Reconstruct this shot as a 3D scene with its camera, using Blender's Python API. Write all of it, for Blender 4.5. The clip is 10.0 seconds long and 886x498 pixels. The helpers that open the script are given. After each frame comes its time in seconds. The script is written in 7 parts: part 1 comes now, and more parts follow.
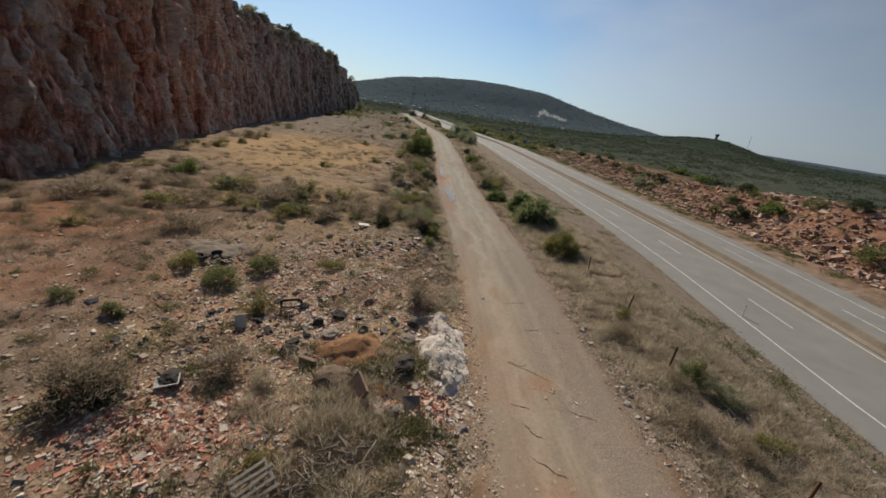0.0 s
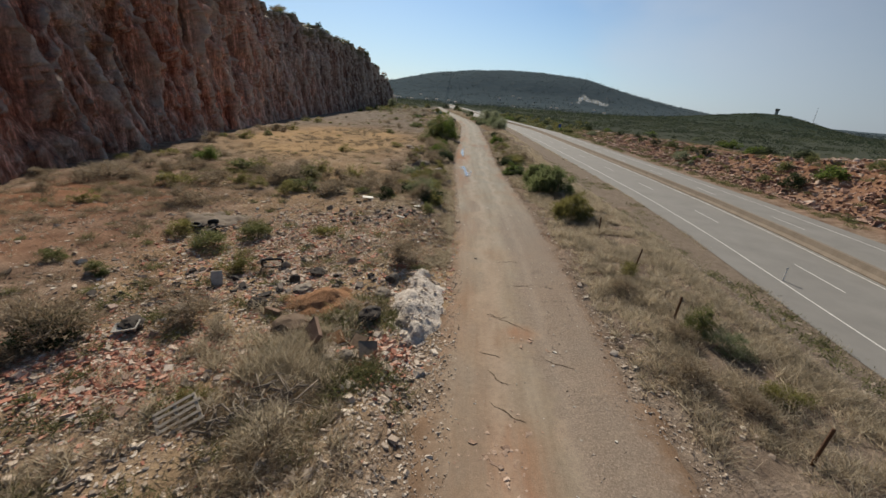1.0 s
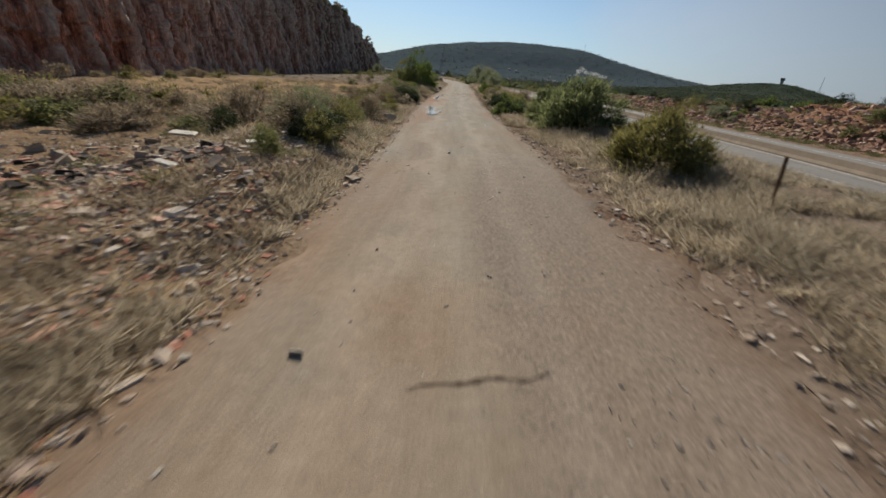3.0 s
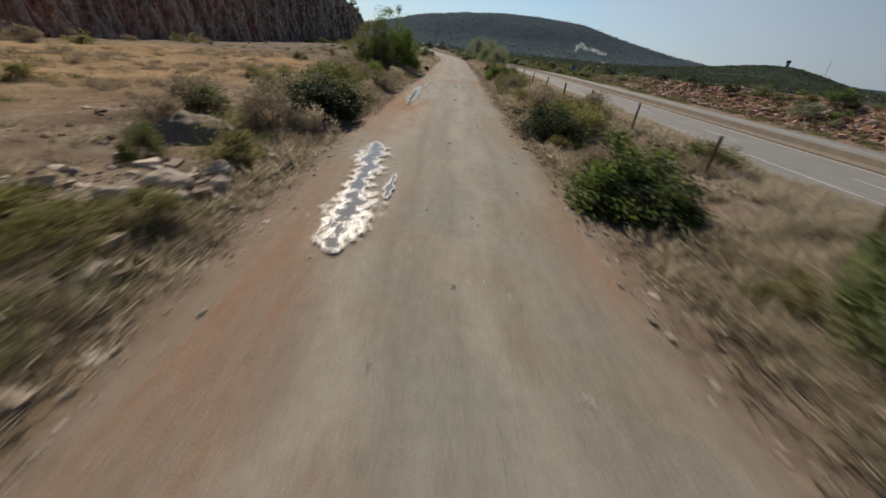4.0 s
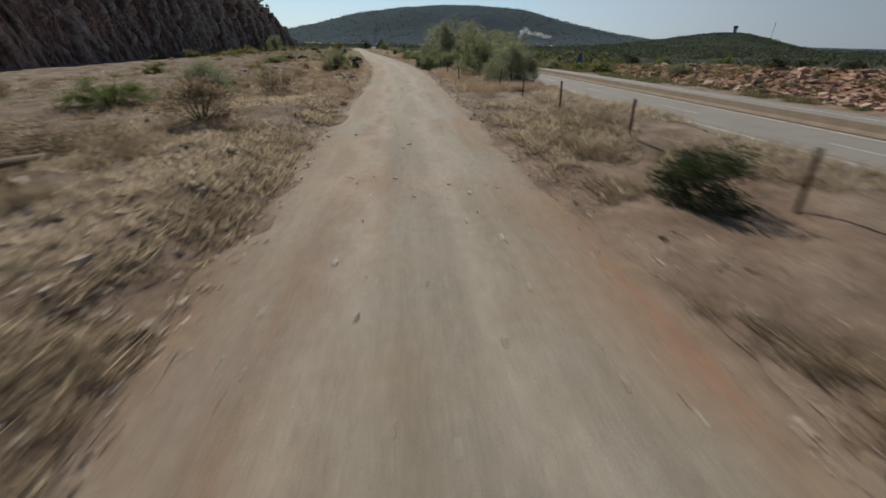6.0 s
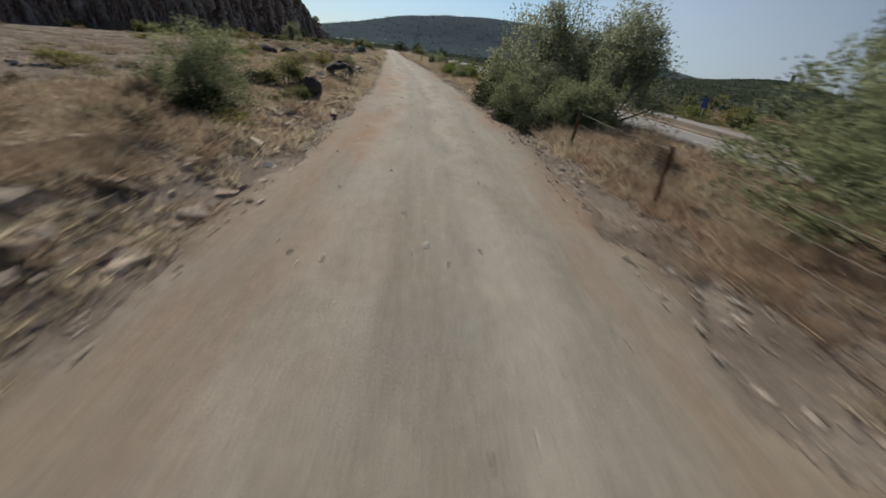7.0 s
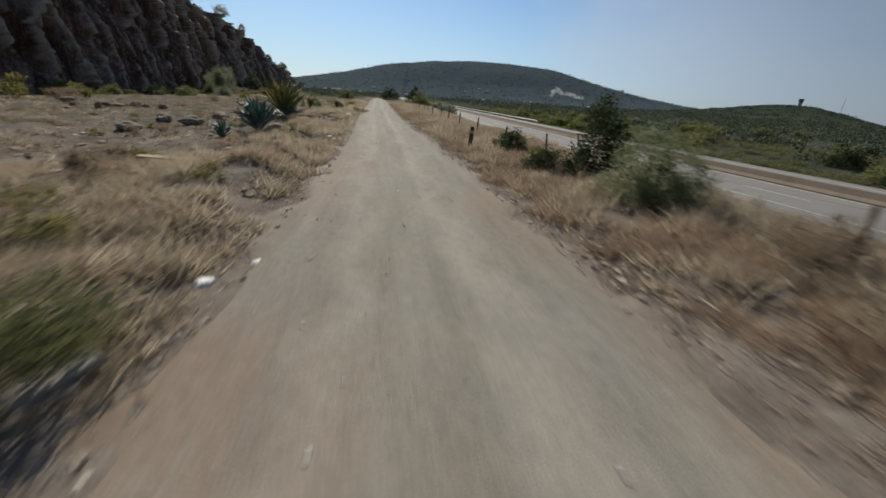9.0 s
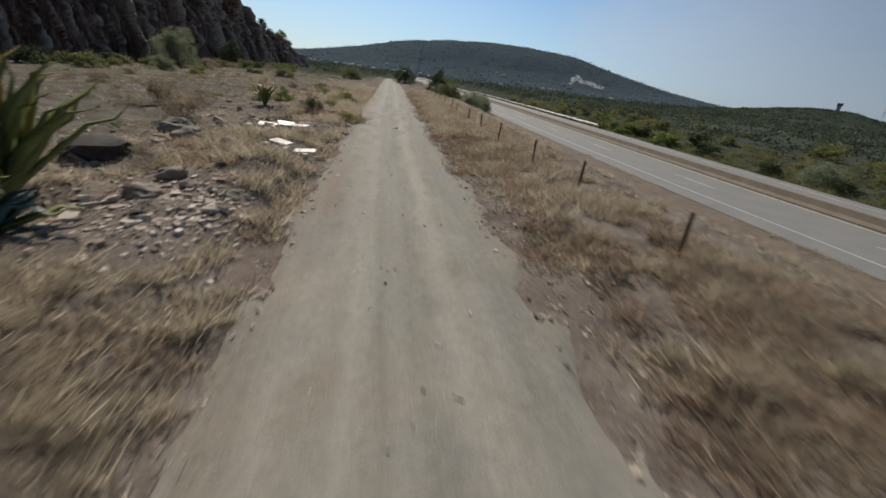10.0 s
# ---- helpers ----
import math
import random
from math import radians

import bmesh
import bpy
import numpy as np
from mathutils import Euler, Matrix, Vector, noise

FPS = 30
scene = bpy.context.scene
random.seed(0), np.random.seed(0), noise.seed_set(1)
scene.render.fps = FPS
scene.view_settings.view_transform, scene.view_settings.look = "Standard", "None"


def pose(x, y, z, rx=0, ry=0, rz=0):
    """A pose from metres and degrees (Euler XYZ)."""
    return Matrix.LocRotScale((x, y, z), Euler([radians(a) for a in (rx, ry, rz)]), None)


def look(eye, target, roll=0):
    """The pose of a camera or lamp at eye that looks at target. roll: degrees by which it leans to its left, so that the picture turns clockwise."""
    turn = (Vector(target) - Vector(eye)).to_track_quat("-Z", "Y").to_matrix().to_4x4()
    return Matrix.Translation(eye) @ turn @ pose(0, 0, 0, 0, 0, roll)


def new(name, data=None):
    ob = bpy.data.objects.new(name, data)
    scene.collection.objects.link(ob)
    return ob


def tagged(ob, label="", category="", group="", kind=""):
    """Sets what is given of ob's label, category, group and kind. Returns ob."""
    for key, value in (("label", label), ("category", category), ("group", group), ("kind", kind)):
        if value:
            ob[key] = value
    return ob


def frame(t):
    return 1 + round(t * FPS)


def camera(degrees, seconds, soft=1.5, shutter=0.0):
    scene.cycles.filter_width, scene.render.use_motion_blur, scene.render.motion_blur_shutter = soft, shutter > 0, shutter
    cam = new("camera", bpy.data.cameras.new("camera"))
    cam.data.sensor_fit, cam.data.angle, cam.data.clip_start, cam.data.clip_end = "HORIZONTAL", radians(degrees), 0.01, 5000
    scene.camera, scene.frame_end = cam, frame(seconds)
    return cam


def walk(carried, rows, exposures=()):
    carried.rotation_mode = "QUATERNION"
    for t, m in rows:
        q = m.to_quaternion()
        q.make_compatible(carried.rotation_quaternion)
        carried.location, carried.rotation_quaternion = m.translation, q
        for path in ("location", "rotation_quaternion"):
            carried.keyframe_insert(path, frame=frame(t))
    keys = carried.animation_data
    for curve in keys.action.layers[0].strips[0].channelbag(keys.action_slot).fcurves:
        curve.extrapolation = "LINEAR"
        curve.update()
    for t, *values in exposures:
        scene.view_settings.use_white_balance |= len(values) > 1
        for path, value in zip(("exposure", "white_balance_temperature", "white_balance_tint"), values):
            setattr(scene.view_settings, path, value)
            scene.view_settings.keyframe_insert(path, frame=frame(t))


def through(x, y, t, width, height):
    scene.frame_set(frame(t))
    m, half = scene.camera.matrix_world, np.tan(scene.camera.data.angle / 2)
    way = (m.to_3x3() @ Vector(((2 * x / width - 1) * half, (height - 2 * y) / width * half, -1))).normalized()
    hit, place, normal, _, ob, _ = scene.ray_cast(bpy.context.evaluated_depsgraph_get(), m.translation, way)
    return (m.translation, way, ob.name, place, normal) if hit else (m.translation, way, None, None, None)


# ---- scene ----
cam = camera(95.0, 10.0, soft=1.5, shutter=0.16)
PATH = [
    (0, (-5.285, 21.736, 10.495), (-5.101, 23.618, 9.844), 8.47),
    (0.5, (-3.417, 20.667, 9.006), (-3.421, 22.548, 8.326), 4.85),
    (1, (-2.006, 22.097, 8.435), (-2.02, 23.972, 7.74), 4.68),
    (1.5, (-1.108, 24.643, 7.344), (-1.074, 26.499, 6.601), 1.0),
    (2, (-0.339, 28.303, 5.2), (-0.237, 30.141, 4.418), -2.0),
    (2.2, (0.035, 30.014, 4.179), (0.148, 31.85, 3.395), -2.6),
    (3.3, (1.477, 46.12, 2.664), (1.498, 47.949, 1.857), 6.8),
    (3.5, (1.638, 50.568, 2.911), (1.691, 52.383, 2.071), 7.3),
    (4, (1.33, 64.694, 2.954), (1.394, 66.483, 2.062), 6.1),
    (4.5, (1.204, 78.778, 2.864), (1.312, 80.55, 1.943), 3.1),
    (5, (0.829, 92.746, 3.243), (1.038, 94.511, 2.326), -2.6),
    (5.5, (1.088, 107.645, 2.921), (1.348, 109.414, 2.026), -6.8),
    (5.7, (1.383, 113.621, 3.082), (1.628, 115.384, 2.168), -4.4),
    (6.8, (2.489, 153.267, 2.468), (2.659, 155.061, 1.601), 8.2),
    (7, (2.528, 160.369, 2.53), (2.686, 162.165, 1.663), 7.6),
    (7.5, (1.831, 177.118, 2.656), (1.977, 178.916, 1.792), 8.16),
    (8, (0.542, 193.921, 2.666), (0.695, 195.714, 1.793), 9.04),
    (8.5, (-0.559, 209.28, 2.283), (-0.444, 211.14, 1.557), 8.23),
    (9, (-1.818, 225.284, 2.724), (-1.661, 227.151, 2.023), 4.12),
    (9.5, (-3.167, 240.527, 3.299), (-2.99, 242.366, 2.533), 3.48),
    (10, (-4.423, 254.265, 3.739), (-4.279, 256.102, 2.96), 7.51),
]
walk(cam, [(t, look(e, g, r)) for t, e, g, r in PATH], [(0, 0.04, 6500, 10), (1, 0.12, 6500, 10), (2.2, 0.12, 6500, 10), (3.4, 0.0, 6400, 10), (5, 0.0, 6560, 10), (7, 0.0, 6300, 10), (7.6, 0.0, 6320, 10), (8.5, 0.0, 6160, 10), (9.2, 0.0, 6200, 10), (10, 0.0, 6160, 10)])

# ---- light ----
SUN_AZ, SUN_EL = radians(-14), radians(36)        # from the y axis, positive to the right
world = bpy.data.worlds.new("sky")
scene.world = world
world.use_nodes = True
wn = world.node_tree
wn.nodes.clear()
sky = wn.nodes.new("ShaderNodeTexSky")
sky.sky_type, sky.sun_disc = "NISHITA", False
sky.sun_elevation, sky.sun_rotation = SUN_EL, SUN_AZ
sky.air_density, sky.dust_density, sky.ozone_density = 1.0, 0.35, 3.0
back = wn.nodes.new("ShaderNodeBackground")
back.inputs["Strength"].default_value = 0.075
wout = wn.nodes.new("ShaderNodeOutputWorld")
cool = wn.nodes.new("ShaderNodeMix")
cool.data_type, cool.blend_type = "RGBA", "MULTIPLY"
cool.inputs[0].default_value, cool.inputs[7].default_value = 1.0, (0.84, 0.98, 1.09, 1)
wn.links.new(sky.outputs["Color"], cool.inputs[6])
haze = wn.nodes.new("ShaderNodeMix")
haze.data_type = "RGBA"
haze.inputs[7].default_value = (6.4, 8.2, 10.0, 1)
dirs = wn.nodes.new("ShaderNodeTexCoord")
stretch = wn.nodes.new("ShaderNodeMapping")
stretch.inputs["Scale"].default_value = (1.0, 1.0, 2.4)
veil = wn.nodes.new("ShaderNodeTexNoise")
veil.inputs["Scale"].default_value, veil.inputs["Detail"].default_value = 2.2, 5.0
thin = wn.nodes.new("ShaderNodeMapRange")
for k, v in (("From Min", 0.38), ("From Max", 0.7), ("To Min", 0.0), ("To Max", 0.34)):
    thin.inputs[k].default_value = v
wn.links.new(dirs.outputs["Generated"], stretch.inputs["Vector"])
wn.links.new(stretch.outputs["Vector"], veil.inputs["Vector"])
wn.links.new(veil.outputs["Fac"], thin.inputs["Value"])
up = wn.nodes.new("ShaderNodeSeparateXYZ")
wn.links.new(dirs.outputs["Generated"], up.inputs[0])
low = wn.nodes.new("ShaderNodeMapRange")
low.interpolation_type = "SMOOTHSTEP"
for k, v in (("From Min", 0.0), ("From Max", 0.28), ("To Min", 0.52), ("To Max", 0.0)):
    low.inputs[k].default_value = v
wn.links.new(up.outputs[2], low.inputs["Value"])
both = wn.nodes.new("ShaderNodeMath")
both.operation = "MAXIMUM"
wn.links.new(thin.outputs[0], both.inputs[0])
wn.links.new(low.outputs[0], both.inputs[1])
wn.links.new(both.outputs[0], haze.inputs[0])
wn.links.new(cool.outputs[2], haze.inputs[6])
toward = wn.nodes.new("ShaderNodeVectorMath")               # the sky fades away from the sun's side
toward.operation = "DOT_PRODUCT"
toward.inputs[1].default_value = (math.sin(SUN_AZ), math.cos(SUN_AZ), 0.0)
wn.links.new(dirs.outputs["Generated"], toward.inputs[0])
fade = wn.nodes.new("ShaderNodeMapRange")
fade.interpolation_type = "SMOOTHSTEP"
for k, v in (("From Min", 0.35), ("From Max", 0.98), ("To Min", 0.56), ("To Max", 1.02)):
    fade.inputs[k].default_value = v
wn.links.new(toward.outputs["Value"], fade.inputs["Value"])
bank = wn.nodes.new("ShaderNodeVectorMath")                 # a soft bank of thin cloud
bank.operation = "DOT_PRODUCT"
bank.inputs[1].default_value = (0.66, 0.71, 0.25)
wn.links.new(dirs.outputs["Generated"], bank.inputs[0])
ragged = wn.nodes.new("ShaderNodeMath")
ragged.operation = "MULTIPLY_ADD"
ragged.inputs[1].default_value = 0.26
wn.links.new(veil.outputs["Fac"], ragged.inputs[0])
wn.links.new(bank.outputs["Value"], ragged.inputs[2])
cloudy = wn.nodes.new("ShaderNodeMapRange")
cloudy.interpolation_type = "SMOOTHSTEP"
for k, v in (("From Min", 0.99), ("From Max", 1.13), ("To Min", 0.0), ("To Max", 0.58)):
    cloudy.inputs[k].default_value = v
wn.links.new(ragged.outputs[0], cloudy.inputs["Value"])
cloud = wn.nodes.new("ShaderNodeMix")
cloud.data_type = "RGBA"
cloud.inputs[7].default_value = (7.2, 7.9, 8.9, 1)
wn.links.new(cloudy.outputs[0], cloud.inputs[0])
wn.links.new(haze.outputs[2], cloud.inputs[6])
dim = wn.nodes.new("ShaderNodeVectorMath")
dim.operation = "SCALE"
wn.links.new(cloud.outputs[2], dim.inputs[0])
wn.links.new(fade.outputs[0], dim.inputs["Scale"])
wn.links.new(dim.outputs[0], back.inputs["Color"])
wn.links.new(back.outputs["Background"], wout.inputs["Surface"])
sun = new("sun", bpy.data.lights.new("sun", "SUN"))
sun.data.energy, sun.data.angle, sun.data.color = 4.75, radians(0.6), (1.0, 0.9, 0.74)
sun.matrix_world = look((0, 0, 60), (-math.sin(SUN_AZ) * math.cos(SUN_EL), -math.cos(SUN_AZ) * math.cos(SUN_EL), 60 - math.sin(SUN_EL)))

# ---- materials ----
def material(name, rough=0.9, spec=0.3):
    """A node material; returns it with its tree and principled node."""
    m = bpy.data.materials.new(name)
    m.use_nodes = True
    t = m.node_tree
    b = t.nodes["Principled BSDF"]
    b.inputs["Roughness"].default_value = rough
    b.inputs["Specular IOR Level"].default_value = spec
    return m, t, b


def noise_node(t, scale, detail=6.0, rough=0.6, vec=None, kind="object"):
    n = t.nodes.new("ShaderNodeTexNoise")
    n.inputs["Scale"].default_value = scale
    n.inputs["Detail"].default_value = detail
    n.inputs["Roughness"].default_value = rough
    if vec is None:
        tc = t.nodes.new("ShaderNodeTexCoord")
        vec = tc.outputs["UV" if kind == "uv" else "Object"]
    t.links.new(vec, n.inputs["Vector"])
    return n


def ramp(t, fac, stops):
    r = t.nodes.new("ShaderNodeValToRGB")
    els = r.color_ramp.elements
    while len(els) < len(stops):
        els.new(0.5)
    for e, (p, c) in zip(els, stops):
        e.position, e.color = p, (*c, 1.0) if len(c) == 3 else c
    t.links.new(fac, r.inputs["Fac"])
    return r


def mix(t, fac, a, b, how="MIX"):
    n = t.nodes.new("ShaderNodeMix")
    n.data_type, n.blend_type = "RGBA", how
    for sock, v in ((n.inputs[0], fac), (n.inputs[6], a), (n.inputs[7], b)):
        if isinstance(v, (int, float)):
            sock.default_value = v
        elif isinstance(v, tuple):
            sock.default_value = (*v, 1.0)
        else:
            t.links.new(v, sock)
    return n.outputs[2]


def bump(t, b, height, strength=0.4, dist=0.05):
    n = t.nodes.new("ShaderNodeBump")
    n.inputs["Strength"].default_value, n.inputs["Distance"].default_value = strength, dist
    t.links.new(height, n.inputs["Height"])
    t.links.new(n.outputs["Normal"], b.inputs["Normal"])


def speckled(name, stops, scale=3.0, fine=30.0, rough=0.9, spec=0.2, depth=0.03, strength=0.5):
    """Two scales of noise over a colour ramp, with relief."""
    m, t, b = material(name, rough, spec)
    n1, n2 = noise_node(t, scale, 8, 0.65), noise_node(t, fine, 4, 0.6)
    f = t.nodes.new("ShaderNodeMath")
    f.operation = "MULTIPLY_ADD"
    t.links.new(n2.outputs["Fac"], f.inputs[0])
    f.inputs[1].default_value = 0.5
    half = t.nodes.new("ShaderNodeMath")
    half.operation = "MULTIPLY"
    t.links.new(n1.outputs["Fac"], half.inputs[0])
    half.inputs[1].default_value = 0.55
    t.links.new(half.outputs[0], f.inputs[2])
    r = ramp(t, f.outputs[0], stops)
    t.links.new(r.outputs["Color"], b.inputs["Base Color"])
    bump(t, b, f.outputs[0], strength, depth)
    return m


def per_piece(name, stops, rough=0.9, spec=0.2, fine=25.0, by="island"):
    """Colour by piece, with grain."""
    m, t, b = material(name, rough, spec)
    if by == "island":
        g = t.nodes.new("ShaderNodeNewGeometry").outputs["Random Per Island"]
    else:
        g = t.nodes.new("ShaderNodeObjectInfo").outputs["Random"]
    r = ramp(t, g, stops)
    n = noise_node(t, fine, 5, 0.6)
    c = mix(t, 0.55, r.outputs["Color"], ramp(t, n.outputs["Fac"], [(0.3, (0.45, 0.45, 0.45)), (0.7, (1.3, 1.3, 1.3))]).outputs["Color"], "MULTIPLY")
    t.links.new(c, b.inputs["Base Color"])
    bump(t, b, n.outputs["Fac"], 0.4, 0.02)
    return m


def leafy(name, stops, through=0.35, rough=0.7, patch=0.0):
    """Leaves: diffuse and translucent, colour leaf by leaf."""
    m = bpy.data.materials.new(name)
    m.use_nodes = True
    t = m.node_tree
    t.nodes.clear()
    out = t.nodes.new("ShaderNodeOutputMaterial")
    g = t.nodes.new("ShaderNodeNewGeometry")
    r = ramp(t, g.outputs["Random Per Island"], stops)
    n = noise_node(t, 1.3, 3)
    c = mix(t, 0.6, r.outputs["Color"], ramp(t, n.outputs["Fac"], [(0.3, (0.55, 0.55, 0.5)), (0.7, (1.25, 1.2, 1.1))]).outputs["Color"], "MULTIPLY")
    if patch:
        wide = noise_node(t, patch, 4, 0.65)
        c = mix(t, 1.0, c, ramp(t, wide.outputs["Fac"], [(0.35, (0.5, 0.58, 0.62)), (0.5, (0.9, 0.92, 0.9)), (0.65, (1.35, 1.25, 1.05))]).outputs["Color"], "MULTIPLY")
    d, tr, mx = t.nodes.new("ShaderNodeBsdfPrincipled"), t.nodes.new("ShaderNodeBsdfTranslucent"), t.nodes.new("ShaderNodeMixShader")
    d.inputs["Roughness"].default_value, d.inputs["Specular IOR Level"].default_value = rough, 0.25
    t.links.new(c, d.inputs["Base Color"])
    t.links.new(c, tr.inputs["Color"])
    mx.inputs[0].default_value = through
    t.links.new(d.outputs[0], mx.inputs[1])
    t.links.new(tr.outputs[0], mx.inputs[2])
    t.links.new(mx.outputs[0], out.inputs["Surface"])
    return m


M_GREEN = leafy("leaf_green", [(0.0, (0.085, 0.1, 0.036)), (0.5, (0.17, 0.188, 0.075)), (1.0, (0.28, 0.28, 0.13))], 0.5)
M_LUSH = leafy("leaf_lush", [(0.0, (0.046, 0.074, 0.018)), (0.5, (0.115, 0.168, 0.042)), (1.0, (0.235, 0.29, 0.078))], 0.55)
M_DARK = leafy("leaf_dark", [(0.0, (0.02, 0.032, 0.014)), (0.6, (0.045, 0.065, 0.028)), (1.0, (0.09, 0.11, 0.05))])
M_BROOM = leafy("leaf_broom", [(0.0, (0.1, 0.13, 0.052)), (0.5, (0.185, 0.22, 0.1)), (1.0, (0.29, 0.32, 0.17))], 0.58)
M_OLIVE = leafy("leaf_olive", [(0.0, (0.125, 0.15, 0.095)), (0.5, (0.23, 0.26, 0.17)), (1.0, (0.36, 0.385, 0.27))], 0.55)
M_YEL = leafy("leaf_yellow_green", [(0.0, (0.12, 0.12, 0.035)), (0.5, (0.22, 0.21, 0.075)), (1.0, (0.33, 0.3, 0.13))], 0.48)
M_SCRUB = leafy("twig_grey", [(0.0, (0.16, 0.125, 0.09)), (0.5, (0.3, 0.24, 0.17)), (1.0, (0.46, 0.385, 0.29))], 0.4)
M_STRAW = leafy("straw", [(0.0, (0.24, 0.2, 0.148)), (0.5, (0.44, 0.377, 0.288)), (1.0, (0.65, 0.58, 0.47))], 0.58)
M_SAGE = leafy("leaf_sage", [(0.0, (0.11, 0.14, 0.075)), (0.5, (0.21, 0.245, 0.14)), (1.0, (0.33, 0.36, 0.23))], 0.55)
M_RUST = leafy("rusty_grass", [(0.0, (0.22, 0.15, 0.112)), (0.5, (0.36, 0.266, 0.2)), (1.0, (0.49, 0.385, 0.295))], 0.5)
M_WEED = leafy("weed_green", [(0.0, (0.08, 0.09, 0.04)), (0.5, (0.16, 0.165, 0.075)), (1.0, (0.26, 0.25, 0.13))], 0.52)
M_WOODS = leafy("far_leaf", [(0.0, (0.048, 0.066, 0.044)), (0.5, (0.07, 0.09, 0.06)), (1.0, (0.1, 0.118, 0.078))], 0.4, patch=0.03)
# blue of distant haze mixed into the leaf colour
M_HAZED_HILL = leafy("hazed_hill_leaf", [(0.0, (0.066, 0.09, 0.104)), (0.5, (0.077, 0.101, 0.113)), (1.0, (0.088, 0.11, 0.12))], 0.35)
M_BARK = speckled("bark", [(0.25, (0.05, 0.038, 0.028)), (0.75, (0.16, 0.125, 0.09))], 6, 40)
M_POST = speckled("rusty_post", [(0.25, (0.05, 0.03, 0.02)), (0.75, (0.17, 0.09, 0.05))], 8, 60, 0.85)
M_WIRE = speckled("fence_wire", [(0.25, (0.1, 0.08, 0.07)), (0.75, (0.25, 0.22, 0.2))], 5, 40, 0.6, 0.5)
M_STONE = per_piece("stone", [(0.0, (0.17, 0.128, 0.096)), (0.35, (0.3, 0.232, 0.175)), (0.7, (0.41, 0.33, 0.262)), (1.0, (0.58, 0.52, 0.45))])
M_PALESTONE = per_piece("pale_stone", [(0.0, (0.25, 0.19, 0.145)), (0.4, (0.41, 0.325, 0.255)), (0.8, (0.54, 0.455, 0.375)), (1.0, (0.7, 0.63, 0.545))])
M_BRICK = per_piece("brick_red", [(0.0, (0.34, 0.145, 0.1)), (0.4, (0.48, 0.225, 0.155)), (0.7, (0.56, 0.34, 0.255)), (0.85, (0.6, 0.46, 0.375)), (1.0, (0.64, 0.56, 0.48))])
M_PLASTER = per_piece("plaster_white", [(0.0, (0.36, 0.285, 0.225)), (0.5, (0.55, 0.455, 0.37)), (1.0, (0.73, 0.64, 0.54))])
M_REDROCK = per_piece("red_rock", [(0.0, (0.22, 0.125, 0.095)), (0.45, (0.38, 0.24, 0.18)), (0.8, (0.48, 0.35, 0.28)), (1.0, (0.55, 0.44, 0.37))])
M_BLACKROCK = speckled("dark_rock", [(0.25, (0.02, 0.017, 0.015)), (0.75, (0.09, 0.075, 0.065))], 4, 25)
M_ASPHALT = speckled("asphalt", [(0.3, (0.165, 0.158, 0.147)), (0.7, (0.245, 0.235, 0.218))], 0.35, 60, 0.85, 0.35, 0.004, 0.3)
M_GRAVEL = speckled("shoulder_gravel", [(0.3, (0.1, 0.077, 0.058)), (0.7, (0.26, 0.207, 0.16))], 1.6, 14, 0.95, 0.1, 0.12, 0.9)
M_LINE = speckled("road_paint", [(0.3, (0.42, 0.41, 0.38)), (0.7, (0.7, 0.69, 0.65))], 2, 30, 0.7, 0.3, 0.002, 0.2)
M_BARRIER = speckled("dusty_concrete", [(0.3, (0.16, 0.128, 0.098)), (0.7, (0.28, 0.23, 0.18))], 0.8, 12)
M_METAL = speckled("galvanised", [(0.3, (0.4, 0.39, 0.38)), (0.7, (0.58, 0.57, 0.56))], 3, 40, 0.5, 0.5, 0.002, 0.1)
M_CONCRETE = speckled("old_concrete", [(0.3, (0.3, 0.28, 0.25)), (0.7, (0.46, 0.44, 0.4))], 2, 18)
M_BLACK = speckled("black_plastic", [(0.3, (0.012, 0.012, 0.012)), (0.7, (0.035, 0.034, 0.033))], 4, 30, 0.75, 0.2)
M_WHITE = speckled("white_enamel", [(0.3, (0.6, 0.59, 0.56)), (0.7, (0.82, 0.81, 0.78))], 4, 25, 0.45, 0.5, 0.004, 0.2)
M_DUSTY = speckled("dusty_enamel", [(0.3, (0.26, 0.235, 0.2)), (0.7, (0.5, 0.475, 0.43))], 5, 25, 0.6, 0.4, 0.004, 0.2)
M_DEBRIS = per_piece("dark_debris", [(0.0, (0.02, 0.018, 0.017)), (0.5, (0.07, 0.06, 0.055)), (1.0, (0.17, 0.14, 0.12))])
M_CRACK = speckled("crack_earth", [(0.3, (0.04, 0.03, 0.022)), (0.7, (0.13, 0.09, 0.06))], 6, 30)
M_WOOD = speckled("weathered_wood", [(0.3, (0.16, 0.115, 0.075)), (0.7, (0.33, 0.26, 0.18))], 5, 40)
M_TWIG = speckled("dead_twig", [(0.3, (0.12, 0.095, 0.075)), (0.7, (0.3, 0.25, 0.2))], 6, 40)
M_PALEWOOD = speckled("pale_old_wood", [(0.3, (0.24, 0.205, 0.165)), (0.7, (0.46, 0.41, 0.35))], 6, 45)
M_BROWN = speckled("brown_rock", [(0.3, (0.085, 0.06, 0.042)), (0.7, (0.235, 0.165, 0.115))], 4, 22)
M_ORANGE = speckled("orange_plastic", [(0.3, (0.5, 0.2, 0.03)), (0.7, (0.7, 0.33, 0.06))], 5, 30, 0.5)
M_PEBBLE = per_piece("pale_pebble", [(0.0, (0.3, 0.26, 0.21)), (0.5, (0.42, 0.38, 0.32)), (1.0, (0.62, 0.59, 0.54))])
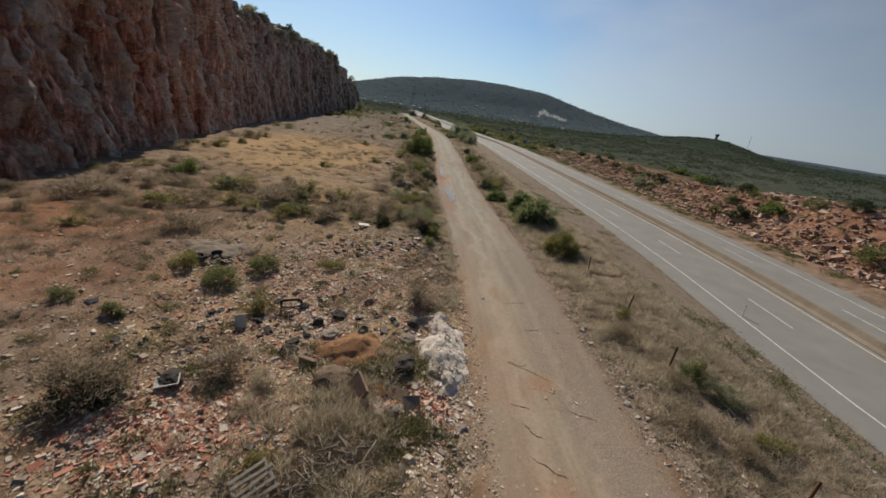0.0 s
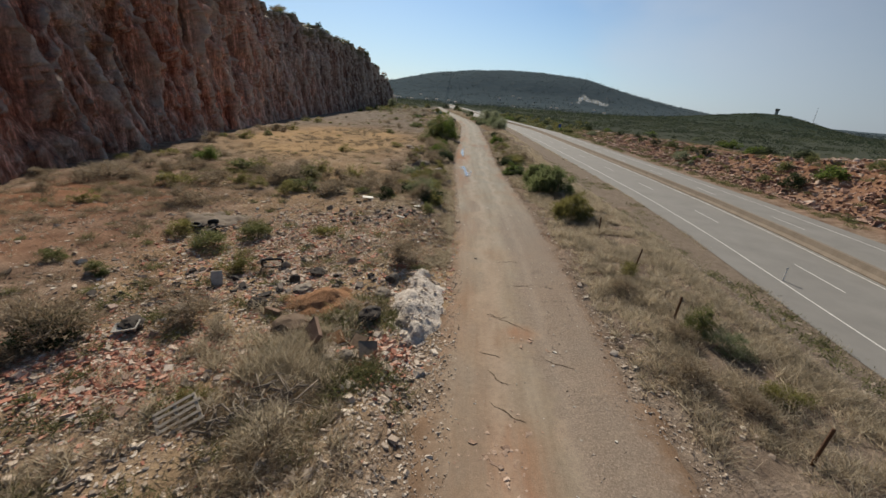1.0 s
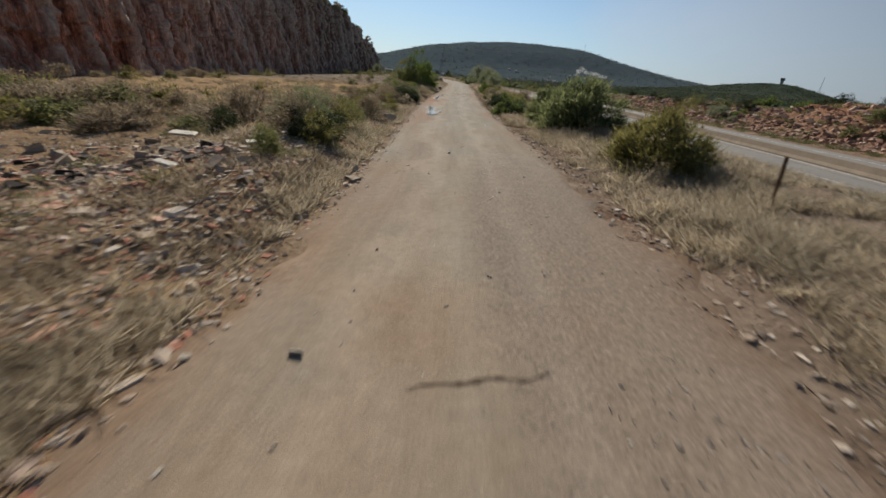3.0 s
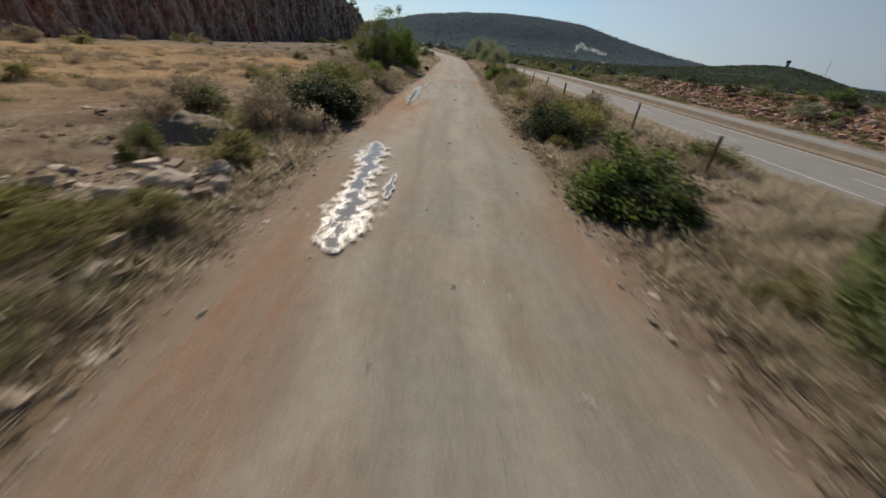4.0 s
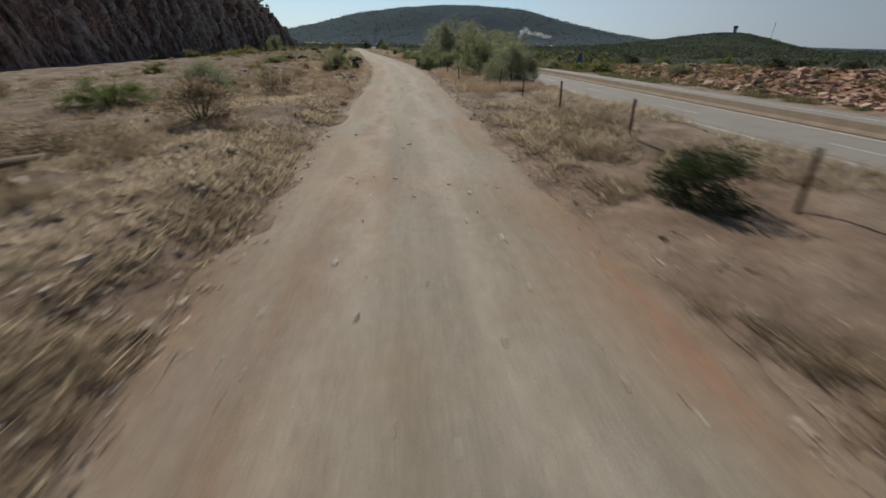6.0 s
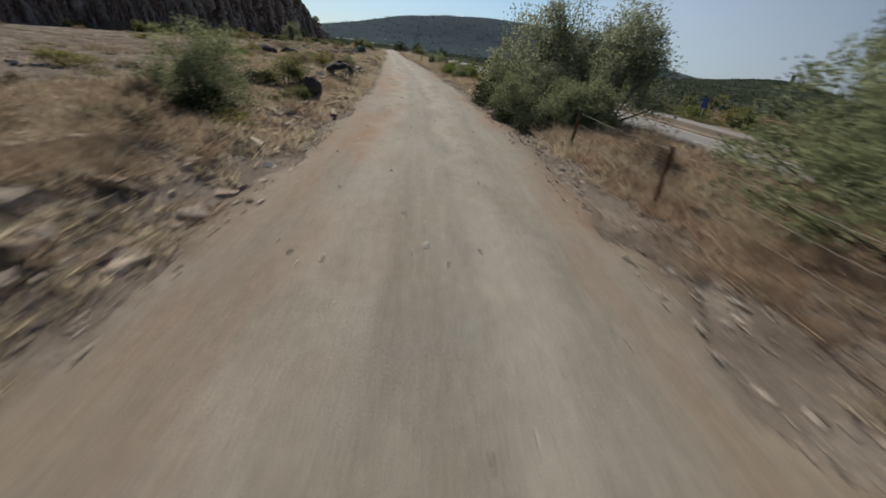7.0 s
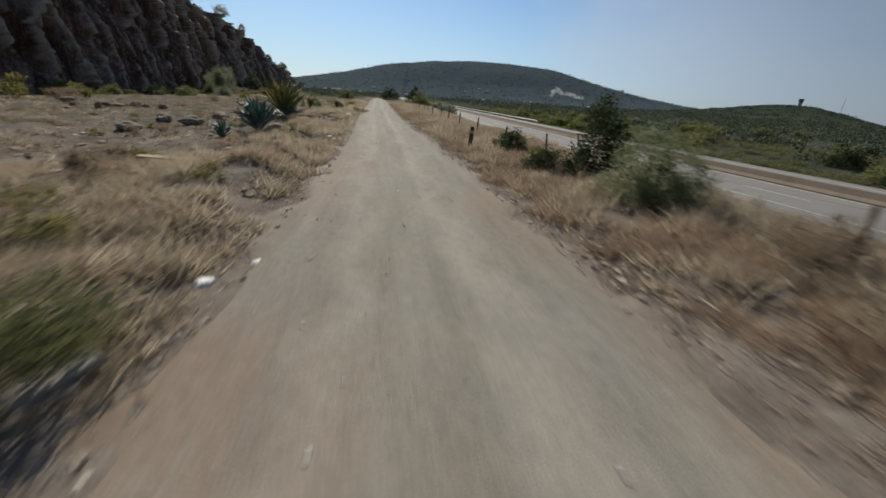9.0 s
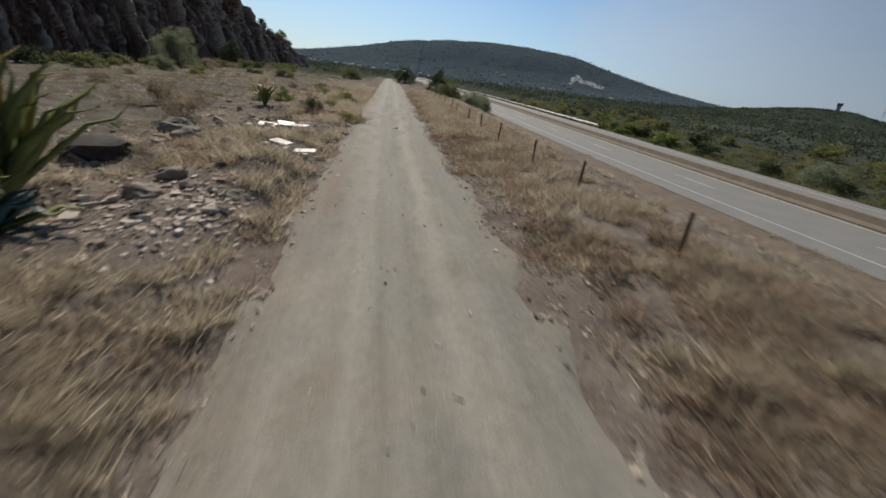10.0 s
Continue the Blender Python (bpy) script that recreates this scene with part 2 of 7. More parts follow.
M_FLAKE = per_piece("tan_flake", [(0.0, (0.3, 0.2, 0.145)), (0.5, (0.42, 0.3, 0.225)), (1.0, (0.52, 0.39, 0.31))])
M_GRIT = per_piece("asphalt_grit", [(0.0, (0.17, 0.14, 0.12)), (0.5, (0.26, 0.215, 0.185)), (1.0, (0.5, 0.44, 0.385))])
M_SOILGREY = speckled("grey_earth", [(0.3, (0.13, 0.1, 0.08)), (0.7, (0.25, 0.205, 0.16))], 2.5, 22)
M_ROCK = speckled("grey_rock", [(0.3, (0.15, 0.125, 0.1)), (0.7, (0.33, 0.28, 0.23))], 2.5, 20)
M_STONEPALE = speckled("pale_boulder", [(0.3, (0.27, 0.215, 0.165)), (0.7, (0.5, 0.42, 0.34))], 2.5, 20)
M_REDDISH = speckled("reddish_rock", [(0.3, (0.14, 0.085, 0.06)), (0.7, (0.32, 0.215, 0.16))], 2.5, 20)
M_PLASTERHEAP = speckled("plaster_powder", [(0.3, (0.4, 0.34, 0.29)), (0.7, (0.72, 0.65, 0.58))], 3.0, 9, 0.95, 0.1, 0.2, 1.0)
M_YELBOARD = speckled("yellowed_board", [(0.3, (0.36, 0.33, 0.19)), (0.7, (0.55, 0.5, 0.32))], 4, 30)
M_DRUM = speckled("dark_drum", [(0.3, (0.03, 0.035, 0.02)), (0.7, (0.1, 0.09, 0.05))], 6, 40, 0.6, 0.4)
M_BLUE = speckled("blue_panel", [(0.3, (0.03, 0.07, 0.25)), (0.7, (0.05, 0.11, 0.36))], 4, 30, 0.5, 0.4)
M_WATER, _t, _b = material("puddle_water", 0.42, 0.5)
_b.inputs["Base Color"].default_value = (0.3, 0.26, 0.22, 1)
_b.inputs["IOR"].default_value = 1.33
_tc = _t.nodes.new("ShaderNodeTexCoord")
_ux = _t.nodes.new("ShaderNodeSeparateXYZ")
_t.links.new(_tc.outputs["UV"], _ux.inputs[0])
_ab = _t.nodes.new("ShaderNodeMath")
_ab.operation = "ABSOLUTE"
_t.links.new(_ux.outputs[0], _ab.inputs[0])
_mud = _t.nodes.new("ShaderNodeMath")
_mud.operation = "MULTIPLY_ADD"
_mud.inputs[1].default_value = -0.8
_t.links.new(_ab.outputs[0], _mud.inputs[0])
_spot = _t.nodes.new("ShaderNodeMath")
_spot.operation = "MULTIPLY_ADD"
_spot.inputs[1].default_value, _spot.inputs[2].default_value = 2.3, -0.66
_t.links.new(noise_node(_t, 2.8, 10, 0.78).outputs["Fac"], _spot.inputs[0])
_t.links.new(_spot.outputs[0], _mud.inputs[2])
_wet = ramp(_t, _mud.outputs[0], [(0.0, (0, 0, 0)), (0.2, (1, 1, 1))])
_t.links.new(_wet.outputs["Color"], _b.inputs["Alpha"])
_still = ramp(_t, _mud.outputs[0], [(0.2, (0, 0, 0)), (0.36, (1, 1, 1))]).outputs["Color"]      # still water inside a rim of wet mud
_t.links.new(mix(_t, _still, (0.34, 0.34, 0.34), (0.05, 0.05, 0.05)), _b.inputs["Roughness"])
_t.links.new(mix(_t, _still, (0.3, 0.26, 0.22), (0.2, 0.175, 0.155)), _b.inputs["Base Color"])
_n = noise_node(_t, 6.0, 5, 0.6)
bump(_t, _b, mix(_t, _still, _n.outputs["Fac"], (0.5, 0.5, 0.5)), 0.5, 0.03)
M_SMOKE = bpy.data.materials.new("smoke")
M_SMOKE.use_nodes = True
_t = M_SMOKE.node_tree
_t.nodes.clear()
_o, _d, _tr, _mx = (_t.nodes.new("ShaderNode" + k) for k in ("OutputMaterial", "BsdfTranslucent", "BsdfTransparent", "MixShader"))
_d.inputs["Color"].default_value = (0.9, 0.92, 0.95, 1)
_w = ramp(_t, noise_node(_t, 0.09, 6, 0.65).outputs["Fac"], [(0.4, (0.0, 0.0, 0.0)), (0.75, (0.17, 0.17, 0.17))])
_t.links.new(_w.outputs["Color"], _mx.inputs[0])
_t.links.new(_tr.outputs[0], _mx.inputs[1])
_t.links.new(_d.outputs[0], _mx.inputs[2])
_t.links.new(_mx.outputs[0], _o.inputs["Surface"])
M_SOIL = speckled("orange_soil", [(0.3, (0.17, 0.085, 0.045)), (0.7, (0.36, 0.2, 0.11))], 2.5, 18, 0.95, 0.1, 0.1, 0.9)
M_AGAVE = leafy("agave_green", [(0.0, (0.15, 0.19, 0.08)), (0.5, (0.28, 0.31, 0.13)), (1.0, (0.46, 0.45, 0.19))], 0.4, 0.5)
M_BLUEAG = leafy("agave_blue", [(0.0, (0.12, 0.19, 0.19)), (0.5, (0.18, 0.27, 0.265)), (1.0, (0.25, 0.34, 0.32))], 0.25, 0.5)
M_DEADAG = leafy("agave_yellow", [(0.0, (0.4, 0.31, 0.1)), (1.0, (0.58, 0.48, 0.19))], 0.3, 0.6)


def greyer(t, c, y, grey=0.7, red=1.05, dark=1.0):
    """The colour loses its red as the track goes on, and its value falls to dark."""
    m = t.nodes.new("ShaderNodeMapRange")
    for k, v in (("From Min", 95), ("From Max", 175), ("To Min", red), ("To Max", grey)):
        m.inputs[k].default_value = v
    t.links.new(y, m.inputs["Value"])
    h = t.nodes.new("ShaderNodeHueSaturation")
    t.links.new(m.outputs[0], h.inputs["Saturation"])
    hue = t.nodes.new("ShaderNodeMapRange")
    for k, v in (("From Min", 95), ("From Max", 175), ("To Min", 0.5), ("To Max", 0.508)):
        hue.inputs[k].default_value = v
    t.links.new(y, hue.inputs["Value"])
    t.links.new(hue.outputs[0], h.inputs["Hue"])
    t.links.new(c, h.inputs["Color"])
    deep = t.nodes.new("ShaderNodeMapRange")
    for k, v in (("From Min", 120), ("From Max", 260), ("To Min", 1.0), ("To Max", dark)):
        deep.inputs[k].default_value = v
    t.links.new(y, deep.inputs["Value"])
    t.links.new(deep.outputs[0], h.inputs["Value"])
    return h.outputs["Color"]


def dirt_track_material():
    """Pale compacted dirt over worn asphalt, streaked along the way; reddish on its sides, paler in the wheel lines."""
    m, t, b = material("compacted_dirt", 0.92, 0.15)
    tc = t.nodes.new("ShaderNodeTexCoord")
    mp = t.nodes.new("ShaderNodeMapping")
    mp.inputs["Scale"].default_value = (1.0, 0.09, 1.0)
    t.links.new(tc.outputs["UV"], mp.inputs["Vector"])
    streak = noise_node(t, 1.6, 7, 0.65, mp.outputs["Vector"])
    blot = noise_node(t, 0.35, 6, 0.6, tc.outputs["UV"])
    grit = noise_node(t, 28.0, 5, 0.7, tc.outputs["UV"])
    base = ramp(t, streak.outputs["Fac"], [(0.28, (0.178, 0.16, 0.128)), (0.5, (0.252, 0.232, 0.19)), (0.72, (0.325, 0.304, 0.258))])
    red = ramp(t, blot.outputs["Fac"], [(0.35, (0.245, 0.235, 0.22)), (0.52, (0.285, 0.24, 0.19)), (0.7, (0.31, 0.195, 0.12))])
    c = mix(t, 0.32, base.outputs["Color"], red.outputs["Color"])
    sep = t.nodes.new("ShaderNodeSeparateXYZ")
    t.links.new(tc.outputs["UV"], sep.inputs[0])
    wob = t.nodes.new("ShaderNodeMath")
    wob.operation = "MULTIPLY_ADD"
    t.links.new(blot.outputs["Fac"], wob.inputs[0])
    wob.inputs[1].default_value = 3.4
    t.links.new(sep.outputs[0], wob.inputs[2])
    span = t.nodes.new("ShaderNodeMapRange")
    span.inputs["From Min"].default_value, span.inputs["From Max"].default_value = -2.3, 5.7
    t.links.new(wob.outputs[0], span.inputs["Value"])
    patchy = ramp(t, noise_node(t, 1.1, 8, 0.75, mp.outputs["Vector"]).outputs["Fac"], [(0.36, (0.35, 0.35, 0.35)), (0.62, (1.3, 1.3, 1.3))])
    wear = t.nodes.new("ShaderNodeAttribute")
    wear.attribute_name = "wear"
    worn = t.nodes.new("ShaderNodeSeparateColor")
    t.links.new(wear.outputs["Color"], worn.inputs["Color"])
    c = mix(t, mix(t, 1.0, worn.outputs["Red"], patchy.outputs["Color"], "MULTIPLY"), c, (0.27, 0.14, 0.078))
    pale = ramp(t, span.outputs[0], [(0.27, (0, 0, 0)), (0.35, (0.5, 0.5, 0.5)), (0.42, (0, 0, 0)), (0.55, (0, 0, 0)), (0.61, (0.5, 0.5, 0.5)), (0.68, (0, 0, 0))])
    c = mix(t, pale.outputs["Color"], c, (0.38, 0.335, 0.28))
    c = mix(t, 0.6, c, ramp(t, grit.outputs["Fac"], [(0.3, (0.65, 0.65, 0.65)), (0.7, (1.2, 1.2, 1.2))]).outputs["Color"], "MULTIPLY")
    chip = noise_node(t, 16.0, 3, 0.8, tc.outputs["UV"])
    old = ramp(t, chip.outputs["Fac"], [(0.34, (0.1, 0.088, 0.078)), (0.5, (0.19, 0.166, 0.147)), (0.66, (0.32, 0.285, 0.25))])
    bare = t.nodes.new("ShaderNodeMath")                      # where the old asphalt shows
    bare.operation = "MULTIPLY_ADD"
    bare.inputs[1].default_value = 0.9
    t.links.new(noise_node(t, 2.4, 8, 0.75, tc.outputs["UV"]).outputs["Fac"], bare.inputs[0])
    t.links.new(worn.outputs["Green"], bare.inputs[2])
    c = mix(t, ramp(t, bare.outputs[0], [(0.62, (0, 0, 0)), (0.86, (0.72, 0.72, 0.72))]).outputs["Color"], c, old.outputs["Color"])
    off = t.nodes.new("ShaderNodeMath")
    off.operation = "ABSOLUTE"
    t.links.new(sep.outputs[0], off.inputs[0])
    frayed = noise_node(t, 1.7, 8, 0.7, tc.outputs["UV"])
    fray = t.nodes.new("ShaderNodeMath")
    fray.operation = "MULTIPLY_ADD"
    fray.inputs[1].default_value = 2.2
    t.links.new(frayed.outputs["Fac"], fray.inputs[0])
    t.links.new(off.outputs[0], fray.inputs[2])
    litter = t.nodes.new("ShaderNodeMapRange")
    litter.inputs["From Min"].default_value, litter.inputs["From Max"].default_value = 3.75, 4.45
    t.links.new(fray.outputs[0], litter.inputs["Value"])
    c = mix(t, litter.outputs[0], c, ramp(t, grit.outputs["Fac"], [(0.3, (0.1, 0.07, 0.048)), (0.7, (0.25, 0.185, 0.13))]).outputs["Color"])
    early = t.nodes.new("ShaderNodeMapRange")                 # redder earth where the track begins
    for k, v in (("From Min", 40), ("From Max", 66), ("To Min", 1.0), ("To Max", 0.0)):
        early.inputs[k].default_value = v
    t.links.new(sep.outputs[1], early.inputs["Value"])
    c = mix(t, early.outputs[0], c, mix(t, 1.0, c, (1.13, 1.0, 0.9), "MULTIPLY"))
    c = mix(t, worn.outputs["Blue"], c, (0.41, 0.37, 0.31))
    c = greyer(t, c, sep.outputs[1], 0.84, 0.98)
    mott = noise_node(t, 6.0, 9, 0.75, tc.outputs["UV"])
    c = mix(t, 0.5, c, ramp(t, mott.outputs["Fac"], [(0.32, (0.7, 0.69, 0.68)), (0.5, (1, 1, 1)), (0.66, (1.28, 1.27, 1.25))]).outputs["Color"], "MULTIPLY")
    t.links.new(c, b.inputs["Base Color"])
    add = t.nodes.new("ShaderNodeMath")
    add.operation = "ADD"
    t.links.new(grit.outputs["Fac"], add.inputs[0])
    t.links.new(streak.outputs["Fac"], add.inputs[1])
    bump(t, b, add.outputs[0], 0.5, 0.03)
    return m


def ground_material():
    """Stony waste ground: tan soil, red earth and grey gravel in patches, shrub-green far away, blue haze painted on
    the hills.
    """
    m, t, b = material("waste_ground", 0.95, 0.0)
    tc = t.nodes.new("ShaderNodeTexCoord")
    v = tc.outputs["Object"]
    big, mid, fine = noise_node(t, 0.06, 5, 0.6, v), noise_node(t, 0.6, 7, 0.65, v), noise_node(t, 9.0, 6, 0.7, v)
    soil = ramp(t, mid.outputs["Fac"], [(0.28, (0.14, 0.1, 0.074)), (0.5, (0.235, 0.178, 0.134)), (0.72, (0.36, 0.292, 0.228))])
    red = ramp(t, mid.outputs["Fac"], [(0.3, (0.18, 0.088, 0.054)), (0.7, (0.35, 0.2, 0.13))])
    c = mix(t, ramp(t, big.outputs["Fac"], [(0.5, (0, 0, 0)), (0.66, (0.3, 0.3, 0.3))]).outputs["Color"], soil.outputs["Color"], red.outputs["Color"])
    att = t.nodes.new("ShaderNodeAttribute")
    att.attribute_name = "cover"
    sep = t.nodes.new("ShaderNodeSeparateColor")
    t.links.new(att.outputs["Color"], sep.inputs["Color"])
    xyz = t.nodes.new("ShaderNodeSeparateXYZ")
    t.links.new(v, xyz.inputs[0])
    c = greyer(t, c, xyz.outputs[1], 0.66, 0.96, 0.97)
    sand = ramp(t, mid.outputs["Fac"], [(0.3, (0.35, 0.235, 0.135)), (0.7, (0.47, 0.335, 0.2))])
    c = mix(t, sep.outputs["Red"], c, sand.outputs["Color"])
    wild = ramp(t, noise_node(t, 0.12, 8, 0.75, v).outputs["Fac"], [(0.3, (0.028, 0.042, 0.034)), (0.55, (0.046, 0.062, 0.047)), (0.78, (0.075, 0.086, 0.062))])
    # aerial haze painted on: ground turns paler and bluer from y 900 to 1600
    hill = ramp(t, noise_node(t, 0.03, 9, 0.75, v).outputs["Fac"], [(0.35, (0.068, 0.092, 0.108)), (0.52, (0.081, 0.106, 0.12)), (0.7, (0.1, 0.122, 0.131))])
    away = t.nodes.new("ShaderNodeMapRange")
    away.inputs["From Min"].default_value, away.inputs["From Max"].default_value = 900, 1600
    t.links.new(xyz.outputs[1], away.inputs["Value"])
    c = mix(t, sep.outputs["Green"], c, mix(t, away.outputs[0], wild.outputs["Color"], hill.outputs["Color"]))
    c = mix(t, sep.outputs["Blue"], c, red.outputs["Color"])
    c = mix(t, 0.65, c, ramp(t, fine.outputs["Fac"], [(0.3, (0.55, 0.55, 0.55)), (0.7, (1.3, 1.3, 1.3))]).outputs["Color"], "MULTIPLY")
    t.links.new(c, b.inputs["Base Color"])
    rel = t.nodes.new("ShaderNodeMath")
    rel.operation = "MULTIPLY_ADD"
    rel.inputs[1].default_value = 2.5
    t.links.new(mid.outputs["Fac"], rel.inputs[0])
    t.links.new(fine.outputs["Fac"], rel.inputs[2])
    bump(t, b, rel.outputs[0], 0.8, 0.1)
    return m


def cliff_material():
    """Weathered rock face: dark grey-brown and red, with pale streaks down it."""
    m, t, b = material("cliff_rock", 0.92, 0.15)
    tc = t.nodes.new("ShaderNodeTexCoord")
    mp = t.nodes.new("ShaderNodeMapping")
    mp.inputs["Scale"].default_value = (1.6, 1.6, 0.2)
    mp.inputs["Rotation"].default_value = (radians(12), 0, 0)
    t.links.new(tc.outputs["Object"], mp.inputs["Vector"])
    streak, big, fine = noise_node(t, 0.5, 10, 0.78, mp.outputs["Vector"]), noise_node(t, 0.07, 5, 0.6, tc.outputs["Object"]), noise_node(t, 1.6, 9, 0.8, tc.outputs["Object"])
    a = ramp(t, streak.outputs["Fac"], [(0.36, (0.07, 0.05, 0.043)), (0.46, (0.24, 0.165, 0.13)), (0.54, (0.42, 0.31, 0.255)), (0.62, (0.74, 0.65, 0.57))])
    red = ramp(t, streak.outputs["Fac"], [(0.36, (0.09, 0.036, 0.026)), (0.48, (0.32, 0.13, 0.088)), (0.57, (0.5, 0.27, 0.195)), (0.66, (0.68, 0.53, 0.44))])
    c = mix(t, ramp(t, big.outputs["Fac"], [(0.4, (0, 0, 0)), (0.6, (0.8, 0.8, 0.8))]).outputs["Color"], a.outputs["Color"], red.outputs["Color"])
    c = mix(t, 0.75, c, ramp(t, fine.outputs["Fac"], [(0.34, (0.4, 0.4, 0.4)), (0.66, (1.5, 1.5, 1.5))]).outputs["Color"], "MULTIPLY")
    thread = noise_node(t, 2.2, 8, 0.75, mp.outputs["Vector"])
    c = mix(t, 0.55, c, ramp(t, thread.outputs["Fac"], [(0.38, (0.4, 0.39, 0.38)), (0.5, (0.95, 0.95, 0.95)), (0.62, (1.7, 1.68, 1.65))]).outputs["Color"], "MULTIPLY")
    xyz = t.nodes.new("ShaderNodeSeparateXYZ")
    t.links.new(tc.outputs["Object"], xyz.inputs[0])
    # rock colour falls to 0.31 of its value between y 120 and 260
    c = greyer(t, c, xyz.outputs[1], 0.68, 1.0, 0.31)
    att = t.nodes.new("ShaderNodeAttribute")
    att.attribute_name = "rock"
    rock_ = t.nodes.new("ShaderNodeSeparateColor")
    t.links.new(att.outputs["Color"], rock_.inputs["Color"])
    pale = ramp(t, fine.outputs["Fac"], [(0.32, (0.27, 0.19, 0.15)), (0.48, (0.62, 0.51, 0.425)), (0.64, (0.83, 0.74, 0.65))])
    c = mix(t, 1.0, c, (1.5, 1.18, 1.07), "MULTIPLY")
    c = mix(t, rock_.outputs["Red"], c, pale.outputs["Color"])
    c = mix(t, rock_.outputs["Green"], c, ramp(t, fine.outputs["Fac"], [(0.3, (0.075, 0.075, 0.048)), (0.7, (0.3, 0.26, 0.17))]).outputs["Color"])
    # sunlit rims painted in: pale colour on the edges that stick out
    worn = t.nodes.new("ShaderNodeNewGeometry").outputs["Pointiness"]
    c = mix(t, ramp(t, worn, [(0.51, (0, 0, 0)), (0.58, (0.8, 0.8, 0.8))]).outputs["Color"], c, (0.62, 0.54, 0.47))
    t.links.new(c, b.inputs["Base Color"])
    bump(t, b, fine.outputs["Fac"], 1.0, 0.6)
    return m


M_TRACK, M_GROUND, M_CLIFF = dirt_track_material(), ground_material(), cliff_material()

# ---- the plan ----
def sstep(a, b, v):
    q = np.clip((v - a) / (b - a), 0, 1)
    return q * q * (3 - 2 * q)


def centre(y):
    """x of the track's middle."""
    y = np.asarray(y, float)
    ys = (-80, 32, 42, 52, 60, 75, 90, 105, 118, 137, 160, 170, 183, 197, 204, 216, 230, 247, 262, 275, 290, 340, 440, 900)
    xs = (0.6, 1.0, 1.6, 1.75, 1.55, 1.15, 1.25, 1.7, 2.1, 2.2, 2.75, 2.75, 2.4, 1.5, 0.85, -0.25, -1.6, -3.0, -4.7, -6.1, -7.5, -12, -21, -60)
    return sum(np.interp(y + d, ys, xs) for d in (-7, -3.5, 0, 3.5, 7)) / 5


def half_width(y):
    return 3.25 - 0.5 * sstep(222, 262, y)


def road_edge(y):
    """x of the near edge line of the main road."""
    return np.interp(y, (-300, 28, 40, 50, 62, 78, 100, 200, 230, 250, 270, 290, 310, 340, 440, 900), (21.0, 21.2, 22.0, 23.2, 24.6, 25.6, 26.0, 26.2, 25.3, 22.9, 20.0, 17.6, 15.6, 13, 4, -36))


ROAD_Z = -2.5
TILT = 0.0437


class Lumps:
    """Smooth value noise on a lattice."""
    def __init__(self, seed, n=256):
        self.v, self.n = np.random.RandomState(seed).rand(n, n), n

    def at(self, x, y):
        i, j = np.floor(x).astype(int), np.floor(y).astype(int)
        fx, fy = x - i, y - j
        fx, fy = fx * fx * (3 - 2 * fx), fy * fy * (3 - 2 * fy)
        g = lambda a, b: self.v[a % self.n, b % self.n]
        return (g(i, j) * (1 - fx) + g(i + 1, j) * fx) * (1 - fy) + (g(i, j + 1) * (1 - fx) + g(i + 1, j + 1) * fx) * fy - 0.5

    def octaves(self, x, y, k=4):
        return sum(self.at(x * 2 ** q + 7.3 * q, y * 2 ** q + 3.1 * q) / 2 ** q for q in range(k))


LUMP = Lumps(3)
HILL_X = np.array([-1500, -900, -562, -364, -156, 80, 259, 441, 637, 824, 1031, 1254, 1700, 2400])
HILL_Z = np.array([20, 28, 40, 78, 131, 162, 171, 171, 156, 109, 65, 30, 12, 5])


def height(x, y, rough=True):
    """The ground's height."""
    x, y = np.asarray(x, float), np.asarray(y, float)
    u, hw, xe = x - centre(y), half_width(y), road_edge(y)
    z = TILT * np.clip(u, -52, 8.6)
    z = z + 1.3 * sstep(4, 42, -u)
    s = sstep(9.8, 17.5, u)
    z = z + (ROAD_Z - 0.12 - TILT * 8.6) * s
    q = x - xe - 21
    bank = 1 - sstep(150, 260, y)
    z = z + sstep(0, 9, q - 4) * (1.2 + 1.7 * bank + 3.6 * (1 - sstep(88, 132, y))) + np.clip(q - 12, 0, 300) * 0.006
    z = z - sstep(0, 1, (-u - 60) / 300) * 2
    if rough:
        r = LUMP.octaves(x * 0.22, y * 0.22, 5)
        r2 = LUMP.octaves(x * 1.3 + 31, y * 1.3, 3)
        off = sstep(hw - 0.4, hw + 1.6, np.abs(u)) * (1 - 0.9 * sstep(75, 120, np.abs(x))) * (1 - sstep(xe - 4, xe - 2.2, x) * (1 - sstep(xe + 20, xe + 24, x)))
        z = z + off * (0.26 * r + 0.2 * r2)
        z = z + off * sstep(14, 5, -u) * sstep(hw, hw + 1.5, -u) * (0.35 + 0.5 * r)
        z = z + off * sstep(5, 9, q) * ((1.3 + 1.2 * (1 - sstep(88, 132, y))) * LUMP.octaves(x * 0.09, y * 0.09 + 9, 4) + 0.6 * r2) * bank
    far = sstep(1350, 2000, y)
    skyline = np.interp(x, HILL_X, HILL_Z)
    z = z + skyline * np.exp(-((y - 2400) / 620.0) ** 2) * far
    across = (x - 655) * 0.72 - (y - 930) * 0.69
    z = z + 34 * np.exp(-(across / np.where(across > 0, 95, 150)) ** 2 - (((x - 655) * 0.69 + (y - 930) * 0.72) / 260) ** 2)
    z = z - 6 * sstep(120, 700, x - 60) * (1 - sstep(900, 1600, y))
    z = z + sstep(400, 1100, np.hypot(x, y - 200)) * 6 * LUMP.octaves(x / 140, y / 140, 5)
    return z


